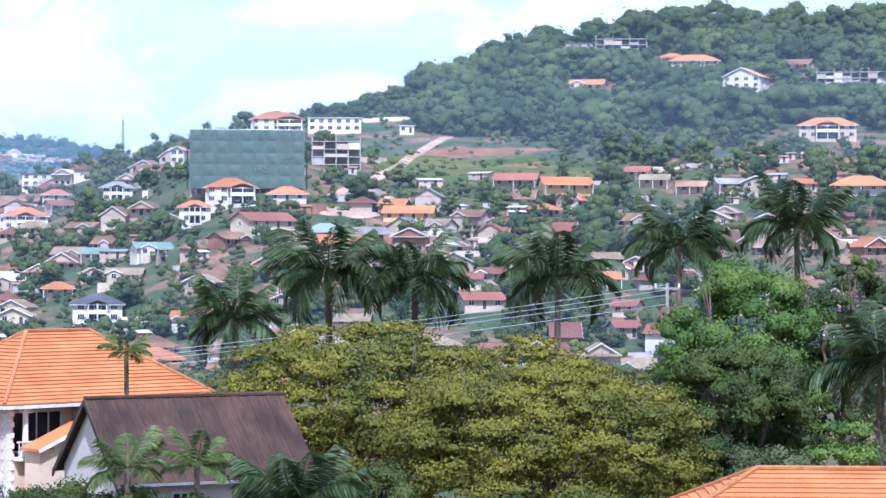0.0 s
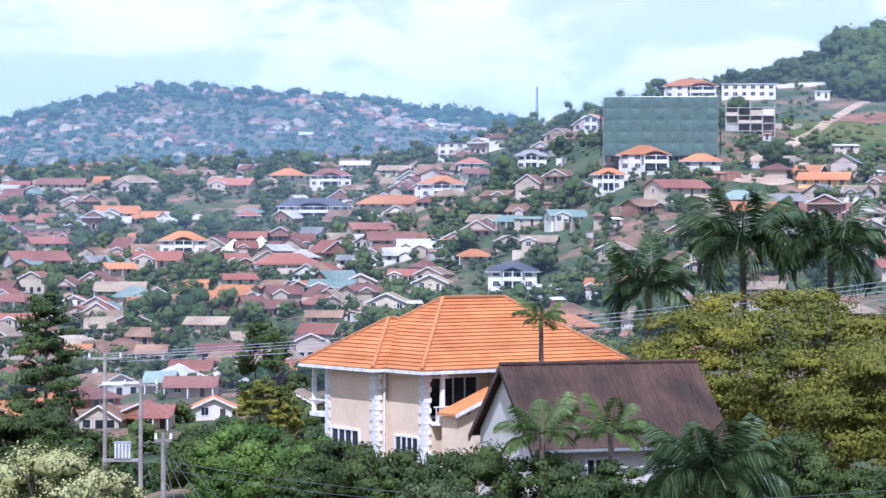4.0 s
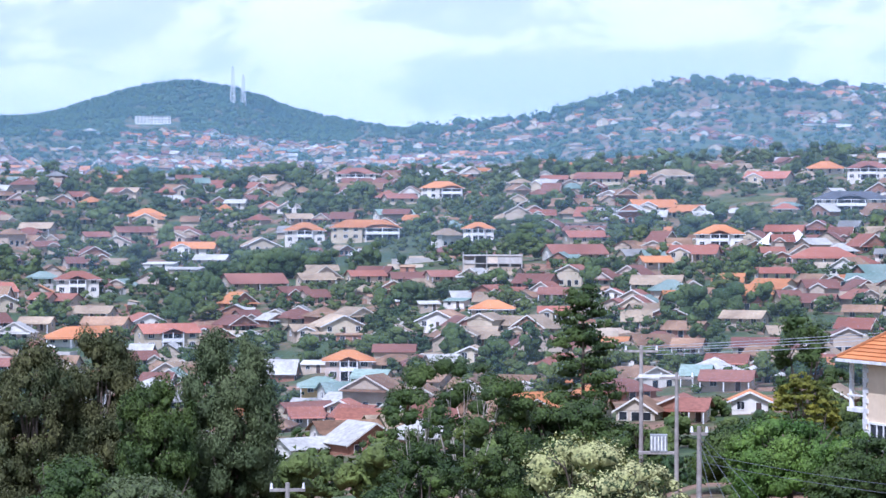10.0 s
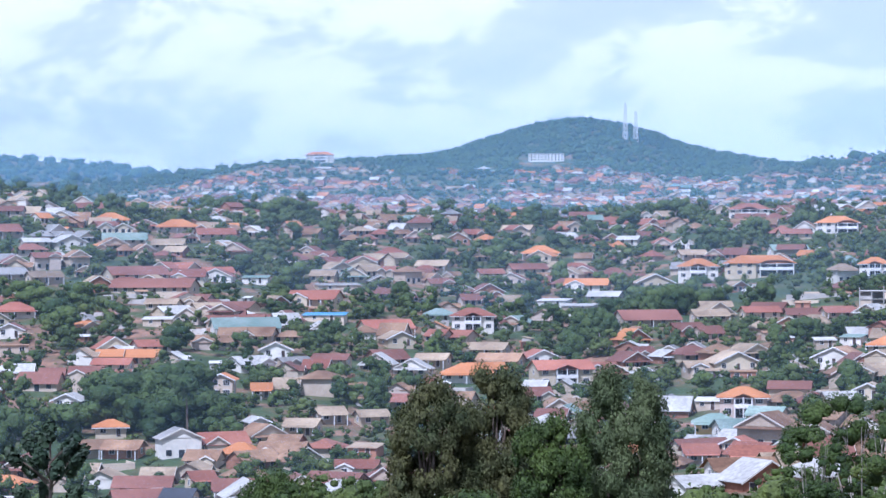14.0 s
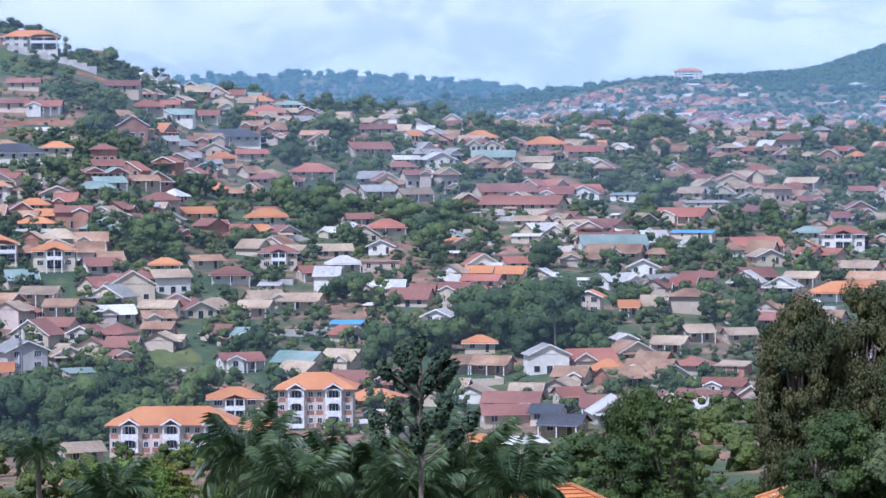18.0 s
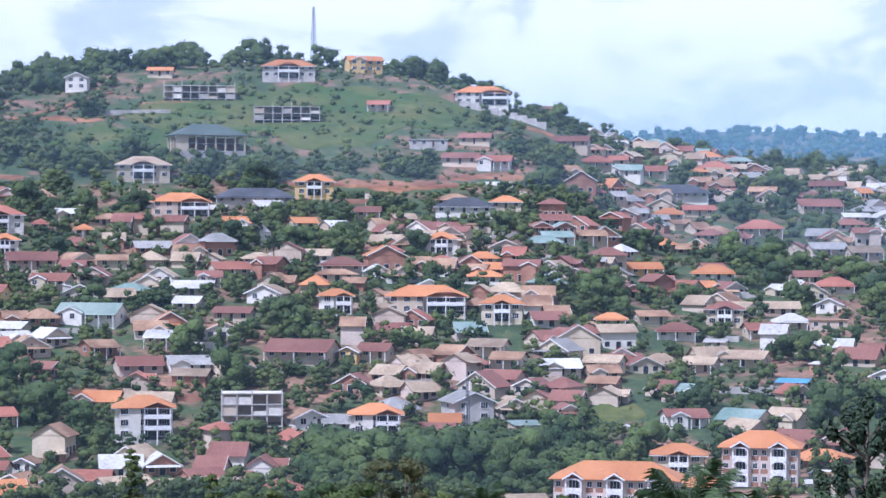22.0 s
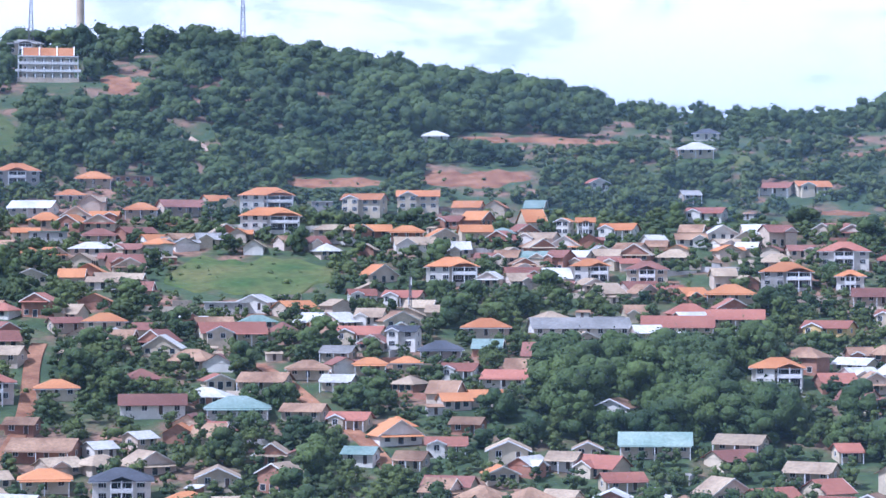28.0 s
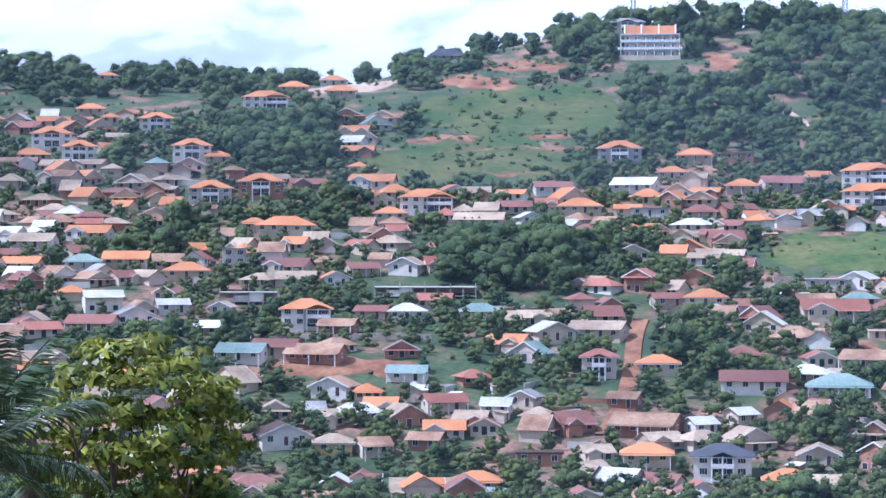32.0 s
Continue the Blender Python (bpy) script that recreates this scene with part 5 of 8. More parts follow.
house("side", 66.28, 726, 28.5, 12.0, 9, "grey", "white", 1)
house("hip", 71.13, 680, 8.5, 6.0, 0, "orange", "cream", 1)
house("hip", 70.28, 682, 7.5, 6.0, 0, "orange", "cream", 1)
house("hip", 69.49, 698, 11.5, 9.0, 0, "slate", "concrete", 1)
house("cross", 70.34, 708, 8.5, 6.0, -18, "slate", "white", 2)
house("cross", 69.03, 674, 9.5, 6.0, -18, "red", "white", 1)
house("hip", 72.57, 674, 11.0, 8.0, 0, "rust", "cream", 1)
house("side", 67.92, 666, 12.5, 8.0, -18, "red", "white", 1)
house("side", 64.00, 728, 20.5, 12.0, 0, "red", "cream", 1)
house("villa", 66.02, 802, 12.0, 9.0, 0, "orange", "white", 2)
house("hip", 64.71, 798, 13.0, 10.0, 0, "maroon", "cream", 2)
house("front", 66.61, 868, 4.5, 6.0, -18, "orange", "white", 2)
house("side", 66.13, 868, 6.0, 6.0, 0, "orange", "white", 2)
house("cross", 65.36, 868, 12.5, 8.0, -18, "orange", "white", 1)
house("cross", 63.34, 894, 13.5, 8.0, -18, "red", "white", 1)
house("side", 63.73, 918, 6.5, 6.0, 18, "grey", "buff", 1)
house("front", 65.89, 938, 7.0, 8.0, 18, "red", "white", 1)
house("hip", 74.20, 638, 15.5, 11.0, 0, "teal", "white", 1)
house("side", 76.15, 640, 16.5, 10.0, 0, "maroon", "white", 1)
house("hip", 78.34, 656, 10.5, 8.0, 0, "orange", "cream", 1)
house("side", 72.64, 636, 10.5, 7.0, -18, "rust", "buff", 1)
house("cross", 71.59, 628, 10.0, 6.0, -18, "red", "cream", 1)
house("side", 71.33, 598, 7.5, 6.0, -18, "teal", "white", 1)
house("side", 64.52, 606, 17.0, 11.0, 0, "green", "buff", 1)
house("hip", 78.60, 578, 11.0, 8.0, 0, "orange", "cream", 1)
house("hip", 76.86, 568, 13.0, 10.0, 0, "slate", "white", 2)
house("front", 74.66, 578, 9.0, 9.0, 0, "tan", "cream", 1)
house("cross", 69.36, 606, 9.5, 6.0, 0, "red", "white", 1)
house("front", 67.92, 600, 9.5, 10.0, 0, "tan", "cream", 1)
house("front", 66.08, 602, 6.0, 6.0, 0, "tan", "cream", 1)
house("side", 65.30, 576, 9.5, 6.0, 18, "red", "cream", 1)
house("front", 65.43, 638, 9.0, 9.0, -18, "rust", "white", 1)
house("side", 66.61, 592, 7.0, 6.0, -18, "tan", "white", 1)
house("side", 70.15, 594, 7.0, 6.0, -18, "rust", "buff", 1)
house("side", 79.11, 626, 7.5, 6.0, -18, "rust", "brick", 1)
house("side", 78.60, 602, 15.5, 10.0, -18, "rust", "brick", 1)
house("side", 71.85, 662, 8.0, 6.0, -18, "white", "buff", 1)
house("side", 73.55, 662, 12.5, 8.0, -18, "rust", "buff", 1)
house("side", 71.85, 694, 8.5, 6.0, -18, "grey", "buff", 1)
house("side", 68.84, 624, 7.5, 6.0, -18, "rust", "brick", 1)


# ---- houses of the quarter about bearing 83 ----
house("villa", 87.45, 1034, 18.5, 12.0, 0, "orange", "white", 2)
house("hip", 86.80, 1088, 13.0, 10.0, 0, "orange", "cream", 1)
house("hip", 85.88, 1134, 12.0, 9.0, 0, "orange", "cream", 1)
house("hip", 85.71, 1062, 12.5, 10.0, 0, "orange", "cream", 1)
house("hip", 89.96, 992, 13.5, 10.0, 0, "orange", "white", 2)
house("hip", 91.47, 1022, 11.0, 8.0, 0, "orange", "cream", 1)
house("hip", 91.02, 1008, 6.5, 6.0, 0, "orange", "cream", 1)
house("hip", 91.09, 1124, 9.0, 7.0, 0, "orange", "cream", 1)
house("hip", 92.35, 966, 15.5, 12.0, 0, "orange", "white", 2)
house("hip", 91.73, 946, 13.0, 10.0, 0, "orange", "white", 2)
house("hip", 89.15, 948, 14.5, 11.0, 0, "orange", "white", 2)
house("hip", 88.56, 944, 9.5, 7.0, 0, "orange", "cream", 1)
house("hip", 88.73, 884, 15.0, 11.0, 0, "orange", "concrete", 2)
house("hip", 87.56, 892, 16.0, 12.0, 0, "orange", "brick", 2)
house("cross", 84.96, 904, 16.0, 10.0, -9, "orange", "white", 1)
house("villa", 83.72, 870, 18.5, 12.0, 0, "orange", "white", 2)
house("hip", 84.57, 858, 10.5, 8.0, 0, "orange", "cream", 1)
house("villa", 86.99, 838, 19.5, 12.0, 0, "orange", "cream", 1)
house("hip", 87.71, 842, 8.0, 6.0, 0, "orange", "cream", 1)
house("side", 82.47, 848, 16.5, 10.0, -9, "tan", "cream", 1)
house("front", 81.35, 852, 7.5, 8.0, 18, "white", "white", 1)
house("side", 80.79, 896, 13.5, 8.0, 9, "maroon", "white", 1)
house("hip", 80.16, 866, 15.0, 11.0, 0, "orange", "cream", 1)
house("cross", 91.47, 830, 14.0, 9.0, -18, "orange", "white", 1)
house("hip", 91.64, 786, 11.0, 8.0, 0, "green", "white", 1)
house("side", 90.63, 790, 14.0, 9.0, -9, "orange", "cream", 1)
house("hip", 89.27, 772, 13.5, 10.0, 0, "orange", "cream", 1)
house("flat", 88.17, 788, 7.5, 6.0, 0, "grey", "concrete", 2)
house("cross", 86.93, 778, 14.0, 9.0, -18, "maroon", "cream", 1)
house("front", 85.85, 758, 8.0, 8.0, 9, "orange", "white", 1)
house("side", 85.22, 776, 9.5, 6.0, 18, "maroon", "cream", 1)
house("front", 84.15, 778, 9.5, 10.0, -18, "tan", "white", 1)
house("frame", 83.75, 748, 31.0, 12.0, 0, "maroon", "concrete", 1)
house("villa", 86.51, 706, 14.0, 11.0, 0, "orange", "white", 2)
house("frame", 87.84, 738, 17.5, 11.0, 0, "tan", "concrete", 1)
house("side", 91.41, 702, 13.0, 8.0, -18, "maroon", "buff", 1)
house("front", 90.50, 710, 11.5, 12.0, 9, "grey", "white", 1)
house("side", 89.60, 724, 9.0, 6.0, 9, "white", "white", 1)
house("front", 88.43, 722, 6.0, 6.0, -18, "tan", "white", 1)
house("hip", 84.17, 716, 10.5, 8.0, 0, "white", "white", 1)
house("front", 80.83, 690, 11.0, 11.0, 20, "white", "buff", 1)
house("side", 87.19, 672, 12.0, 8.0, -18, "maroon", "buff", 1)
house("side", 87.97, 668, 12.5, 8.0, -18, "teal", "white", 1)
house("side", 84.15, 648, 10.0, 6.0, -9, "teal", "white", 1)
house("hip", 79.71, 652, 9.0, 7.0, 0, "red", "pink", 2)
house("front", 85.85, 636, 9.5, 10.0, -18, "rust", "white", 1)
house("front", 87.06, 594, 11.5, 12.0, 9, "brown", "white", 1)
house("hip", 85.88, 586, 9.0, 7.0, 0, "tan", "yellow", 1)
house("side", 83.32, 622, 10.0, 6.0, 18, "red", "buff", 1)
house("side", 82.07, 618, 7.0, 6.0, -9, "white", "white", 1)
house("side", 83.71, 588, 7.5, 6.0, -18, "rust", "brick", 1)
house("hip", 82.53, 554, 9.5, 7.0, 0, "orange", "cream", 1)
house("side", 83.78, 544, 14.0, 9.0, 0, "tan", "buff", 1)
house("flat", 81.09, 578, 10.5, 6.0, 0, "brown", "brick", 1)
house("side", 84.96, 584, 7.0, 6.0, 18, "rust", "buff", 1)
house("front", 81.42, 626, 6.5, 7.0, -18, "grey", "buff", 1)
house("side", 84.96, 716, 9.0, 6.0, -18, "maroon", "buff", 1)
house("side", 86.27, 666, 14.5, 9.0, -18, "rust", "brick", 1)
house("side", 85.75, 698, 10.0, 6.0, -18, "rust", "brick", 1)
house("side", 77.37, 602, 6.0, 6.0, 30, "white", "white", 1)
house("side", 76.46, 612, 6.0, 6.0, 40, "white", "buff", 1)
house("side", 79.71, 694, 15.0, 9.0, -18, "tan", "buff", 1)
house("side", 92.75, 816, 14.0, 9.0, -18, "tan", "white", 1)
house("side", 93.01, 782, 11.5, 7.0, -18, "orange", "cream", 1)


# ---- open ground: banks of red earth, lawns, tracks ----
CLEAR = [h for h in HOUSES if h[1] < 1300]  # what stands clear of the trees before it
OPEN = []  # bearing, distance, width, depth: no trees here


def patch(name, label, b, r, width, depth, mat, slant=0.0, raised=0.45, bare=True):
    """A ragged piece of open ground lying on the slope. slant: metres that it climbs away per metre to the right."""
    OPEN.append((b, r, width * 0.9, depth * 0.8))
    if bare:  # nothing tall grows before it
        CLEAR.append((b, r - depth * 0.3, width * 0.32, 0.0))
    rs = random.Random(int(b * 100 + r))
    nx, ny = max(8, int(width / 2.2)), max(4, int(depth / 2.5))
    verts, faces = [], []
    phase = [rs.uniform(0, 6) for _ in range(4)]
    for i in range(nx + 1):
        u = i / nx * 2 - 1
        edge = (1 - abs(u) ** 3) * (0.8 + 0.14 * math.sin(7 * u + phase[0]) + 0.1 * math.sin(17 * u + phase[1]))
        shift = 0.12 * math.sin(5 * u + phase[2])
        for j in range(ny + 1):
            v = (j / ny * 2 - 1) * edge + shift
            x, q = u * width / 2, r + v * depth / 2 + slant * u * width / 2
            bb = b - math.degrees(x / q)
            lift = raised if 0 < i < nx and 0 < j < ny else -0.6
            verts.append((-math.sin(radians(bb)) * q, math.cos(radians(bb)) * q, float(ground_z(bb, q)) + lift + 0.15 * math.sin(i * 1.7 + j * 2.3)))
    faces = [(i * (ny + 1) + j, (i + 1) * (ny + 1) + j, (i + 1) * (ny + 1) + j + 1, i * (ny + 1) + j + 1) for i in range(nx) for j in range(ny)]
    tagged(new(name, mesh_of(name, verts, faces, mat, smooth=True)), label, "ground", kind="structure")


def track(label, b0, r0, b1, r1, width, mat):
    """A track between two places, laid on the slope."""
    verts, n = [], 40
    a, c = spot(b0, r0), spot(b1, r1)
    side = Vector((c.y - a.y, a.x - c.x, 0)).normalized() * width / 2
    for i in range(n + 1):
        f = i / n
        m = a.lerp(c, f) + side * (0.8 * math.sin(f * 5))
        for q, down in ((m - side * 1.15, -0.6), (m - side, 0.5), (m + side, 0.5), (m + side * 1.15, -0.6)):
            rr, bb = math.hypot(q.x, q.y), math.degrees(math.atan2(-q.x, q.y))
            verts.append((q.x, q.y, float(ground_z(bb, rr)) + down))
        OPEN.append((b0 + (b1 - b0) * f, r0 + (r1 - r0) * f, width * 2.2, max(8.0, abs(r1 - r0) / n * 1.5)))
    faces = [(4 * i + k, 4 * i + k + 1, 4 * i + k + 5, 4 * i + k + 4) for i in range(n) for k in range(3)]
    tagged(new("track", mesh_of("track", verts, faces, mat)), label, "road", kind="structure")


OPEN.append((78.54, 1084, 34, 44))
OPEN.append((28.70, 2580, 60, 110))
OPEN.append((33.95, 2640, 50, 70))
HOUSES.append((78.54, 1106, 13, 14))
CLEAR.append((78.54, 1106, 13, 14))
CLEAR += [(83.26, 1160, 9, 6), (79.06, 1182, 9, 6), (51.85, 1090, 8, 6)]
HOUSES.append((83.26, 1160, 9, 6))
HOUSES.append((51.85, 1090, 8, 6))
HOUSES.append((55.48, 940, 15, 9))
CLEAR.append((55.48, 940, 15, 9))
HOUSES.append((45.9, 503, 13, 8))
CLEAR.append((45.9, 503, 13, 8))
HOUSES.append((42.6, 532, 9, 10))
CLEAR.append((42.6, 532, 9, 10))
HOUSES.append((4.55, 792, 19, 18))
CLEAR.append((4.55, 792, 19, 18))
OPEN.append((53.4, 995, 150, 130))
OPEN.append((50.2, 960, 60, 60))
BANK = "bare bank of eroded red earth on the hillside"
patch("earth_bank", BANK, 68.7, 955, 46, 34, EARTH)
patch("earth_bank", BANK, 66.9, 1022, 78, 18, EARTH)
patch("earth_bank", BANK, 72.0, 948, 44, 18, EARTH)
patch("earth_bank", BANK, 76.8, 1088, 18, 34, EARTH, 0.5)
patch("earth_bank", BANK, 51.0, 892, 48, 22, EARTH)
patch("earth_bank", BANK, 49.0, 905, 40, 14, EARTH)
patch("earth_bank", BANK, -0.9, 905, 52, 30, EARTH, 0.4)
patch("earth_bank", BANK, -2.0, 872, 24, 22, EARTH)
patch("earth_bank", BANK, 47.5, 1010, 34, 10, EARTH)
patch("earth_bank", BANK, 82.6, 1072, 40, 34, EARTH, -0.6)
patch("earth_bank", BANK, 81.5, 965, 50, 12, EARTH)
patch("earth_bank", BANK, 83.3, 978, 34, 10, EARTH)
patch("earth_bank", BANK, 60.2, 900, 22, 12, EARTH)
patch("earth_bank", BANK, 83.1, 982, 26, 12, EARTH)
patch("earth_bank", BANK, 81.0, 982, 22, 10, EARTH)
patch("earth_bank", BANK, 81.8, 924, 24, 10, EARTH)
patch("earth_bank", BANK, 77.0, 1104, 16, 26, EARTH)
patch("earth_bank", BANK, 52.6, 893, 40, 16, EARTH)
patch("earth_bank", BANK, 58.6, 990, 30, 10, EARTH)
patch("earth_bank", BANK, 56.4, 1020, 24, 9, EARTH)
patch("lawn", "open grass slope below the hilltop house", 82.7, 945, 84, 84, GRASS, bare=False)
patch("earth_bank", BANK, 81.5, 1098, 44, 40, EARTH, -0.5)
patch("bare_yard", "bare brown earth yard among houses", 85.6, 660, 44, 26, EARTH)
patch("bare_yard", "trodden pale earth yard on the hill", 2.2, 768, 22, 22, MURRAM)
patch("lawn", "bright open grass field between the houses", 73.85, 808, 60, 74, GRASS)
patch("lawn", "open grass slope below the hilltop house", 81.6, 1020, 96, 100, GRASS, bare=False)
patch("lawn", "open grass slope above the houses", -1.0, 862, 86, 84, GRASS, bare=False)
OPEN.append((2.3, 930, 56, 110))
patch("lawn", "open grass clearing among trees", 45.9, 612, 16, 20, GRASS)
patch("bare_yard", "pale quarried terraces beside hilltop houses", 85.4, 1105, 46, 50, MURRAM)
patch("lawn", "rough grass slope below the hilltop houses", 53.2, 1005, 150, 110, GRASS, bare=False)
patch("lawn", "rough grass slope below the hilltop houses", 57.4, 955, 64, 60, GRASS, bare=False)
patch("lawn", "open grass slope by the hilltop", 63.0, 985, 40, 30, GRASS, bare=False)
patch("lawn", "dry open field on the low ridge", 15.0, 1040, 40, 26, GRASS)
track("pale murram track climbing the grassy slope", 2.6, 792, -0.2, 940, 4.0, MURRAM)
track("pale murram track climbing the hillside", 76.2, 1050, 74.9, 1000, 3.0, MURRAM)
track("red earth lane between the houses", 79.6, 600, 78.6, 715, 4.5, EARTH)
track("red earth lane between the houses", 70.6, 590, 73.6, 690, 4.0, EARTH)
track("red earth lane climbing to the hilltop", 60.2, 985, 57.6, 1040, 3.5, EARTH)

# big stands of dark trees between the houses: bearing, distance, width, depth
STANDS = [(64.2, 655, 64, 80), (81.8, 785, 36, 70), (87.2, 965, 40, 70), (38.2, 640, 40, 60), (26.5, 900, 44, 60), (72.5, 640, 36, 50), (50.0, 560, 60, 40)]


# ---- the rest of the town: small houses, too many to tell apart ----
def crowd(name, label, count, b0, b1, r0, r1, seed, gap=1.0, low=6.5, high=12.0, keep=True, tiled=False):
    """Small houses in knots of one to four, set close beside and behind one another."""
    rs = np.random.default_rng(seed)
    s, made = Shape(), 0
    own = []
    for _ in range(count * 8):
        if made >= count:
            break
        b1st, r1st = rs.uniform(b0, b1), math.sqrt(rs.uniform(r0 * r0, r1 * r1))
        knot, family = int(rs.integers(1, 5)), int(rs.choice([0, 0, 0, 0, 1, 4, 5] if tiled else [0, 1, 2, 2, 2, 2, 3, 3, 3, 3, 4, 4, 4, 5, 6] if keep else [0, 0, 1, 1, 2, 2, 3, 4, 5]))
        lie = rs.choice([-30, -12, 5, 15, 35, 80])
        step = 0.0
        for j in range(knot):
            w, d, h = rs.uniform(low, high), rs.uniform(6, 8.5), 2.5 * (2 if rs.random() < 0.08 else 1)
            r = r1st + rs.uniform(-4, 4) + (9 if j == 3 else 0)
            b = b1st - math.degrees((step if j < 3 else w * 0.5) / r)
            step += w * rs.uniform(0.95, 1.15)
            if keep and any(abs(radians(b - pb)) * r < pw / 2 + 3 and pr - pd / 2 - 12 < r < pr + pd / 2 for pb, pr, pw, pd in OPEN + STANDS):
                continue
            if keep and grove(b, r) > rs.uniform(-0.2, 1.6):
                continue
            if not keep and grove(b * 0.7, r * 0.45) > rs.uniform(-1.0, 0.4):
                continue
            if keep and any(abs(radians(b - hb)) * r < hw + w / 2 * 0.8 and abs(r - hr) < 7 + hh * gap for hb, hr, hw, hh in HOUSES[:MARKED]):
                continue
            if any(abs(radians(b - hb)) * r < (hw + w) / 2 * 0.8 and abs(r - hr) < 8 * gap for hb, hr, hw in own[-900:]):
                continue
            own.append((b, r, w))
            p = spot(b, r) - Vector((0, 0, 0.5))
            a = radians(b + lie + rs.uniform(-6, 6) + (90 if rs.random() < 0.12 else 0))
            roof = 5 + (family if rs.random() < 0.65 else int(rs.choice([0, 1, 2, 3, 3, 4, 4, 5, 7])))
            slot = int(rs.choice([0, 1, 1, 2, 2, 2, 3, 3, 4] if keep else [0, 1, 1, 2, 2, 3, 4]))
            body = walls(-w / 2, -d / 2, w / 2, d / 2, h, -3, slot=slot)
            kind, pitch = rs.random(), rs.uniform(0.42, 0.64)
            if kind < 0.16:
                hip_roof(-w / 2, -d / 2, w / 2, d / 2, h, pitch, 0.9, shape=body, slot=roof)
            elif kind < 0.62:
                walls(-w / 2, -d / 2, w / 2, d / 2, h - 0.01, h - 0.3, "x", pitch, body, slot)
                gable_roof(-w / 2, -d / 2, w / 2, d / 2, h + 0.1, pitch, 0.8, "x", shape=body, slot=roof)
                if kind > 0.34:  # a gable of its own over the porch
                    g0, g1 = (-w * 0.46, -w * 0.02) if kind < 0.5 else (w * 0.04, w * 0.46)
                    walls(g0, -d / 2 - 1.5, g1, -d / 2 - 0.01, h, -3, "y", pitch, body, slot)
                    gable_roof(g0, -d / 2 - 1.5, g1, -d / 2 + 2.0, h + 0.14, pitch, 0.5, "y", shape=body, slot=roof)
                    if keep:
                        barge(g0, g1, -d / 2 - 1.86, h + 0.14, pitch, 0.5, body)
            else:
                walls(-w / 2, -d / 2, w / 2, d / 2, h - 0.01, h - 0.3, "y", pitch, body, slot)
                gable_roof(-w / 2, -d / 2, w / 2, d / 2, h + 0.1, pitch, 0.7, "y", shape=body, slot=roof)
                if keep:
                    barge(-w / 2, w / 2, -d / 2 - 0.5, h + 0.1, pitch, 0.7, body)
            if keep and rs.random() < 0.5:
                body.slab([(-w / 2, -d / 2 - 1.8, h - 0.5), (w / 2, -d / 2 - 1.8, h - 0.5), (w / 2, -d / 2 - 0.2, h - 0.1), (-w / 2, -d / 2 - 0.2, h - 0.1)], [(0, 1, 2, 3)], 0.08, roof)
            for x in (-0.32, 0.0, 0.3) if keep else ():
                body.box(w * x - 0.7, -d / 2 - 0.06, 0.75 if x else 0.05, w * x + 0.7, -d / 2 - 0.01, 2.15, slot=13)
                body.box(w * x - 0.82, -d / 2 - 0.04, 0.65 if x else 0.0, w * x + 0.82, -d / 2 - 0.005, 2.25, slot=0)
            c, sn = math.cos(a), math.sin(a)
            k = len(s.v)
            s.v += [(p.x + x * c - y * sn, p.y + x * sn + y * c, p.z + z) for x, y, z in body.v]
            s.f += [tuple(i + k for i in f) for f in body.f]
            s.s += body.s
            if keep:
                HOUSES.append((b, r, w / 2, 4.0))
            made += 1
    me = s.mesh(name, [WALL["white"], WALL["cream"], WALL["buff"], WALL["brick"], WALL["pink"], ROOF["orange"], ROOF["red"], ROOF["maroon"], ROOF["rust"], ROOF["tan"], ROOF["white"], ROOF["grey"], ROOF["teal"], GLASS])
    tagged(new(name, me), label, "houses", kind="stuff")


MARKED = len(HOUSES)
TOWN = "close-set small houses with rusty, red and tan sheet roofs"
crowd("small_houses", TOWN, 85, -10, 8, 480, 790, 21)
crowd("small_houses", TOWN, 740, 7, 37, 420, 1290, 22, 0.6)
crowd("small_houses", TOWN, 240, 36, 48, 540, 1180, 23, 0.6)
crowd("small_houses", TOWN, 520, 47, 95, 520, 870, 24, 0.6)
crowd("villas", "hillside villas with orange tiled roofs and pale walls", 56, 83.5, 95, 860, 1010, 25, low=9, high=14, tiled=True)
crowd("villas", "hillside villas with orange tiled roofs and pale walls", 30, 66, 83, 850, 905, 26, low=9, high=14, tiled=True)


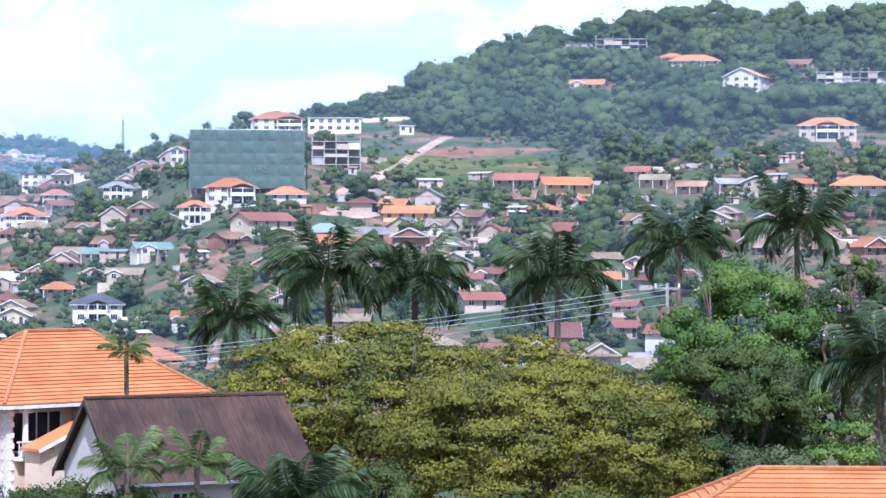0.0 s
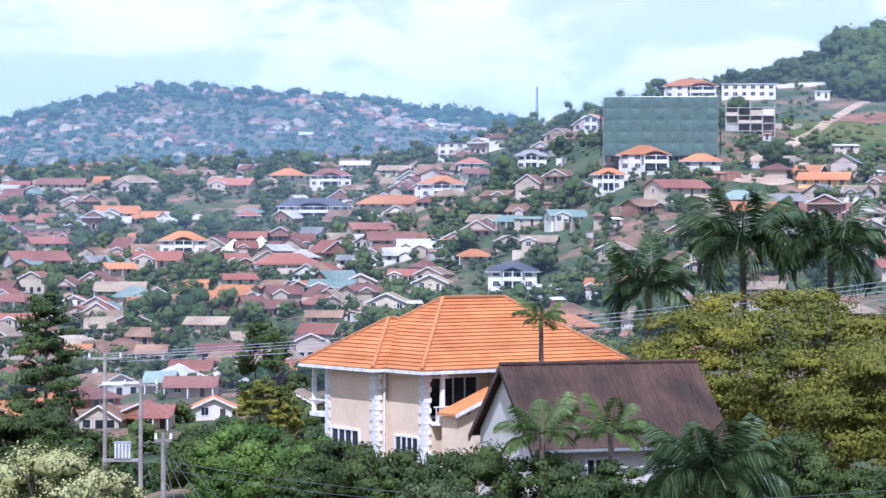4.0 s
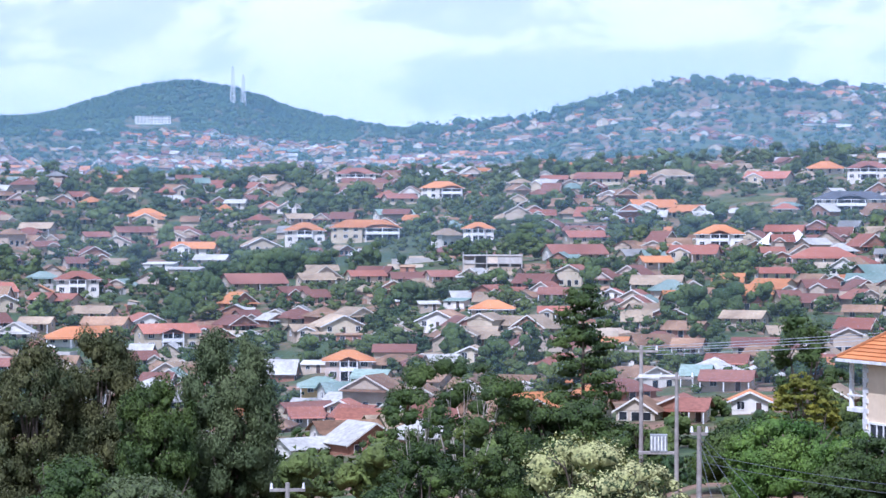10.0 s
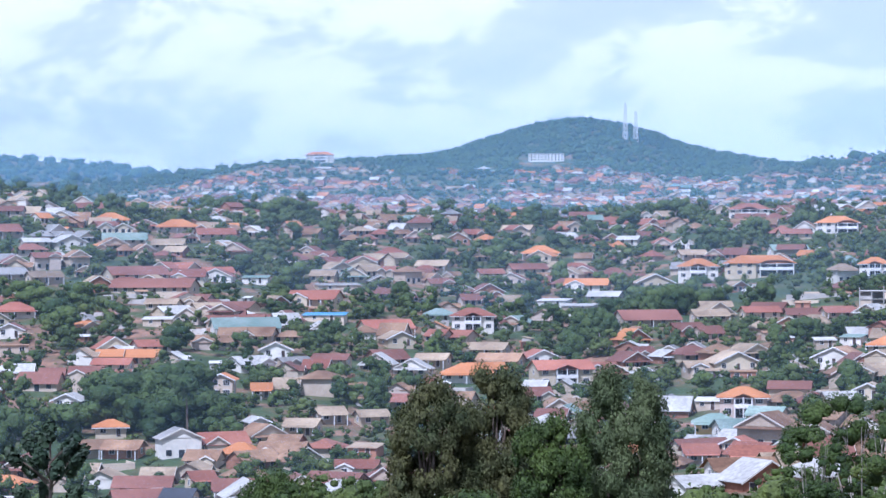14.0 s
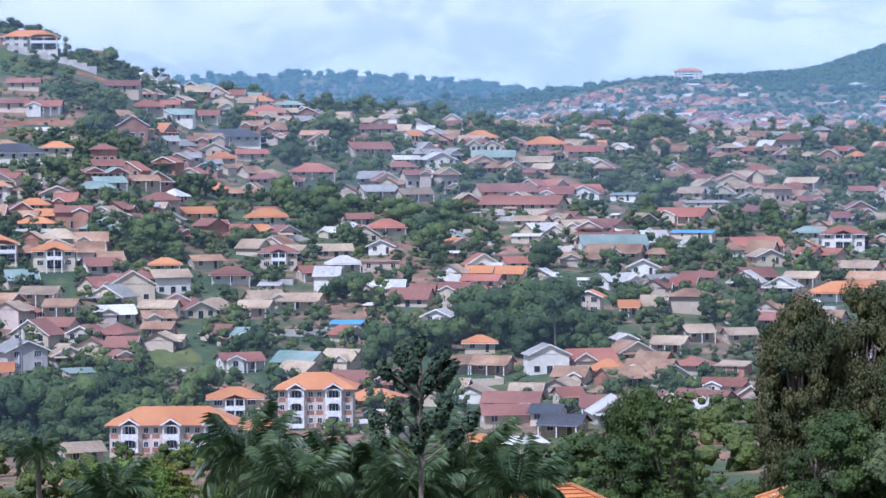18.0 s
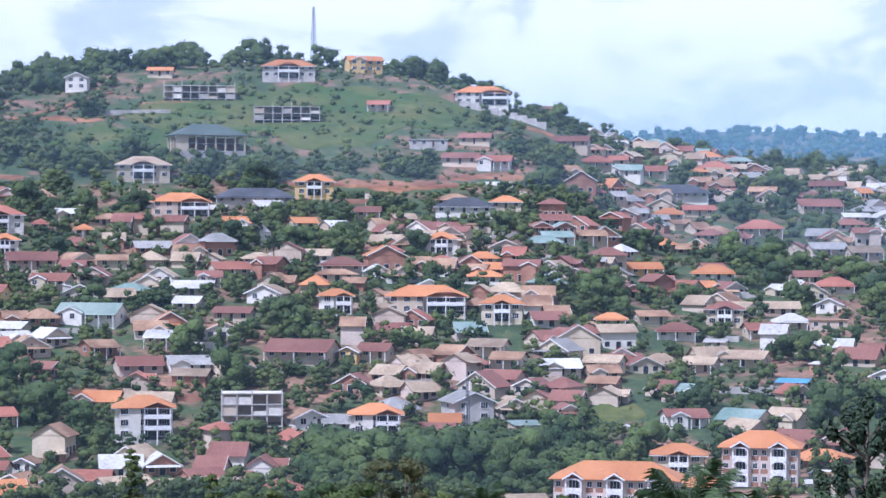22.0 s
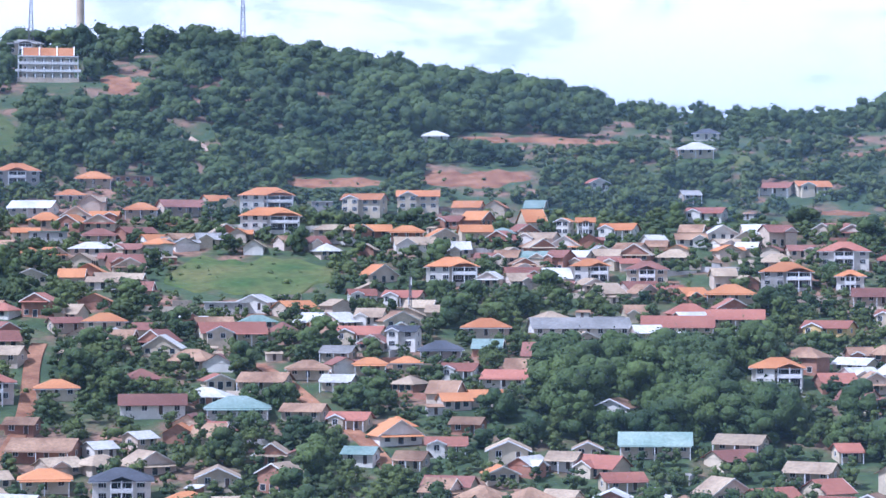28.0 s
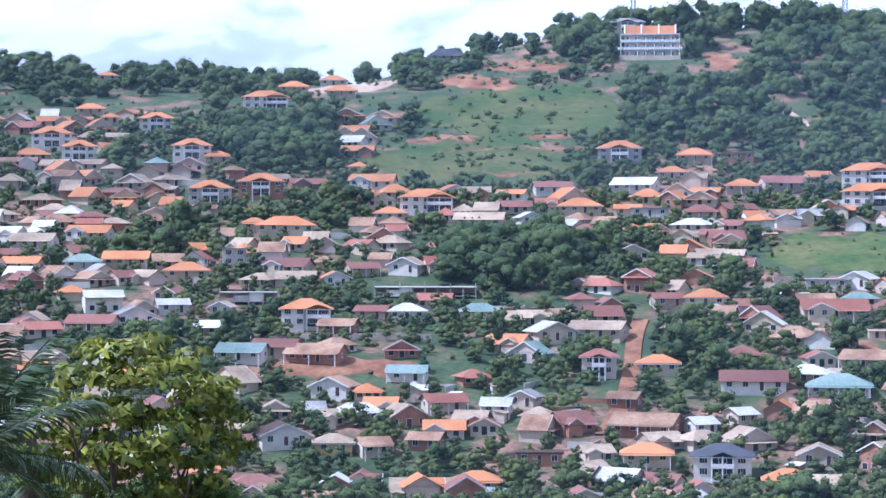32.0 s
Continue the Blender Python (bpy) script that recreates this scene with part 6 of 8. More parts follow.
def yard_walls(count, b0, b1, r0, r1, seed):
    """Low boundary walls and lean-to sheds in the yards between the houses."""
    rs = np.random.default_rng(seed)
    s = Shape()
    for _ in range(count):
        b, r = rs.uniform(b0, b1), math.sqrt(rs.uniform(r0 * r0, r1 * r1))
        if grove(b, r) > rs.uniform(0.0, 1.6) or any(abs(radians(b - hb)) * r < hw + 3 and abs(r - hr) < 6 for hb, hr, hw, hh in HOUSES):
            continue
        if any(abs(radians(b - pb)) * r < pw / 2 and abs(r - pr) < pd / 2 for pb, pr, pw, pd in OPEN + STANDS):
            continue
        p, a = spot(b, r), radians(b + rs.choice([-25, -8, 6, 20, 75]) + rs.uniform(-5, 5))
        one = Shape()
        if rs.random() < 0.6:
            w, h, d = rs.uniform(6, 16), rs.uniform(1.3, 2.1), rs.uniform(4, 9)
            slot = int(rs.choice([0, 1, 1, 2, 2, 3]))
            one.box(-w / 2, -0.12, -1.5, w / 2, 0.12, h, slot=slot)
            one.box(w / 2 - 0.12, 0.13, -1.5, w / 2 + 0.12, d, h, slot=slot)
        else:
            w, d = rs.uniform(2.5, 5), rs.uniform(2.2, 3.5)
            one.box(-w / 2, -d / 2, -1.5, w / 2, d / 2, 1.95, slot=int(rs.choice([1, 2, 3])))
            one.slab([(-w / 2 - 0.3, -d / 2 - 0.4, 1.98), (w / 2 + 0.3, -d / 2 - 0.4, 1.98), (w / 2 + 0.3, d / 2 + 0.3, 2.6), (-w / 2 - 0.3, d / 2 + 0.3, 2.6)], [(0, 1, 2, 3)], 0.08, int(rs.choice([4, 4, 5, 6])))
            one.box(-0.45, -d / 2 - 0.05, 0, 0.45, -d / 2 - 0.01, 1.8, slot=7)
        c, sn, k = math.cos(a), math.sin(a), len(s.v)
        s.v += [(p.x + x * c - y * sn, p.y + x * sn + y * c, p.z + z) for x, y, z in one.v]
        s.f += [tuple(i + k for i in f) for f in one.f]
        s.s += one.s
    me = s.mesh("yard_walls", [WALL["white"], WALL["buff"], WALL["concrete"], WALL["brick"], ROOF["rust"], ROOF["tan"], ROOF["white"], DARK])
    tagged(new("yard_walls", me), "low yard walls and lean-to sheds between the houses", "walls", kind="stuff")


yard_walls(1100, -11, 97, 500, 900, 71)
FAR = "crowd of small distant houses with red and pale roofs"
crowd("far_houses", FAR, 170, 6, 22, 2480, 2740, 34, 0.6, 8.0, 15.0, keep=False)
crowd("far_houses", FAR, 150, 6, 22, 1850, 2500, 31, 0.6, 8.0, 15.0, keep=False)
crowd("far_houses", FAR, 900, 20, 40, 1700, 2500, 32, 0.6, 8.0, 15.0, keep=False)
crowd("far_houses", FAR, 800, 21, 38, 1560, 2150, 33, 0.6, 8.0, 15.0, keep=False)


# ---- trees in the mass ----
def mass(name, label, count, b0, b1, r0, r1, seed, low, high, forms, leaf, ahead=1.0, radius=0.32, clumps=True, bias=0.0, sill=2.2):
    b, r, rs = scatter(count, b0, b1, r0, r1, seed)
    size = rs.uniform(low, high, count)
    ok = clear_of_houses(b, r, high * radius * 0.55, ahead)
    if clumps:
        ok &= grove(b, r) > rs.uniform(-2.2, 0.6, count) + bias
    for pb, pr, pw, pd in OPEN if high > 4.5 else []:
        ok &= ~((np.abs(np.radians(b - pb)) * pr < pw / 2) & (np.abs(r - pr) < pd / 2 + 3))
    b, r, size = b[ok], r[ok], size[ok]
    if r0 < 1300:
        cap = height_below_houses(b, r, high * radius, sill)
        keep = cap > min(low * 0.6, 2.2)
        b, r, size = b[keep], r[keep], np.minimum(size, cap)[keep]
    plant(name, label, b, r, size, forms, leaf)


GARDEN = "mixed broad-leaved trees between the houses"
mass("garden_trees", GARDEN, 11500, -13, 48, 500, 1300, 41, 3.0, 8.5, FORMS, LEAF["mid"])
mass("garden_trees", GARDEN, 13000, 46, 97, 500, 1010, 42, 3.0, 8, FORMS, LEAF["mid"], ahead=0.3, bias=-0.5)
mass("shade_trees", "large round shade trees among the houses", 3300, -13, 97, 520, 1250, 49, 7, 12, BIG, LEAF["wood"], bias=0.25)
for pb, pr, pw, pd in STANDS:
    half = math.degrees(pw / 2 / pr)
    mass("tree_stand", "dense stand of large dark trees among the houses", int(pw * pd / 26), pb - half, pb + half, pr - pd / 2, pr + pd / 2, int(pb * 7), 8, 15, BIG, LEAF["wood"], clumps=False)
mass("valley_trees", "mixed trees at the foot of the slopes", 650, -13, 97, 270, 560, 50, 4, 8, BIG, LEAF["mid"], clumps=False)
mass("tall_trees", "slender dark trees standing over the roofs", 700, -13, 97, 520, 1250, 43, 8, 14, TALL, LEAF["wood"])
mass("bushes", "low bushes and garden shrubs on the slopes", 11000, -13, 97, 300, 1290, 44, 1.0, 3.0, SHRUB, LEAF["mid"], radius=0.2, clumps=False)
mass("scrub", "thick green scrub over the open hillside", 3200, 46, 66, 880, 1150, 54, 1.0, 4.4, SHRUB, LEAF["scrub"], radius=0.2, bias=-0.2, sill=0.8)
mass("scrub", "thick green scrub over the open hillside", 1900, 79, 97, 900, 1120, 55, 1.0, 4.2, SHRUB, LEAF["scrub"], radius=0.2, bias=0.3, sill=0.8)
mass("scrub", "thick green scrub over the open hillside", 900, -6, 4, 780, 1000, 56, 1.2, 3.6, SHRUB, LEAF["scrub"], radius=0.2, bias=0.3, sill=0.8)
mass("hill_wood", "dense wood over the crown of the hill", 700, -13, 0.6, 940, 1230, 45, 9, 17, BIG, LEAF["wood"], clumps=False)
mass("hill_wood", "dense wood over the crown of the hill", 560, 66, 80.5, 1020, 1210, 46, 8, 15, BIG, LEAF["wood"], clumps=False)
mass("hill_wood", "dense wood on the flank of the hill", 330, 67.5, 79.8, 925, 1030, 58, 5, 11, BIG, LEAF["wood"], bias=-0.4)
for hb, hr, hn, hs in ((50.45, 1085, 9, 11), (51.4, 1110, 6, 8), (54.4, 1120, 5, 9), (56.6, 1085, 10, 12), (57.9, 1105, 9, 11), (61.0, 1010, 4, 9), (80.4, 1165, 3, 12)):
    mass("hill_wood", "group of large dark trees on the hilltop", hn, hb - 0.35, hb + 0.35, hr - 15, hr + 25, int(hb * 10), hs * 0.75, hs, BIG, LEAF["wood"], clumps=False)
mass("hill_wood", "dense wood along the crest", 210, 57.5, 66.5, 1040, 1180, 52, 4, 9, BIG, LEAF["wood"], clumps=False)
mass("hill_wood", "dense wood along the crest", 260, 82.5, 97, 1060, 1180, 53, 6, 11, BIG, LEAF["wood"], clumps=False)
mass("far_wood", "distant woods on the blue hills", 15000, 4, 49, 1500, 3100, 47, 4, 8, FAR_CROWN, LEAF["far"], radius=0.2, clumps=False)
mass("far_wood", "close woods over the distant dome", 3600, 24, 32.5, 2450, 3050, 59, 5, 9, FAR_CROWN, LEAF["far"], radius=0.2, clumps=False)
mass("far_wood", "tall trees along the crest of the distant hill", 420, 5, 23, 2560, 2790, 57, 9, 19, FAR_CROWN, LEAF["far"], radius=0.2)
mass("far_wood", "distant woods on the blue ridge", 1000, 35, 50, 3000, 4250, 48, 10, 18, FAR_CROWN, LEAF["far"], radius=0.2, clumps=False)


# ---- near trees ----
def trunk_mesh(rs, h, w, base, bark, limbs=7, girth=None):
    s, g = Shape(), girth or 0.02 * h + 0.08
    bend = Vector((rs.uniform(-0.3, 0.3), rs.uniform(-0.3, 0.3), 0))
    fork = Vector((0, 0, base + 0.12 * h)) + bend
    s.tube((0, 0, -0.6), fork * 0.5, g * 1.3, g, 9)
    s.tube(fork * 0.5, fork, g, g * 0.8, 9)
    for k in range(limbs):
        a = 2 * math.pi * k / limbs + rs.uniform(-0.4, 0.4)
        end = Vector((math.cos(a) * w * rs.uniform(0.2, 0.36), math.sin(a) * w * rs.uniform(0.2, 0.36), h * rs.uniform(0.6, 0.88)))
        mid = fork.lerp(end, 0.5) + Vector((0, 0, -0.05 * h))
        s.tube(fork, mid, g * 0.5, g * 0.33, 6)
        s.tube(mid, end, g * 0.33, g * 0.1, 6)
        for _ in range(2):
            tip = end + Vector((rs.uniform(-1, 1), rs.uniform(-1, 1), rs.uniform(0.1, 0.9))) * w * 0.12
            s.tube(mid.lerp(end, rs.uniform(0.3, 0.9)), tip, g * 0.16, g * 0.05, 5)
    return s.mesh("trunk", bark)


TREE_WORDS = {"olive": "broad spreading tree with yellow-olive feathery leaves", "bright": "leafy tree with bright green crown", "deep": "dense dark green tree in the gardens",
              "grey": "grey-green tree with a soft crown", "rusty": "feathery tree with brownish-green leaves", "lime": "leafy tree with glossy light green leaves", "blossom": "tree covered in cream-white blossom"}


def finish_tree(name, b, r, h, w, leaves, leaf, trunk, label):
    rs = random.Random(int(b * 10 + r))
    top = tagged(new(name), label, "tree", "trees of the near gardens")
    top.matrix_basis = Matrix.Translation(spot(b, r)) @ Matrix.Rotation(rs.uniform(0, 6), 4, "Z")
    part("trunk", trunk, top)
    if leaf == "blossom":
        rr = np.random.default_rng(3)
        up = leaves.mean(1)[:, 2]
        slots = (rr.random(len(leaves)) < np.clip((up / h - 0.15) * 1.4, 0, 0.72)).astype(np.int32)
        part("crown", quads_mesh("crown", leaves, [LEAF["grey"], BLOSSOM], slots), top)
    else:
        part("crown", quads_mesh("crown", leaves, LEAF["gloss" if leaf == "lime" else leaf]), top)
    return top


def broad_tree(b, r, h, w, leaf):
    rs = np.random.default_rng(int(b * 100 + r * 7) % 9973)
    size = {"olive": 0.0015, "lime": 0.0058, "blossom": 0.0018}.get(leaf, 0.0018) * r
    base = h * 0.02 if leaf in ("olive", "deep", "blossom") else max(h * 0.04, h - 1.7 * w)
    if leaf == "olive":
        q = padded_crown(rs, w, h, base - h * 0.25, size * 1.15, int(330 + 10 * w), 0.055, 0.5, -0.25, 3.0, fill=0.5)
    elif leaf == "lime":
        q = padded_crown(rs, w, h, h - 0.9 * w, size, 130, 0.085, 0.5, -0.9, fill=0.3)
    else:
        q = padded_crown(rs, w, h, base - h * 0.1, size, int(60 + 4 * w), 0.12, 0.75, -0.7, 2.6)
    return finish_tree("tree", b, r, h, w, q, leaf, trunk_mesh(random.Random(int(b * 10)), h, w, max(base, h * 0.15), BARK, 7), TREE_WORDS[leaf])


def open_tree(b, r, h, w, leaf):
    rs = np.random.default_rng(int(b * 100 + r))
    q = padded_crown(rs, w, h, h * 0.1, 0.0015 * r, int(60 + w * 3), 0.085, 0.8, -0.95, 4.0)
    return finish_tree("open_tree", b, r, h, w, q, leaf, trunk_mesh(random.Random(int(b)), h, w * 0.7, h * 0.2, PALE_BARK, 9, 0.16), "open-crowned tree with pale slender stems showing")


def tall_tree(b, r, h, w, leaf):
    rs = np.random.default_rng(int(b * 100 + r))
    q = padded_crown(rs, w, h, -h * 0.05, 0.0013 * r, 200, 0.105, 1.7, -0.9, 4.5, 0.7, fill=0.65)
    words = {"rusty": "tall feathery tree with drooping brownish-green twigs", "grey": "tall willowy tree with drooping grey-green leaves", "deep": "tall dense dark green tree"}
    return finish_tree("tall_tree", b, r, h, w, q, leaf, trunk_mesh(random.Random(int(b)), h, w * 0.6, h * 0.25, BARK, 8), words[leaf])


def conifer_tree(b, r, h, w, leaf):
    """A tall pine with a ragged crown: uneven boughs, each ending in a thick tuft."""
    rs = np.random.default_rng(int(b * 10))
    out, s = [], Shape()
    s.tube((0, 0, -0.6), (0.1, 0, h), 0.016 * h, 0.03, 8)
    boughs = int(18 + 2.4 * h)
    for k in range(boughs):
        f = 0.10 + 0.88 * (k + rs.uniform(-0.8, 0.8)) / boughs
        reach = w / 2 * min(1.0, 1.9 * (1.04 - f)) ** 0.6 * rs.uniform(0.45, 1.15)
        a = k * 2.39996 + rs.uniform(-0.5, 0.5)
        end = np.array([math.cos(a) * reach, math.sin(a) * reach, f * h + reach * rs.uniform(-0.15, 0.3)])
        s.tube((0, 0, f * h - 0.1 * reach), tuple(end), 0.05, 0.015, 4)
        for t, g in ((0.95, 0.27), (0.62, 0.20)):
            c = np.array([0, 0, f * h]) * (1 - t) + end * t
            rad = np.array([1.0, 1.0, 0.6]) * (g * w / 2) * rs.uniform(0.6, 1.25)
            mid = np.array([0, 0, c[2] - 0.5])
            out.append(lump(rs, c, rad * 0.6, mid))
            out.append(clump(rs, c, rad * 1.1, 60, 0.0011 * r, mid))
    return finish_tree("conifer", b, r, h, w, np.concatenate(out), leaf, s.mesh("trunk", BARK), "ragged dark conifer with uneven tufted boughs")


def young_pine(b, r, h, w):
    """A young pine whose bare branches sweep up to thick brushes of needles."""
    rs = np.random.default_rng(77)
    top = tagged(new("young_pine"), "young pine with upswept brush-like dark branches", "tree", "trees of the near gardens")
    top.matrix_basis = Matrix.Translation(spot(b, r))
    part("trunk", Shape().tube((0, 0, -0.5), (0.05, 0, h - 0.6), 0.16, 0.04, 8).mesh("trunk", BARK), top)
    level = [(0.995, 0.0, 1), (0.955, 0.24, 3), (0.915, 0.36, 4), (0.875, 0.30, 3), (0.79, 0.36, 3), (0.74, 0.5, 5), (0.68, 0.44, 4)]
    for f, out, n in level:
        for k in range(n):
            a = k * 2 * math.pi / n + f * 40 + rs.uniform(-0.3, 0.3)
            reach = w * out * rs.uniform(0.85, 1.15)
            end = np.array([math.cos(a) * reach, math.sin(a) * reach, f * h])
            root = np.array([0, 0, f * h - 0.35 - reach * 0.55])
            branch = part("branch", Shape().tube(tuple(root), tuple(end), 0.05, 0.025, 5).mesh("branch", BARK), top)
            m = 230
            t = rs.uniform(-0.4, 0.14, (m, 1))
            lean = np.array([math.cos(a) * 0.7, math.sin(a) * 0.7, 1.0])
            d = rs.normal(0, 1, (m, 3))
            d /= np.linalg.norm(d, axis=1)[:, None]
            thick = 0.27 * np.sqrt(np.clip((0.18 - t) * (t + 0.46) * 10, 0.05, 1))
            part("needles", quads_mesh("needles", leaf_quads(rs, end + lean * t + d * thick, d * 0.8 + np.array([0, 0, 0.5]), 0.17), LEAF["needle"]), branch)


def frond_mesh(rs, leaf, droop, hang=0.5, n=64, width=0.012):
    """A feather leaf one metre long along x, bending down by droop."""
    tris = []

    def rib(s):
        a = droop * s * s
        return np.array([s * math.cos(a * 0.55), 0.0, s * 0.32 * (1 - droop * 0.3) - a * s * 0.5])

    for k in range(n):
        s0 = 0.14 + 0.86 * k / n
        c, t = rib(s0), rib(s0 + 0.02) - rib(s0)
        t /= np.linalg.norm(t)
        ln = 0.34 * math.sin(math.pi * (0.12 + 0.80 * k / n)) ** 0.7 * rs.uniform(0.8, 1.2)
        for side in (-1, 1):
            out = np.array([0, side, 0]) * 0.75 + t * 0.55 + np.array([0, 0, -0.33 * hang - rs.uniform(0, hang)])
            out /= np.linalg.norm(out)
            wid = np.cross(out, np.array([0, side, 0.6]) + rs.normal(0, 0.3, 3))
            wid = wid / (np.linalg.norm(wid) + 1e-9) * width
            mid = c + out * ln * 0.55
            tip = c + out * ln + np.array([0, 0, -0.22 * ln])
            tris.append([c, mid + wid, mid - wid])
            tris.append([mid + wid, tip, mid - wid])
    for k in range(12):
        a, b2 = rib(k / 12), rib((k + 1) / 12)
        g = 0.013 * (1 - k / 14)
        for e in (np.array([0, g, 0]), np.array([0, 0, g])):
            tris.append([a + e, b2 + e, b2 - e])
            tris.append([a + e, b2 - e, a - e])
    return quads_mesh("frond", np.array(tris), LEAF[leaf])


FRONDS = {leaf: [frond_mesh(np.random.default_rng(k), leaf, d) for k, d in enumerate((0.3, 0.65, 0.95, 1.4))] for leaf in ("palm", "lime")}
FAR_FRONDS = [frond_mesh(np.random.default_rng(k), "palm", d, 0.5, 26, 0.045) for k, d in enumerate((0.3, 0.65, 0.95, 1.4))]
STIFF = [frond_mesh(np.random.default_rng(k), "frond", d, 0.25, 44, 0.009) for k, d in enumerate((0.15, 0.4, 0.7, 0.9))]


def palm_tree(b, r, h, reach, leaf, count=25, group="palms of the near gardens", stiff=False):
    rs = np.random.default_rng(int(b * 31 + h * 17 + r) % 9973)
    words = {"palm": "tall feather palm with drooping dark green fronds", "lime": "young feather palm with light green fronds"}
    top = tagged(new("palm_tree"), words[leaf], "palm", group)
    top.matrix_basis = Matrix.Translation(spot(b, r)) @ Matrix.Rotation(rs.uniform(0, 6), 4, "Z")
    heart = h - reach * 0.22
    s = Shape()
    g = 0.10 + 0.045 * reach
    for k in range(10):
        z0, z1 = -0.6 + (heart + 0.6) * k / 10, -0.6 + (heart + 0.6) * (k + 1) / 10
        s.tube((0.03 * z0, 0, z0), (0.03 * z1, 0, z1), g * (1.15 - 0.035 * k), g * (1.08 - 0.035 * k), 9)
    part("trunk", s.mesh("trunk", BARK), top)
    if leaf == "palm":
        part("crownshaft", Shape().tube((0.03 * heart, 0, heart - reach * 0.25), (0.03 * heart, 0, heart + 0.1), g * 0.85, g * 0.5, 9).mesh("crownshaft", LEAF["bright"]), top)
    n = count if leaf == "palm" else 10
    for k in range(n):
        f = k / n
        lift = 62 - 88 * f + rs.uniform(-10, 10)
        kind = min(1 if stiff else 3, int(f * 3.2 + rs.uniform(0, 0.9)))
        size = reach * rs.uniform(1.0, 1.35)
        m = Matrix.Translation((0.03 * heart, 0, heart)) @ Matrix.Rotation(k * 2.4 + rs.uniform(-0.3, 0.3), 4, "Z") @ Matrix.Rotation(radians(-lift * 0.7), 4, "Y") @ Matrix.Rotation(rs.uniform(-0.4, 0.4), 4, "X") @ Matrix.Scale(size, 4)
        part("frond", FAR_FRONDS[kind] if r > 300 else STIFF[kind] if stiff and leaf == "palm" else FRONDS[leaf][kind], top, m)
    return top


broad_tree(1.85, 148, 13.0, 19.8, "olive")
broad_tree(-2.42, 135, 11.0, 19.2, "olive")
broad_tree(-2.05, 158, 12.2, 11.9, "olive")
broad_tree(-7.66, 118, 8.2, 5.7, "grey")
broad_tree(-6.87, 165, 18.0, 12.1, "bright")
broad_tree(-6.94, 150, 12.2, 9.6, "deep")
broad_tree(-9.32, 170, 19.2, 7.4, "deep")
broad_tree(-9.20, 120, 9.2, 5.2, "bright")
broad_tree(1.87, 118, 7.4, 6.2, "deep")
broad_tree(9.02, 120, 6.0, 6.4, "deep")
broad_tree(6.31, 112, 6.6, 5.6, "deep")
broad_tree(13.96, 138, 5.2, 7.6, "bright")
broad_tree(12.38, 135, 4.6, 4.6, "bright")
broad_tree(7.26, 118, 5.9, 4.6, "deep")
broad_tree(9.63, 108, 5.9, 6.7, "grey")
broad_tree(10.9, 127, 5.0, 6.4, "deep")
broad_tree(11.9, 130, 5.0, 5.0, "deep")
broad_tree(5.69, 112, 6.1, 5.1, "deep")
broad_tree(19.00, 190, 12.5, 8.7, "deep")
broad_tree(18.60, 115, 8.1, 7.4, "blossom")
broad_tree(17.03, 118, 5.4, 3.2, "blossom")
conifer_tree(18.74, 230, 22.5, 8.0, "deep")
broad_tree(13.70, 215, 16.5, 6.2, "deep")
broad_tree(13.64, 185, 8.6, 5.5, "olive")
open_tree(21.56, 175, 16.3, 12.0, "deep")
open_tree(22.61, 165, 14.0, 6.0, "deep")
tall_tree(26.98, 165, 17.2, 7.0, "grey")
tall_tree(28.65, 160, 14.0, 5.5, "deep")
broad_tree(14.48, 150, 4.3, 9.3, "deep")
broad_tree(17.75, 170, 6.6, 5.5, "deep")
broad_tree(12.53, 130, 3.7, 5.1, "deep")
broad_tree(29.10, 120, 7.1, 6.0, "grey")
broad_tree(23.14, 130, 7.1, 5.1, "deep")
tall_tree(31.35, 175, 17.2, 6.8, "rusty")
tall_tree(29.97, 178, 18.6, 7.0, "rusty")
broad_tree(28.53, 160, 13.9, 4.0, "deep")
broad_tree(34.42, 150, 10.1, 4.3, "deep")
broad_tree(30.57, 120, 8.5, 5.5, "deep")
broad_tree(22.33, 125, 8.9, 5.2, "deep")
tall_tree(34.91, 160, 10.4, 6.2, "deep")
broad_tree(35.51, 150, 7.1, 5.2, "deep")
broad_tree(29.24, 135, 7.5, 9.3, "grey")
broad_tree(32.36, 120, 4.1, 4.1, "deep")
broad_tree(46.63, 115, 6.2, 5.8, "olive")
broad_tree(37.88, 130, 4.9, 4.5, "deep")
broad_tree(51.15, 145, 9.8, 5.3, "rusty")
broad_tree(52.04, 130, 7.9, 5.1, "deep")
broad_tree(43.74, 135, 7.1, 6.2, "deep")
broad_tree(46.88, 115, 6.2, 6.9, "bright")
conifer_tree(57.15, 180, 11.3, 1.9, "deep")
conifer_tree(55.32, 170, 9.0, 1.8, "deep")
broad_tree(89.27, 64, 11.4, 2.8, "bright")
broad_tree(92.75, 66, 12.3, 2.0, "bright")
broad_tree(90.18, 60, 9.5, 3.6, "deep")
palm_tree(2.55, 185, 19.4, 4.4, "palm")
palm_tree(0.61, 185, 18.9, 4.0, "palm")
palm_tree(-2.67, 188, 19.5, 4.2, "palm")
palm_tree(4.80, 178, 15.2, 3.4, "palm")
palm_tree(-8.30, 182, 22.5, 3.6, "palm")
palm_tree(-5.62, 180, 20.8, 3.4, "palm")
palm_tree(-10.0, 130, 11.4, 3.3, "palm")
palm_tree(7.25, 141, 11.2, 1.4, "lime", stiff=True)
palm_tree(7.32, 117, 7.2, 2.0, "lime", stiff=True)
palm_tree(5.60, 117, 7.3, 1.9, "lime", stiff=True)
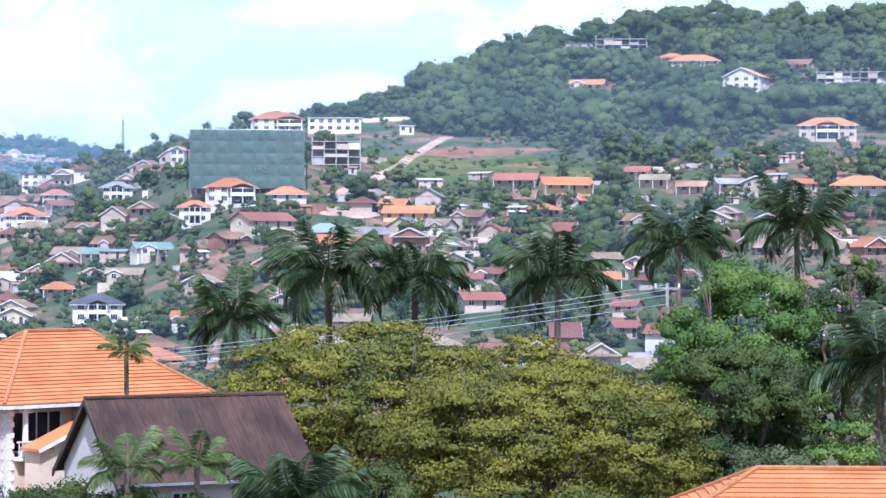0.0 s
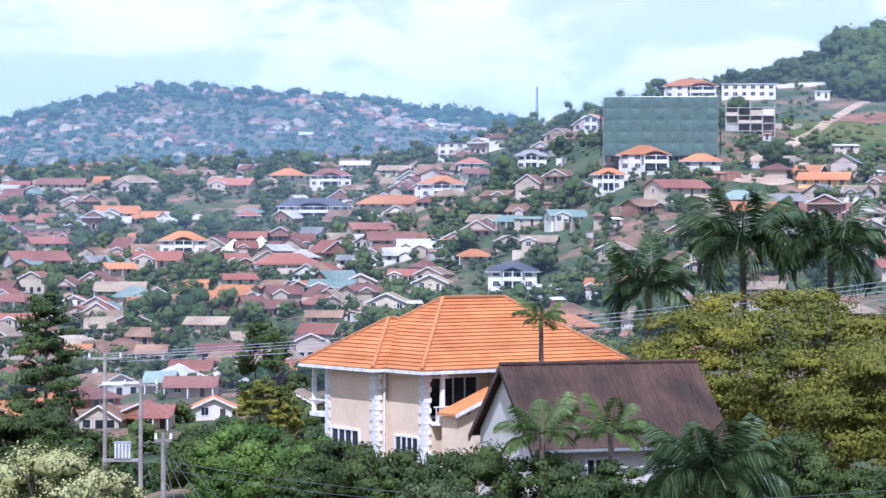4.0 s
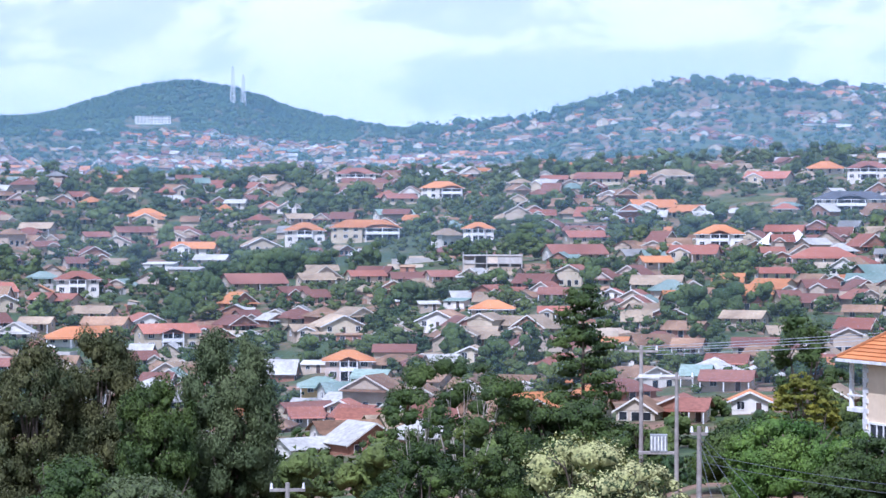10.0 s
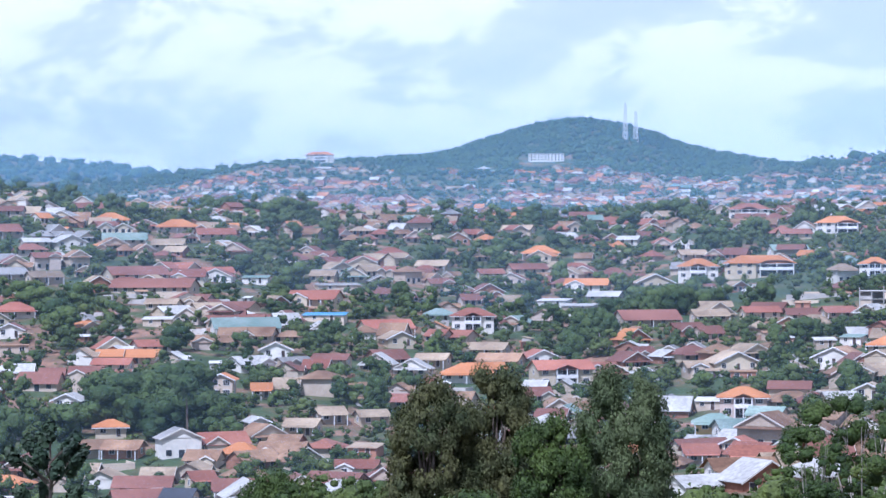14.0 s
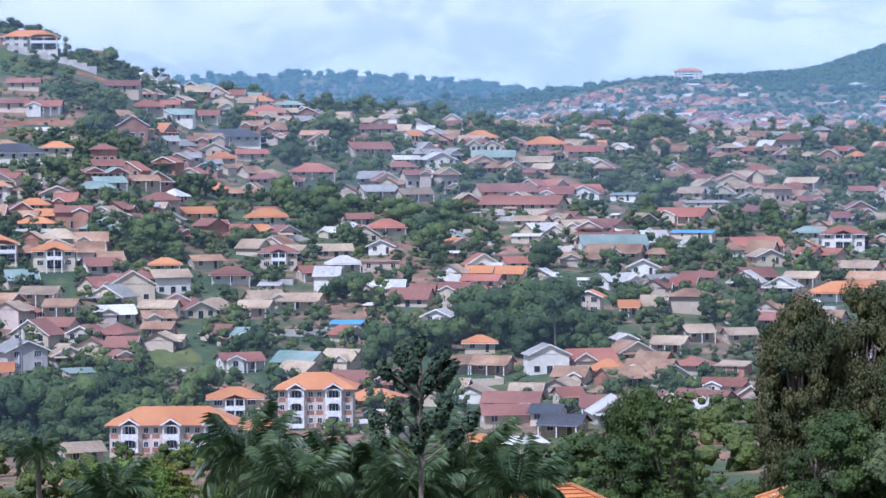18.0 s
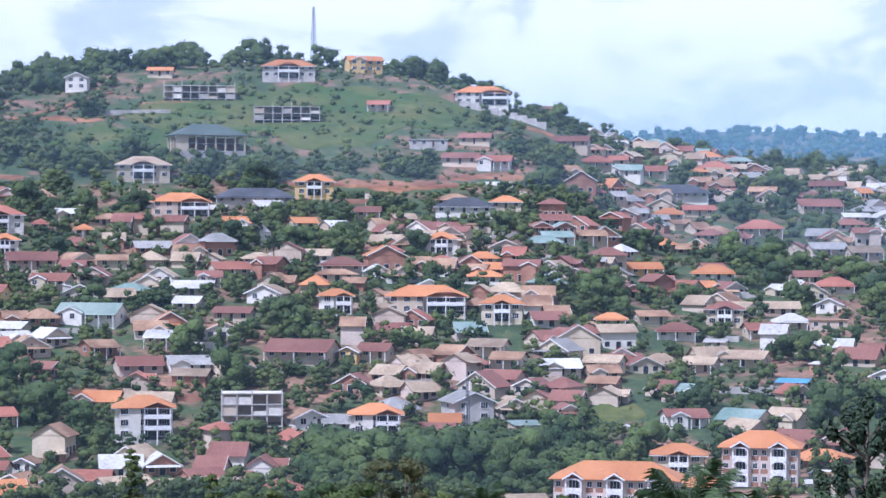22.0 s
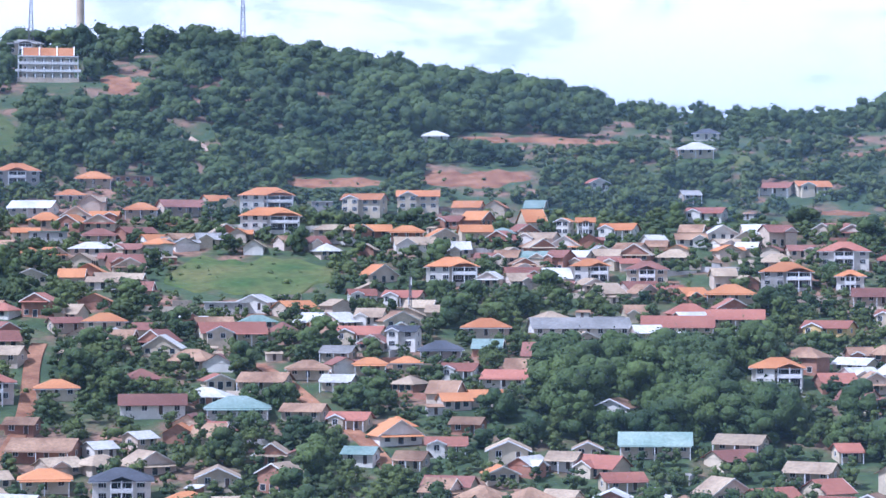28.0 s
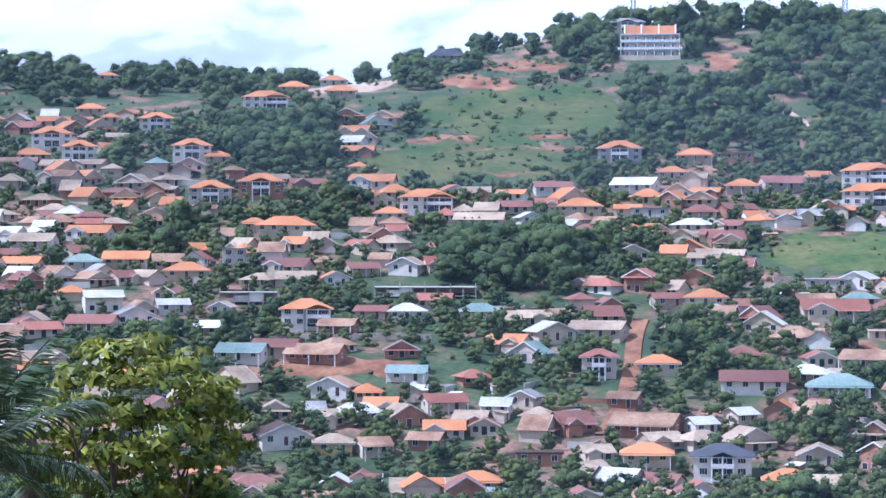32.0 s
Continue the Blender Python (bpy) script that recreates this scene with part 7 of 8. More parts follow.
palm_tree(3.5, 110, 6.6, 3.0, "palm", 32)
palm_tree(44.30, 108, 6.8, 2.4, "palm", 30)
palm_tree(43.2, 104, 5.6, 2.2, "palm", 30)
palm_tree(41.82, 112, 5.8, 2.3, "palm", 30)
palm_tree(40.6, 106, 5.4, 2.2, "palm", 30)
palm_tree(39.13, 112, 6.2, 2.3, "palm", 30)
palm_tree(38.0, 108, 5.2, 2.3, "palm", 28)
palm_tree(47.40, 110, 5.0, 1.9, "palm")
palm_tree(48.96, 120, 6.7, 1.2, "palm")
palm_tree(37.03, 600, 14.5, 3.0, "palm")
palm_tree(38.3, 640, 11.0, 2.8, "palm", 20)
palm_tree(53.9, 760, 10.0, 2.8, "palm", 20)
palm_tree(94.0, 42, 11.2, 2.1, "palm", 24, stiff=True)
broad_tree(90.3, 62, 12.9, 5.6, "lime")
broad_tree(4.4, 116, 4.6, 4.6, "deep")
broad_tree(5.2, 117, 4.4, 4.2, "deep")
broad_tree(6.0, 117, 4.5, 4.2, "deep")
broad_tree(6.7, 118, 4.6, 4.0, "deep")
broad_tree(3.2, 116, 5.6, 5.0, "deep")
broad_tree(2.2, 118, 5.6, 5.0, "deep")
broad_tree(-4.6, 121, 5.0, 5.4, "deep")
broad_tree(-3.1, 121, 5.0, 5.4, "deep")
broad_tree(-1.6, 121, 5.0, 5.4, "deep")
broad_tree(-0.2, 121, 5.0, 5.4, "deep")
broad_tree(1.1, 121, 5.0, 5.4, "deep")

young_pine(40.2, 96, 11.5, 3.7)


def undergrowth():
    """Bushes and low garden trees that close the foot of the view."""
    b, r, rs = scatter(700, -13, 98, 92, 270, 61)
    size = rs.uniform(1.2, 3.8, 700) * np.where(b > 52, 0.8, 1.0)
    z = (ground_z(b, r) - EYE + size) / r
    ok = z < np.tan(np.radians(np.where(b < 32, -5.6, -6.6)))
    for hb, hr, hw in ((8.6, 155, 11), (7.2, 130, 9), (-8.5, 113, 9)):
        ok &= ~((np.abs(np.radians(b - hb)) * hr < hw) & (np.abs(r - hr) < 11))
    dense = [crown(TREE_SEEDS, 10, 60, 1.5, 0.8, 0.0, 0.05, lobe=0.46) for _ in range(4)]
    plant("garden_bushes", "thick garden bushes and hedges near the viewer", b[ok], r[ok], size[ok], dense, LEAF["deep"])


undergrowth()


# ---- the orange-roofed house in the near gardens ----
def tiled_slope(parent, a, b, top_b, top_a, rows, mat):
    """One slope of a roof in courses of tiles, each lapping over the one below."""
    a, b, top_a, top_b = Vector(a), Vector(b), Vector(top_a), Vector(top_b)
    n = (b - a).cross(top_a - a).normalized()
    if n.z < 0:
        n = -n
    for k in range(rows):
        f, g = k / rows, min(1.0, (k + 1.12) / rows)
        p, q = a.lerp(top_a, f), b.lerp(top_b, f)
        u, v = a.lerp(top_a, g), b.lerp(top_b, g)
        lip, low = n * 0.085, n * 0.015
        verts = [p + lip, q + lip, v + low, u + low, p - low, q - low, v - low, u - low]
        part("tile_course", mesh_of("tile_course", verts, BOX_FACES, mat), parent)


def hip_tiles(top, x0, y0, x1, y1, z, pitch, rows, mat, caps=True):
    w, d = x1 - x0, y1 - y0
    m = min(w, d) / 2
    h = m * pitch
    if w >= d:
        ra, rb = (x0 + m, (y0 + y1) / 2, z + h), (x1 - m, (y0 + y1) / 2, z + h)
        slopes = [((x0, y0, z), (x1, y0, z), rb, ra), ((x1, y0, z), (x1, y1, z), rb, rb), ((x1, y1, z), (x0, y1, z), ra, rb), ((x0, y1, z), (x0, y0, z), ra, ra)]
    else:
        ra, rb = ((x0 + x1) / 2, y0 + m, z + h), ((x0 + x1) / 2, y1 - m, z + h)
        slopes = [((x0, y0, z), (x1, y0, z), ra, ra), ((x1, y0, z), (x1, y1, z), rb, ra), ((x1, y1, z), (x0, y1, z), rb, rb), ((x0, y1, z), (x0, y0, z), ra, rb)]
    for a, b, tb, ta in slopes:
        tiled_slope(top, a, b, tb, ta, rows, mat)
    part("roof_deck", hip_roof(x0, y0, x1, y1, z - 0.06, pitch, 0.0, 0.12).mesh("roof_deck", TRIM), top)
    cap = 0.13
    near_first = [((x0, y0, z), ra), ((x1, y0, z), rb if w >= d else ra), ((x1, y1, z), rb), ((x0, y1, z), ra if w >= d else rb), (ra, rb)]
    for p, q in near_first if caps else []:
        if (Vector(p) - Vector(q)).length > 0.3:
            part("ridge_cap", Shape().tube(Vector(p) + Vector((0, 0, 0.08)), Vector(q) + Vector((0, 0, 0.08)), cap, cap, 7).mesh("ridge_cap", ROOF["orange"]), top)


CLAY = material("near_clay_tile", (0.46, 0.165, 0.052), (0.56, 0.23, 0.08), 0.7, 0.5, 7.0, 0.12, bump=0.3, streak=(3, 3, 1))
GUTTER = material("white_gutter", (0.70, 0.70, 0.70), (0.78, 0.78, 0.78), 0.5, 0.5, 3.0, 0.03)
BEIGE = material("beige_render", (0.66, 0.52, 0.36), (0.72, 0.58, 0.42), 0.85, 0.5, 3.0, 0.03, worn=0.12)


def quoins(top, x, y, z0, z1, nx, ny):
    """A corner of alternating white blocks."""
    k, z = 0, z0
    long = Shape().box(-0.28, -0.28, 0, 0.28, 0.28, 0.30).mesh("quoin", TRIM)
    short = Shape().box(-0.18, -0.18, 0, 0.18, 0.18, 0.30).mesh("quoin", TRIM)
    while z < z1:
        part("quoin", long if k % 2 else short, top, Matrix.Translation((x + nx * (0.2 if k % 2 else 0.11), y + ny * (0.2 if k % 2 else 0.11), z)))
        z += 0.32
        k += 1


def near_window(top, x, y, z, w, h, side):
    turn = {"front": 0, "left": -90, "right": 90}[side]
    win = part("window", Shape().box(-w / 2, -0.03, 0, w / 2, 0.06, h).mesh("pane", GLASS), top, Matrix.Translation((x, y, z)) @ Matrix.Rotation(radians(turn), 4, "Z"))
    f = Shape().box(-w / 2 - 0.14, -0.14, -0.14, w / 2 + 0.14, 0.02, 0).box(-w / 2 - 0.14, -0.1, h, w / 2 + 0.14, 0.02, h + 0.14).box(-w / 2 - 0.14, -0.1, 0, -w / 2, 0.02, h).box(w / 2, -0.1, 0, w / 2 + 0.14, 0.02, h)
    part("window_frame", f.mesh("window_frame", TRIM), win)
    bar = Shape().box(-0.045, -0.09, 0, 0.045, 0.0, h).mesh("mullion", TRIM)
    for k in range(1, 4):
        part("mullion", bar, win, Matrix.Translation((-w / 2 + w * k / 4, 0, 0)))


def near_house():
    top = tagged(new("villa"), "two-storey beige house with orange tiled hip roof and white quoins", "house")
    c = spot(10.01, 149)
    top.matrix_basis = Matrix.Translation((c.x, c.y, 54.95)) @ Matrix.Rotation(radians(10.01 + 36), 4, "Z")
    h, up = 6.25, 3.15
    part("wall", Shape().box(0, 0, -2.5, 15.3, 10.4, up).box(0, 2.0, up, 15.3, 10.4, h).box(6.4, 0, up, 15.3, 2.0, h).box(0, 0, up, 0.45, 2.0, h).mesh("wall", BEIGE), top)
    part("wing", Shape().box(-0.9, 3.9, -2.5, -0.01, 9.3, h).mesh("wing", BEIGE), top)
    hip_tiles(top, -1.6, 3.2, 7.0, 11.3, h, 0.70, 13, CLAY)
    hip_tiles(top, -0.7, -0.7, 16.0, 11.1, h + 0.03, 0.695, 20, CLAY)
    part("soffit", Shape().box(-0.65, -0.65, h - 0.14, 15.95, 11.05, h - 0.07).box(-1.55, 3.25, h - 0.15, 6.9, 11.25, h - 0.08).mesh("soffit", TRIM), top)
    for x0, y0, x1, y1 in ((-0.7, -0.86, 16.0, -0.7), (-0.86, -0.86, -0.7, 3.04), (-1.6, 3.04, -0.72, 3.2), (-1.76, 3.04, -1.6, 11.3)):
        part("gutter", Shape().box(x0, y0, h - 0.2, x1, y1, h - 0.02).mesh("gutter", GUTTER), top)
    quoins(top, -0.9, 3.9, -0.5, h - 0.3, 1, 1)
    quoins(top, 0.0, 0.0, -0.5, h - 0.3, 1, 1)
    quoins(top, -0.9, 9.3, 0.0, h - 0.3, 1, -1)
    part("downpipe", Shape().tube((-0.3, 3.78, -2), (-0.3, 3.78, h - 0.2), 0.07, 0.07, 8).mesh("downpipe", GUTTER), top)
    near_window(top, 0.0, 1.75, 0.75, 2.3, 1.35, "left")
    near_window(top, -0.9, 7.1, 0.75, 2.9, 1.5, "left")
    near_window(top, 3.6, 2.0, up + 0.15, 3.6, 2.3, "front")
    near_window(top, 8.6, 0.0, up + 0.8, 1.8, 1.3, "front")
    near_window(top, 11.6, 0.0, up + 0.8, 1.8, 1.3, "front")
    near_window(top, 8.6, 0.0, 0.9, 1.8, 1.3, "front")
    part("balcony", Shape().box(0.46, -0.5, up - 0.22, 6.39, 1.99, up).mesh("balcony", TRIM), top)
    rail = Shape().box(0.46, -0.42, up + 0.85, 6.39, -0.34, up + 0.93)
    for k in range(24):
        rail.box(0.6 + k * 0.25, -0.40, up, 0.64 + k * 0.25, -0.36, up + 0.85)
    part("balcony_rail", rail.mesh("balcony_rail", TRIM), top)
    for x in (1.2, 5.9):
        part("column", Shape().box(x - 0.3, -0.5, up, x + 0.3, 0.1, up + 0.35).tube((x, -0.2, up + 0.35), (x, -0.2, h - 0.5), 0.19, 0.16, 12).box(x - 0.28, -0.48, h - 0.5, x + 0.28, 0.08, h - 0.16).mesh("column", TRIM), top)
    part("corner_balcony", Shape().box(-1.0, 9.31, up - 0.25, -0.01, 11.1, up + 0.02).box(-1.0, 9.31, up + 0.75, -0.9, 11.1, up + 0.85).mesh("corner_balcony", TRIM), top)
    part("column", Shape().tube((-0.8, 10.85, up), (-0.8, 10.85, h - 0.1), 0.17, 0.15, 12).mesh("column", TRIM), top)
    porch = part("porch", Shape().box(0.9, -2.1, -2.5, 4.2, -0.56, 3.66).box(1.9, -2.1, 3.66, 4.2, -0.56, 4.0).mesh("porch", BEIGE), top)
    slab = Shape().slab([(0.55, -2.4, 3.75), (4.3, -2.4, 5.15), (4.3, -0.56, 5.15), (0.55, -0.56, 3.75)], [(0, 1, 2, 3)], 0.16)
    part("porch_roof", slab.mesh("porch_roof", CLAY), porch)
    part("verge", Shape().add([(0.55, -2.48, 3.5), (4.3, -2.48, 4.9), (4.3, -2.41, 4.9), (0.55, -2.41, 3.5), (0.55, -2.48, 3.72), (4.3, -2.48, 5.12), (4.3, -2.41, 5.12), (0.55, -2.41, 3.72)], BOX_FACES).mesh("verge", TRIM), porch)


near_house()


def sheet_roof_house():
    top = tagged(new("cottage"), "low white house with dark brown corrugated gable roof", "house")
    c = spot(8.24, 128)
    top.matrix_basis = Matrix.Translation((c.x, c.y, 62.79 - 7.1)) @ Matrix.Rotation(radians(8.24 + 20), 4, "Z")
    s = walls(0.35, -4.1, 10.6, 4.1, 3.4, -3)
    s.add([(0.35, -4.1, 3.4), (0.35, 4.1, 3.4), (0.35, 0, 6.85)], [(0, 2, 1)])
    part("wall", s.mesh("wall", WALL["white"]), top)
    for side in (-1, 1):
        for k in range(21):  # corrugated sheets
            x0, x1 = k * 0.53, k * 0.53 + 0.55
            z = 0.03 if k % 2 else 0.0
            v = [(x0, side * 4.75, 3.05 + z), (x1, side * 4.75, 3.05 + z), (x1, 0.0, 7.05 + z), (x0, 0.0, 7.05 + z)]
            sh = Shape().slab(v if side < 0 else v[::-1], [(0, 1, 2, 3)], 0.05)
            part("roof_sheet", sh.mesh("roof_sheet", ROOF["brown"]), top)
    part("ridge_cap", Shape().tube((-0.05, 0, 7.1), (11.2, 0, 7.1), 0.12, 0.12, 7).mesh("ridge_cap", ROOF["brown"]), top)
    for side in (-1, 1):
        part("barge_board", mesh_of("barge_board", [(-0.1, side * 4.8, 2.7), (-0.02, side * 4.8, 2.7), (-0.02, 0, 6.75), (-0.1, 0, 6.75), (-0.1, side * 4.8, 3.05), (-0.02, side * 4.8, 3.05), (-0.02, 0, 7.08), (-0.1, 0, 7.08)], BOX_FACES, DARK), top)
    part("gutter", Shape().box(0, -4.95, 2.9, 11.1, -4.8, 3.03).mesh("gutter", STEEL), top)
    near_window(top, 4.0, -4.1, 1.2, 1.6, 1.2, "front")
    near_window(top, 9.0, -4.1, 1.2, 1.6, 1.2, "front")


sheet_roof_house()


def tiled_cottage(b, r, ridge, w, d, turn, label, rows=13):
    """A low house of which mostly the tiled roof shows. ridge: height of its ridge."""
    top = tagged(new("cottage"), label, "house")
    c = spot(b, r)
    pitch = 0.5
    rise = min(w, d) / 2 * pitch
    eave = ridge - rise - c.z
    top.matrix_basis = Matrix.Translation(c) @ Matrix.Rotation(radians(b + turn), 4, "Z")
    part("wall", Shape().box(-w / 2 + 0.7, -d / 2 + 0.7, -2, w / 2 - 0.7, d / 2 - 0.7, eave - 0.01).mesh("wall", WALL["cream"]), top)
    hip_tiles(top, -w / 2, -d / 2, w / 2, d / 2, eave, pitch, rows, CLAY)
    near_window(top, -w / 4, -d / 2 + 0.7, max(0.6, eave - 2.0), 1.6, 1.2, "front")
    near_window(top, w / 4, -d / 2 + 0.7, max(0.6, eave - 2.0), 1.6, 1.2, "front")
    return top


ROOF_LABEL = "low house with orange tiled hip roof among garden trees"
big = tiled_cottage(-9.4, 114, 60.45, 18.0, 9.5, 8, ROOF_LABEL)
tiled_cottage(36.9, 126, 54.0, 7.0, 6.0, 20, ROOF_LABEL, 9)
tiled_cottage(31.7, 131, 53.3, 5.0, 5.0, 10, ROOF_LABEL, 8)
tiled_cottage(23.75, 139, 53.6, 5.0, 5.0, -15, ROOF_LABEL, 8)
tank = tagged(new("water_tank"), "black plastic water tank on a stand", "tank")
tank.matrix_basis = Matrix.Translation(spot(24.35, 133))
part("tank_body", Shape().tube((0, 0, 3.0), (0, 0, 4.5), 0.55, 0.55, 14).tube((0, 0, 4.5), (0, 0, 4.7), 0.5, 0.2, 14).mesh("tank_body", DARK), tank)
part("stand", Shape().box(-0.5, -0.5, -1, -0.35, -0.35, 3).box(0.35, -0.5, -1, 0.5, -0.35, 3).box(-0.5, 0.35, -1, -0.35, 0.5, 3).box(0.35, 0.35, -1, 0.5, 0.5, 3).box(-0.6, -0.6, 2.85, 0.6, 0.6, 2.99).mesh("stand", STEEL), tank)


# ---- power line ----
POLE = material("weathered_pole", (0.24, 0.21, 0.19), (0.36, 0.33, 0.30), 0.9, 0.5, 4.0, 0.1)
DARK_WIRE = material("dark_cable", (0.07, 0.08, 0.09), (0.14, 0.15, 0.16), 0.6, 0.5, 4.0, 0.1)
WIRE = material("grey_cable", (0.30, 0.32, 0.34), (0.42, 0.44, 0.46), 0.5, 0.5, 4.0, 0.1)


def pole(b, r, z, label, arm=1.1):
    top = tagged(new("utility_pole"), label, "pole", "poles of the power line")
    base = spot(b, r)
    h = z - base.z
    top.matrix_basis = Matrix.Translation(base) @ Matrix.Rotation(radians(b), 4, "Z")
    part("shaft", Shape().tube((0, 0, -1), (0, 0, h), 0.16, 0.11, 10).mesh("shaft", POLE), top)
    part("crossarm", Shape().box(-arm, -0.07, h - 0.45, arm, 0.07, h - 0.3).mesh("crossarm", POLE), top)
    knob = Shape().tube((0, 0, 0), (0, 0, 0.28), 0.08, 0.05, 8).mesh("insulator", TRIM)
    for x in (-arm * 0.9, 0.0, arm * 0.9):
        part("insulator", knob, top, Matrix.Translation((x, 0, h - 0.3)))
    return top, base, h


pole_a, base_a, h_a = pole(17.39, 160, 61.77, "grey timber pole with crossarm and white insulators")
pole_b, base_b, h_b = pole(16.57, 158, 60.17, "grey timber pole with crossarm and white insulators")
pole(16.05, 120, 59.93, "slim grey pole with service cables", 0.4)
pole(25.6, 125, 56.6, "short grey pole with stacked crossarms", 0.9)
pole(-5.2, 172, 68.4, "grey timber pole half hidden by trees", 0.9)
stage = tagged(new("transformer"), "grey transformer on a platform between two poles", "transformer")
mid = base_a.lerp(base_b, 0.5)
stage.matrix_basis = Matrix.Translation((mid.x, mid.y, 55.0)) @ Matrix.Rotation(radians(17), 4, "Z")
part("tank", Shape().box(-0.55, -0.4, 0, 0.55, 0.4, 1.1).mesh("tank", STEEL), stage)
for k in range(5):
    part("cooling_fin", Shape().box(-0.5 + k * 0.22, -0.55, 0.1, -0.42 + k * 0.22, -0.41, 1.0).mesh("cooling_fin", TRIM), stage)
part("platform", Shape().box(-1.3, -0.45, -0.14, 1.3, 0.45, -0.01).mesh("platform", POLE), stage)
part("upper_beam", Shape().box(-1.3, -0.08, 4.75, 1.3, 0.08, 4.95).mesh("upper_beam", TRIM), stage)


def wire(a, c, sag, label="thin grey overhead power cable", mat=WIRE, g=0.02):
    n = 24
    verts, faces = [], []
    for i in range(n + 1):
        f = i / n
        p = Vector(a).lerp(Vector(c), f) - Vector((0, 0, sag * 4 * f * (1 - f)))
        side = Vector((c[1] - a[1], a[0] - c[0], 0)).normalized() * g
        verts += [p + side, p + Vector((0, 0, g)), p - side, p - Vector((0, 0, g))]
    faces = [(4 * i + k, 4 * i + (k + 1) % 4, 4 * i + 4 + (k + 1) % 4, 4 * i + 4 + k) for i in range(n) for k in range(4)]
    tagged(new("power_cable", mesh_of("power_cable", verts, faces, mat)), label, "cable", "cables of the power line")


def at(b, r, z):
    return Vector((-math.sin(radians(b)) * r, math.cos(radians(b)) * r, z))


for k, dz in enumerate((0.0, -0.35, -0.7, -1.3)):
    wire(at(17.35 - 0.1 * k, 160, 61.7 + dz * 0.4), at(-5.2, 172 - k, 68.3 + dz), 0.8)
for k in range(4):
    wire(at(16.05, 120, 59.6 - 0.25 * k), at(12.2 + 0.9 * k, 100, 54.6 - 0.4 * k), 0.2, "thin dark service cable", DARK_WIRE, 0.013)
for k in range(2):
    wire(at(16.05, 120, 58.6 - 0.4 * k), at(-1.5, 104, 59.2 - 0.4 * k), 1.2, "thin dark service cable", DARK_WIRE, 0.013)


# ---- landmarks of the hills ----
def netted_block():
    """A five-storey building site wrapped in green netting."""
    top = tagged(new("building_site"), "five-storey building under construction wrapped in green netting", "building")
    c = spot(4.55, 792)
    top.matrix_basis = Matrix.Translation(c) @ Matrix.Rotation(radians(4.55), 4, "Z")
    w, d, fh = 36.0, 14.0, 3.7
    for k in range(6):
        part("floor_slab", Shape().box(-w / 2, -d / 2, k * fh - 0.3, w / 2, d / 2, k * fh).mesh("floor_slab", WALL["concrete"]), top)
    post = Shape().box(-0.25, -0.25, -3, 0.25, 0.25, 5 * fh).mesh("column", WALL["concrete"])
    for i in range(8):
        for y in (-d / 2 + 0.4, d / 2 - 0.4):
            part("column", post, top, Matrix.Translation((-w / 2 + 0.4 + (w - 0.8) * i / 7, y, 0)))
    part("core_wall", Shape().box(-w / 2 + 2, -1, -2, w / 2 - 2, 1, 5 * fh - 0.4).mesh("core_wall", WALL["brick"]), top)
    net = bpy.data.materials.new("green_scaffold_net")
    net.use_nodes = True
    n, l = net.node_tree.nodes, net.node_tree.links
    weave, clear, mix, grain, ramp = n["Principled BSDF"], n.new("ShaderNodeBsdfTransparent"), n.new("ShaderNodeMixShader"), n.new("ShaderNodeTexNoise"), n.new("ShaderNodeMapRange")
    weave.inputs["Base Color"].default_value, weave.inputs["Roughness"].default_value = (0.10, 0.16, 0.135, 1), 0.9
    grain.inputs["Scale"].default_value, grain.inputs["Detail"].default_value = 0.35, 5.0
    ramp.inputs["From Min"].default_value, ramp.inputs["From Max"].default_value = 0.3, 0.7
    ramp.inputs["To Min"].default_value, ramp.inputs["To Max"].default_value = 0.62, 0.93
    l.new(n.new("ShaderNodeNewGeometry").outputs["Position"], grain.inputs["Vector"])
    l.new(grain.outputs["Fac"], ramp.inputs["Value"])
    l.new(ramp.outputs["Result"], mix.inputs["Fac"])
    l.new(clear.outputs["BSDF"], mix.inputs[1])
    l.new(weave.outputs["BSDF"], mix.inputs[2])
    l.new(mix.outputs["Shader"], n["Material Output"].inputs["Surface"])
    for i in range(9):
        for k in range(5):
            x0, x1 = -w / 2 + w * i / 9, -w / 2 + w * (i + 1) / 9
            g = Shape()
            m = 6
            vs, fs = [], []
            for a in range(m + 1):
                for e in range(m + 1):
                    bulge = 0.25 * math.sin(math.pi * a / m) * math.sin(math.pi * e / m) * (1 + 0.5 * math.sin(i * 3 + k * 5))
                    vs.append((x0 + (x1 - x0) * a / m, -d / 2 - 1.3 - bulge, k * fh + fh * e / m))
            fs = [(a * (m + 1) + e, (a + 1) * (m + 1) + e, (a + 1) * (m + 1) + e + 1, a * (m + 1) + e + 1) for a in range(m) for e in range(m)]
            part("net_panel", g.slab([(x, y, z) for x, y, z in vs], fs, 0.03).mesh("net_panel", net), top)
    for k in range(4):
        for s in (-1, 1):
            part("net_panel", Shape().box(s * (w / 2 + 1.0), -d / 2 - 1.3, k * fh, s * (w / 2 + 1.03), d / 2, k * fh + fh).mesh("net_panel", net), top)
    pipe = Shape().tube((0, 0, -2), (0, 0, 5 * fh + 1.0), 0.08, 0.08, 6).mesh("scaffold_tube", STEEL)
    for i in range(19):
        part("scaffold_tube", pipe, top, Matrix.Translation((-w / 2 + w * i / 18, -d / 2 - 1.1, 0)))
    for k in range(1, 6):
        part("scaffold_ledger", Shape().tube((-w / 2, -d / 2 - 1.1, k * fh), (w / 2, -d / 2 - 1.1, k * fh), 0.08, 0.08, 6).mesh("scaffold_ledger", STEEL), top)


netted_block()


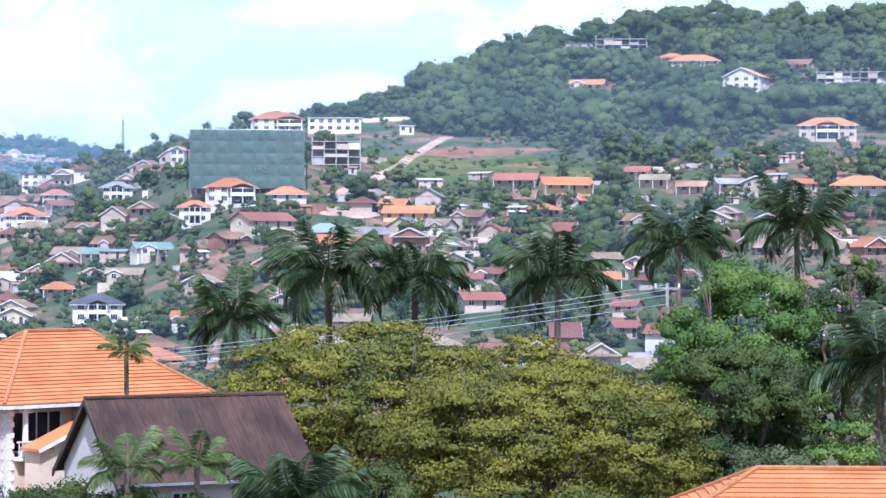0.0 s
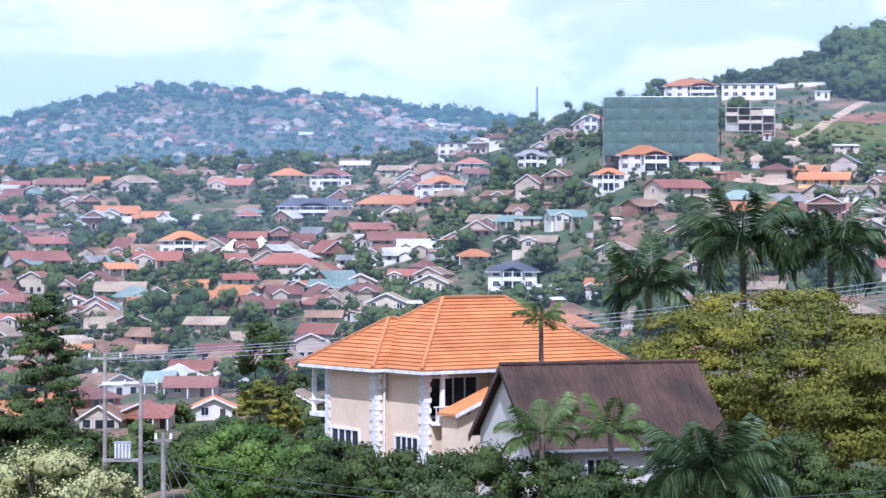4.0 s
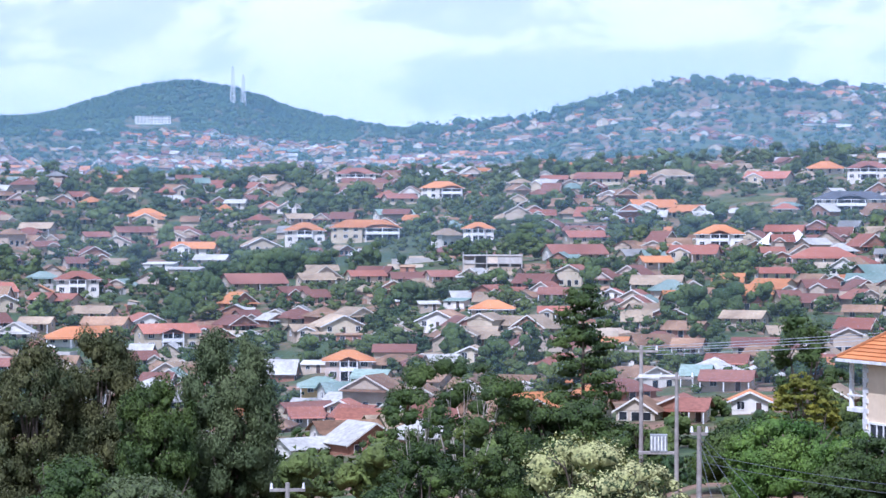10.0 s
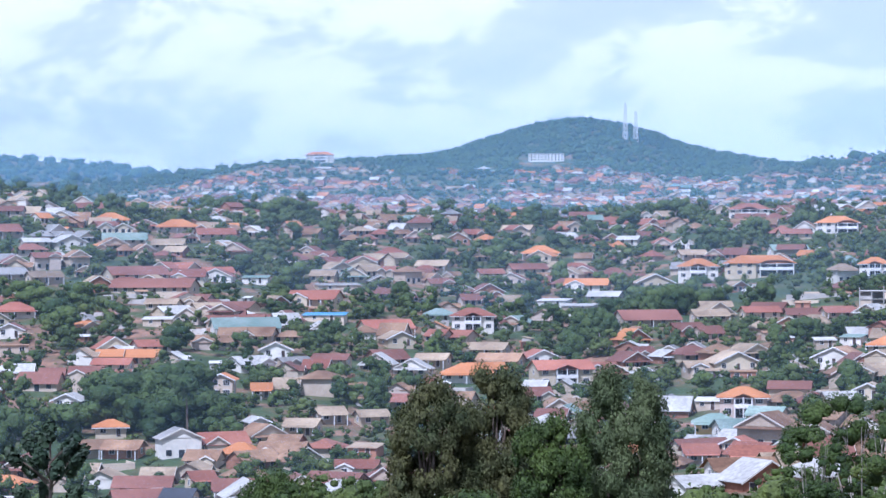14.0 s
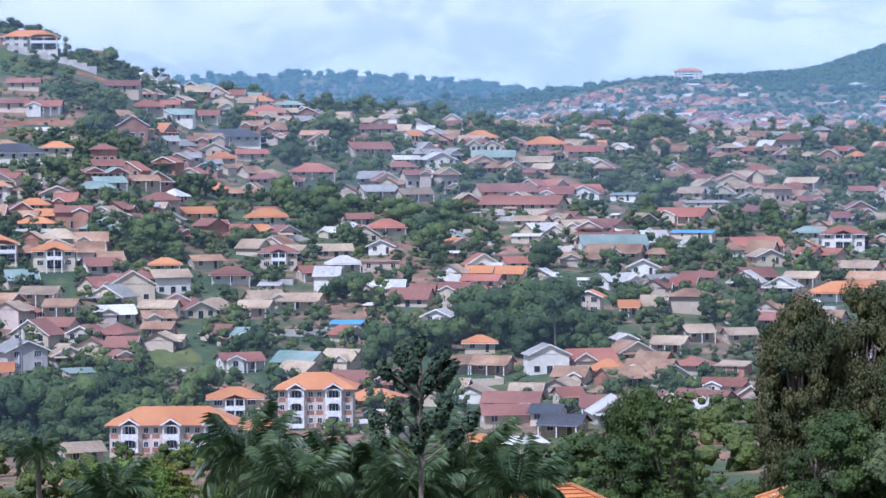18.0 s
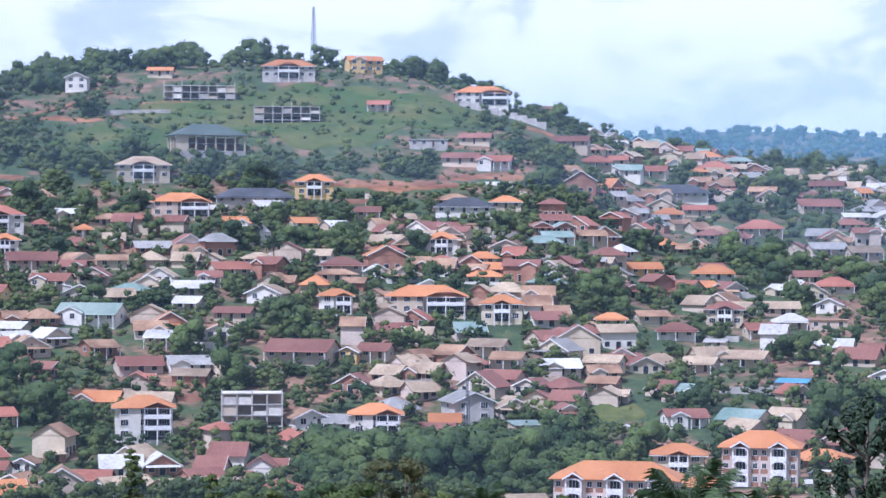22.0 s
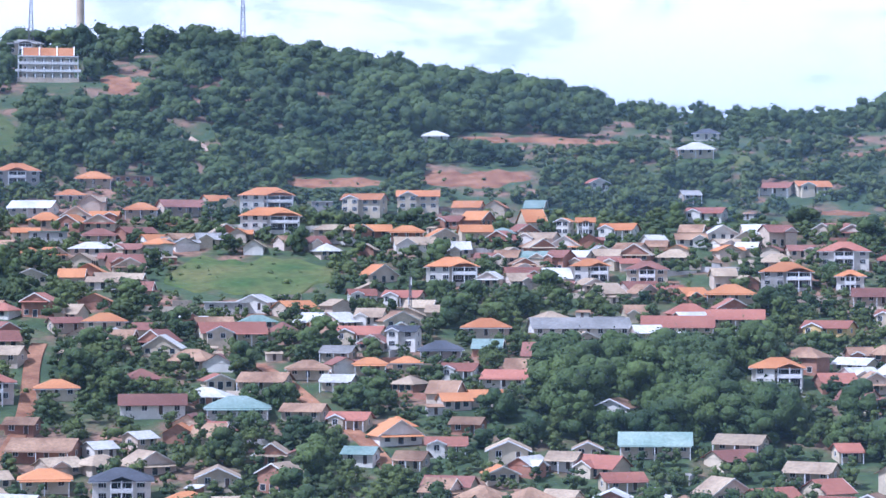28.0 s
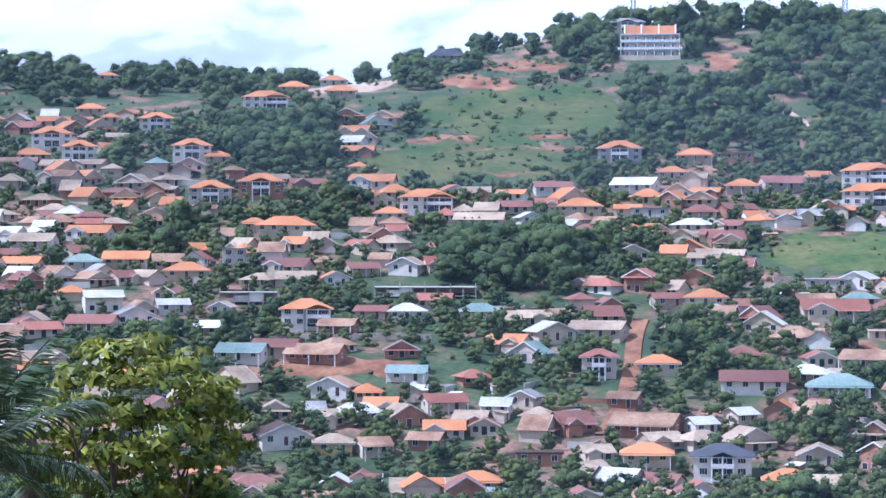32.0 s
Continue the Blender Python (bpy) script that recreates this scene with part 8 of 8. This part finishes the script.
def hilltop_palace():
    top = tagged(new("mansion"), "three-storey white mansion with arcaded balconies and orange roof", "house")
    top.matrix_basis = Matrix.Translation(spot(78.54, 1106) + Vector((0, 0, 0.5))) @ Matrix.Rotation(radians(78.54), 4, "Z")
    w, d, fh = 23.0, 11.0, 3.3
    part("wall", Shape().box(-w / 2, -d / 2 + 2.4, -3, w / 2, d / 2, 3 * fh).mesh("wall", WALL["white"]), top)
    for k in range(1, 3):
        ww = w / 2 + (2.8 if k < 2 else 1.6)
        part("terrace", Shape().box(-ww, -d / 2 - 0.6, k * fh - 0.4, ww, -d / 2 + 2.39, k * fh).box(-ww, -d / 2 - 0.6, k * fh, ww, -d / 2 - 0.4, k * fh + 0.75).mesh("terrace", TRIM), top)
    part("plinth", Shape().box(-w / 2 - 2, -d / 2 - 0.3, -4, w / 2 + 2, -d / 2 + 2.3, 0.4).mesh("plinth", WALL["buff"]), top)
    for k in range(3):
        for i in range(8):
            x = -w / 2 - 1.5 + (w + 3) * i / 7
            part("column", Shape().box(x - 0.28, -d / 2 - 0.4, k * fh, x + 0.28, -d / 2 + 0.1, (k + 1) * fh - 0.38).mesh("column", TRIM), top)
        for i in range(6):
            part("window", window_mesh(1.5, 1.7), top, Matrix.Translation((-w / 2 + w * (i + 0.5) / 6, -d / 2 + 2.38, k * fh + 0.5)))
    part("cornice", Shape().box(-w / 2 - 1.8, -d / 2 - 0.7, 3 * fh - 0.38, w / 2 + 1.8, d / 2 + 0.3, 3 * fh + 0.1).mesh("cornice", TRIM), top)
    part("roof", gable_roof(-w / 2 + 0.6, -d / 2 + 1.0, w / 2 - 0.6, d / 2 - 0.3, 3 * fh + 0.2, 0.82, 0.4).mesh("roof", ROOF["orange"]), top)
    for x in (-w / 2 + 0.2, -w / 6, w / 6, w / 2 - 0.2):
        part("roof_rib", Shape().add([(x - 0.25, -d / 2 + 0.5, 3 * fh + 0.1), (x + 0.25, -d / 2 + 0.5, 3 * fh + 0.1), (x + 0.25, 0.35, 3 * fh + 4.3), (x - 0.25, 0.35, 3 * fh + 4.3), (x - 0.25, -d / 2 + 0.5, 3 * fh + 0.6), (x + 0.25, -d / 2 + 0.5, 3 * fh + 0.6), (x + 0.25, 0.35, 3 * fh + 4.8), (x - 0.25, 0.35, 3 * fh + 4.8)], BOX_FACES).mesh("roof_rib", TRIM), top)


hilltop_palace()


def mast(b, r, h, half, mat, label="steel lattice radio mast with aerials"):
    top = tagged(new("radio_mast"), label, "mast", "radio masts")
    top.matrix_basis = Matrix.Translation(spot(b, r))
    corners = [(-1, -1), (1, -1), (1, 1), (-1, 1)]
    g = max(0.09, 0.00011 * r)
    for x, y in corners:
        part("leg", Shape().tube((x * half, y * half, -1), (x * half * 0.35, y * half * 0.35, h), g, g * 0.8, 5).mesh("leg", mat), top)
    brace = Shape()
    n = int(h / (half * 2.2))
    for k in range(n):
        f0, f1 = k / n, (k + 1) / n
        s0, s1 = half * (1 - 0.65 * f0), half * (1 - 0.65 * f1)
        for i in range(4):
            (x0, y0), (x1, y1) = corners[i], corners[(i + 1) % 4]
            brace.tube((x0 * s0, y0 * s0, f0 * h), (x1 * s1, y1 * s1, f1 * h), g * 0.6, g * 0.6, 4)
            brace.tube((x0 * s1, y0 * s1, f1 * h), (x1 * s1, y1 * s1, f1 * h), g * 0.6, g * 0.6, 4)
    part("bracing", brace.mesh("bracing", mat), top)
    for k, a in enumerate((20, 140, 260)):
        part("aerial", Shape().box(-0.15, -0.1, h * 0.8, 0.15, 0.1, h * 0.8 + 2.2).mesh("aerial", TRIM), top, Matrix.Rotation(radians(a), 4, "Z") @ Matrix.Translation((half, 0, -k * 3.0)))
    part("spike", Shape().tube((0, 0, h), (0, 0, h + 4), g * 0.6, g * 0.3, 5).mesh("spike", mat), top)


DULL_STEEL = material("dull_grey_steel", (0.11, 0.11, 0.12), (0.19, 0.19, 0.20), 0.7, 0.5, 3.0, 0.1)
mast(74.08, 1180, 31, 1.4, DULL_STEEL)
mast(78.93, 1180, 26, 1.4, DULL_STEEL)
mast(53.01, 1138, 27, 1.1, DULL_STEEL)
mast(26.86, 2830, 44, 2.4, TRIM, "white lattice radio mast on the wooded hill")
mast(26.62, 2840, 36, 2.4, TRIM, "white lattice radio mast on the wooded hill")
mast(7.41, 2802, 44, 1.6, DULL_STEEL)
mast(49.4, 590, 14, 0.5, DULL_STEEL)
mast(70.2, 745, 13, 0.5, DULL_STEEL)
tower = tagged(new("water_tower"), "tall pale concrete tower on the hilltop", "tower")
tower.matrix_basis = Matrix.Translation(spot(77.81, 1180))
part("shaft", Shape().tube((0, 0, -2), (0, 0, 27), 2.0, 1.9, 20).mesh("shaft", WALL["buff"]), tower)
part("rim", Shape().tube((0, 0, 27), (0, 0, 27.8), 2.2, 2.2, 20).mesh("rim", WALL["concrete"]), tower)


def pavilion():
    top = tagged(new("pavilion"), "large open concrete house shell with dark grey-green hip roof", "building")
    top.matrix_basis = Matrix.Translation(spot(55.48, 940)) @ Matrix.Rotation(radians(55.48 + 12), 4, "Z")
    w, d, h = 27.0, 17.0, 6.3
    part("roof", hip_roof(-w / 2, -d / 2, w / 2, d / 2, h, 0.48, 0.9).mesh("roof", ROOF["moss"]), top)
    part("plinth", Shape().box(-w / 2, -d / 2, -4, w / 2, d / 2, 0.2).mesh("plinth", WALL["concrete"]), top)
    part("ring_beam", Shape().box(-w / 2, -d / 2, h - 0.9, w / 2, -d / 2 + 0.5, h - 0.3).box(-w / 2, -d / 2 + 0.5, h - 0.9, -w / 2 + 0.5, d / 2, h - 0.3).mesh("ring_beam", WALL["cream"]), top)
    part("mid_slab", Shape().box(-w / 2 + 0.4, -d / 2 + 3, 2.9, w / 2 - 0.4, d / 2 - 0.4, 3.15).mesh("mid_slab", WALL["concrete"]), top)
    part("back_wall", Shape().box(-w / 2 + 0.5, 2, 0.2, w / 2 - 0.5, 2.3, h - 1).mesh("back_wall", WALL["brick"]), top)
    part("end_wall", Shape().box(-w / 2 + 0.1, -d / 2 + 0.1, 0.2, -w / 2 + 5, -d / 2 + 0.4, h - 0.9).mesh("end_wall", WALL["cream"]), top)
    post = Shape().box(-0.28, -0.28, 0.2, 0.28, 0.28, h - 0.3).mesh("column", WALL["cream"])
    for i in range(8):
        part("column", post, top, Matrix.Translation((-w / 2 + 0.4 + (w - 0.8) * i / 7, -d / 2 + 0.3, 0)))
    for y in (-3, 2, 7):
        part("column", post, top, Matrix.Translation((-w / 2 + 0.3, y, 0)))


pavilion()


def apartments(b, r, w, d, floors, wall, turn, label):
    """A block of flats with brick panels, arched balconies and a wide orange hip roof."""
    top = tagged(new("apartment_block"), label, "apartment block")
    top.matrix_basis = Matrix.Translation(spot(b, r)) @ Matrix.Rotation(radians(b + turn), 4, "Z")
    h, fh = 2.8 * floors, 2.8
    part("wall", Shape().box(-w / 2, -d / 2, -3, w / 2, d / 2, h).mesh("wall", WALL[wall]), top)
    part("roof", hip_roof(-w / 2, -d / 2, w / 2, d / 2, h, 0.5, 1.0).mesh("roof", ROOF["orange"]), top)
    n = max(2, int(w / 7))
    for i in range(n):
        x = -w / 2 + w * (i + 0.5) / n
        for k in range(floors):
            z = k * fh
            part("balcony", Shape().box(x - 1.7, -d / 2 - 1.4, z - 0.15, x + 1.7, -d / 2 - 0.01, z + 0.05).box(x - 1.7, -d / 2 - 1.4, z + 0.05, x + 1.7, -d / 2 - 1.3, z + 0.8).mesh("balcony", TRIM), top)
            for s in (-1, 1):
                part("column", Shape().box(x + s * 1.55 - 0.15, -d / 2 - 1.38, z + 0.05, x + s * 1.55 + 0.15, -d / 2 - 1.1, z + fh - 0.16).mesh("column", TRIM), top)
            arch = Shape()
            for a in range(8):
                t0, t1 = math.pi * a / 8, math.pi * (a + 1) / 8
                x0, x1, z0, z1 = x - 1.4 * math.cos(t0), x - 1.4 * math.cos(t1), z + 1.7 + 0.75 * math.sin(t0), z + 1.7 + 0.75 * math.sin(t1)
                arch.add([(x0, -d / 2 - 1.4, z0), (x1, -d / 2 - 1.4, z1), (x1, -d / 2 - 1.4, z + 2.64), (x0, -d / 2 - 1.4, z + 2.64), (x0, -d / 2 - 1.2, z0), (x1, -d / 2 - 1.2, z1), (x1, -d / 2 - 1.2, z + 2.64), (x0, -d / 2 - 1.2, z + 2.64)], BOX_FACES)
            part("arch", arch.mesh("arch", TRIM), top)
            part("window", window_mesh(2.0, 1.9), top, Matrix.Translation((x, -d / 2, z + 0.3)))
            for s in (-1, 1):
                part("window", window_mesh(0.9, 1.1), top, Matrix.Translation((x + s * w / n * 0.38, -d / 2, z + 0.9)))
                part("brick_panel", Shape().box(x + s * w / n * 0.38 - 0.75, -d / 2 - 0.03, z - 0.2, x + s * w / n * 0.38 + 0.75, -d / 2 - 0.004, z + 0.75).mesh("brick_panel", WALL["brick"]), top)
        g = gable_roof(x - 1.8, -d / 2 - 1.5, x + 1.8, -d / 2 + 2.0, h + 0.05, 0.6, 0.35, "y")
        part("gable", g.mesh("gable", ROOF["orange"]), top)
        part("gable_board", barge(x - 1.8, x + 1.8, -d / 2 - 1.8, h + 0.05, 0.6, 0.35, Shape()).mesh("gable_board", TRIM), top)
    for s in (-1, 1):
        for k in range(floors):
            part("window", window_mesh(1.2, 1.2), top, Matrix.Translation((s * w / 2, 0, k * fh + 0.95)) @ Matrix.Rotation(radians(90 * s), 4, "Z"))


apartments(45.9, 503, 25.0, 11.0, 2, "pink", -6, "two-storey cream and brick apartment block with orange hip roof")
apartments(42.6, 532, 16.0, 11.0, 3, "pink", -4, "three-storey white and brick apartment block with arched balconies")


def compound_wall(b0, r0, b1, r1, h, mat, label):
    top = tagged(new("compound_wall"), label, "wall", "compound walls")
    n = max(2, int(math.hypot(radians(b1 - b0) * r0, r1 - r0) / 4))
    for i in range(n):
        p, q = spot(b0 + (b1 - b0) * i / n, r0 + (r1 - r0) * i / n), spot(b0 + (b1 - b0) * (i + 1) / n, r0 + (r1 - r0) * (i + 1) / n)
        t = (q - p).to_2d().normalized()
        o = Vector((-t.y, t.x, 0)) * 0.12
        zb, zt = min(p.z, q.z) - 2, (p.z + q.z) / 2 + h
        v = [p - o, q - o, q + o, p + o]
        part("wall_bay", mesh_of("wall_bay", [(a.x, a.y, zb) for a in v] + [(a.x, a.y, zt) for a in v], BOX_FACES, mat), top)
        part("pier", Shape().box(-0.22, -0.22, zb - p.z, 0.22, 0.22, zt - p.z + 0.15).mesh("pier", mat), top, Matrix.Translation(p))


compound_wall(74.7, 876, 72.2, 874, 2.2, WALL["white"], "white rendered compound wall in bays")
compound_wall(1.36, 716, -0.3, 716, 3.4, WALL["brick"], "long brick compound wall below the yellow house")
compound_wall(49.6, 1030, 47.6, 1018, 2.6, WALL["concrete"], "pale concrete retaining wall of the hilltop house")
compound_wall(1.9, 985, 0.3, 985, 1.6, WALL["white"], "long white boundary wall on the crest")
compound_wall(58.2, 1000, 56.3, 1002, 1.8, WALL["concrete"], "pale concrete boundary wall on the slope")
compound_wall(69.6, 842, 66.5, 840, 2.0, WALL["concrete"], "weathered concrete compound wall")
compound_wall(61.5, 770, 58.9, 772, 1.8, WALL["buff"], "buff compound wall along gardens")
compound_wall(87.5, 690, 83.6, 690, 1.8, WALL["pink"], "long pale wall beside a bare yard")
compound_wall(91, 905, 88.2, 905, 2.0, WALL["white"], "white compound wall below the villas")
house("cross", 51.85, 1090, 15.0, 9.0, 14, "orange", "yellow", 2)
house("flat", 28.70, 2600, 36.0, 14.0, 8, "white", "white", 3)
house("hip", 33.95, 2655, 30.0, 14.0, 0, "orange", "white", 3)
house("hip", 83.26, 1160, 16.0, 8.0, 10, "slate", "concrete", 1, 0.7)
house("hip", 79.06, 1182, 16.0, 9.0, 0, "grey", "buff", 2, 0.4)
tent = new("canopy_tent")
tagged(tent, "white peaked canopy tent among houses", "tent", "canopy tents")
tent.matrix_basis = Matrix.Translation(spot(14.42, 838))
part("canopy", Shape().slab([(-4, -4, 2.6), (4, -4, 2.6), (4, 4, 2.6), (-4, 4, 2.6), (0, 0, 6.8)], [(0, 1, 4), (1, 2, 4), (2, 3, 4), (3, 0, 4)], 0.08).mesh("canopy", TRIM), tent)
for x in (-3.9, 3.9):
    for y in (-3.9, 3.9):
        part("tent_pole", Shape().tube((x, y, -1), (x, y, 2.6), 0.09, 0.09, 6).mesh("tent_pole", TRIM), tent)
copy_thing(tent, Matrix.Translation(spot(13.8, 838)))
cupola = tagged(new("small_tower"), "small white tower with a pointed pale dome", "tower")
cupola.matrix_basis = Matrix.Translation(spot(54.19, 806))
part("shaft", Shape().box(-2.2, -2.2, -2, 2.2, 2.2, 4.2).mesh("shaft", WALL["white"]), cupola)
part("dome", Shape().tube((0, 0, 4.2), (0, 0, 5.0), 2.9, 2.0, 12).tube((0, 0, 5.0), (0, 0, 6.2), 1.9, 0.9, 12).tube((0, 0, 6.2), (0, 0, 8.0), 0.8, 0.05, 12).mesh("dome", WALL["concrete"]), cupola)


# ---- haze: thin blue see-through sheets, added over the valleys in place of hazy air ----
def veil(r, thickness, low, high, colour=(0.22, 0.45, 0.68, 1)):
    """A curved sheet that imitates haze at a distance: thickness is the share of light that it scatters; it thins out
    upwards.
    """
    m = bpy.data.materials.new("haze_sheet")
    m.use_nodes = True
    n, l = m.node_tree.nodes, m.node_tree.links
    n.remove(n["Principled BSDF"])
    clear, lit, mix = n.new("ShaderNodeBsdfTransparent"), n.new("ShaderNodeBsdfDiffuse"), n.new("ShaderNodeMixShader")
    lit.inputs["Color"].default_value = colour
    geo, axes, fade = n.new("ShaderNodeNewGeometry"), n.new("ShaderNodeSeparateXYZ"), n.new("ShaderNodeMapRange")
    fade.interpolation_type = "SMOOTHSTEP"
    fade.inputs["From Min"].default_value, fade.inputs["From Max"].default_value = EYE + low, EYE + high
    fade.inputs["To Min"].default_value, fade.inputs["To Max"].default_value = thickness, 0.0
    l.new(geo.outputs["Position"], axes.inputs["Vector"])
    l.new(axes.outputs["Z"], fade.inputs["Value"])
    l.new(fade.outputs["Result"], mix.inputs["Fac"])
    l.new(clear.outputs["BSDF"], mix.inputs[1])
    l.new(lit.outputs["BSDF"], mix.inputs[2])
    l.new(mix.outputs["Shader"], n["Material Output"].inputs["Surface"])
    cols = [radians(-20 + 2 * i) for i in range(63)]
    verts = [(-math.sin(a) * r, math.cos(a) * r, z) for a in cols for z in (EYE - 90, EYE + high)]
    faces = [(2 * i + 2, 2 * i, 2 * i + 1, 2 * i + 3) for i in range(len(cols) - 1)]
    tagged(new("haze", mesh_of("haze", verts, faces, m)), "thin blue see-through sheet standing in for valley haze", "haze", kind="structure")


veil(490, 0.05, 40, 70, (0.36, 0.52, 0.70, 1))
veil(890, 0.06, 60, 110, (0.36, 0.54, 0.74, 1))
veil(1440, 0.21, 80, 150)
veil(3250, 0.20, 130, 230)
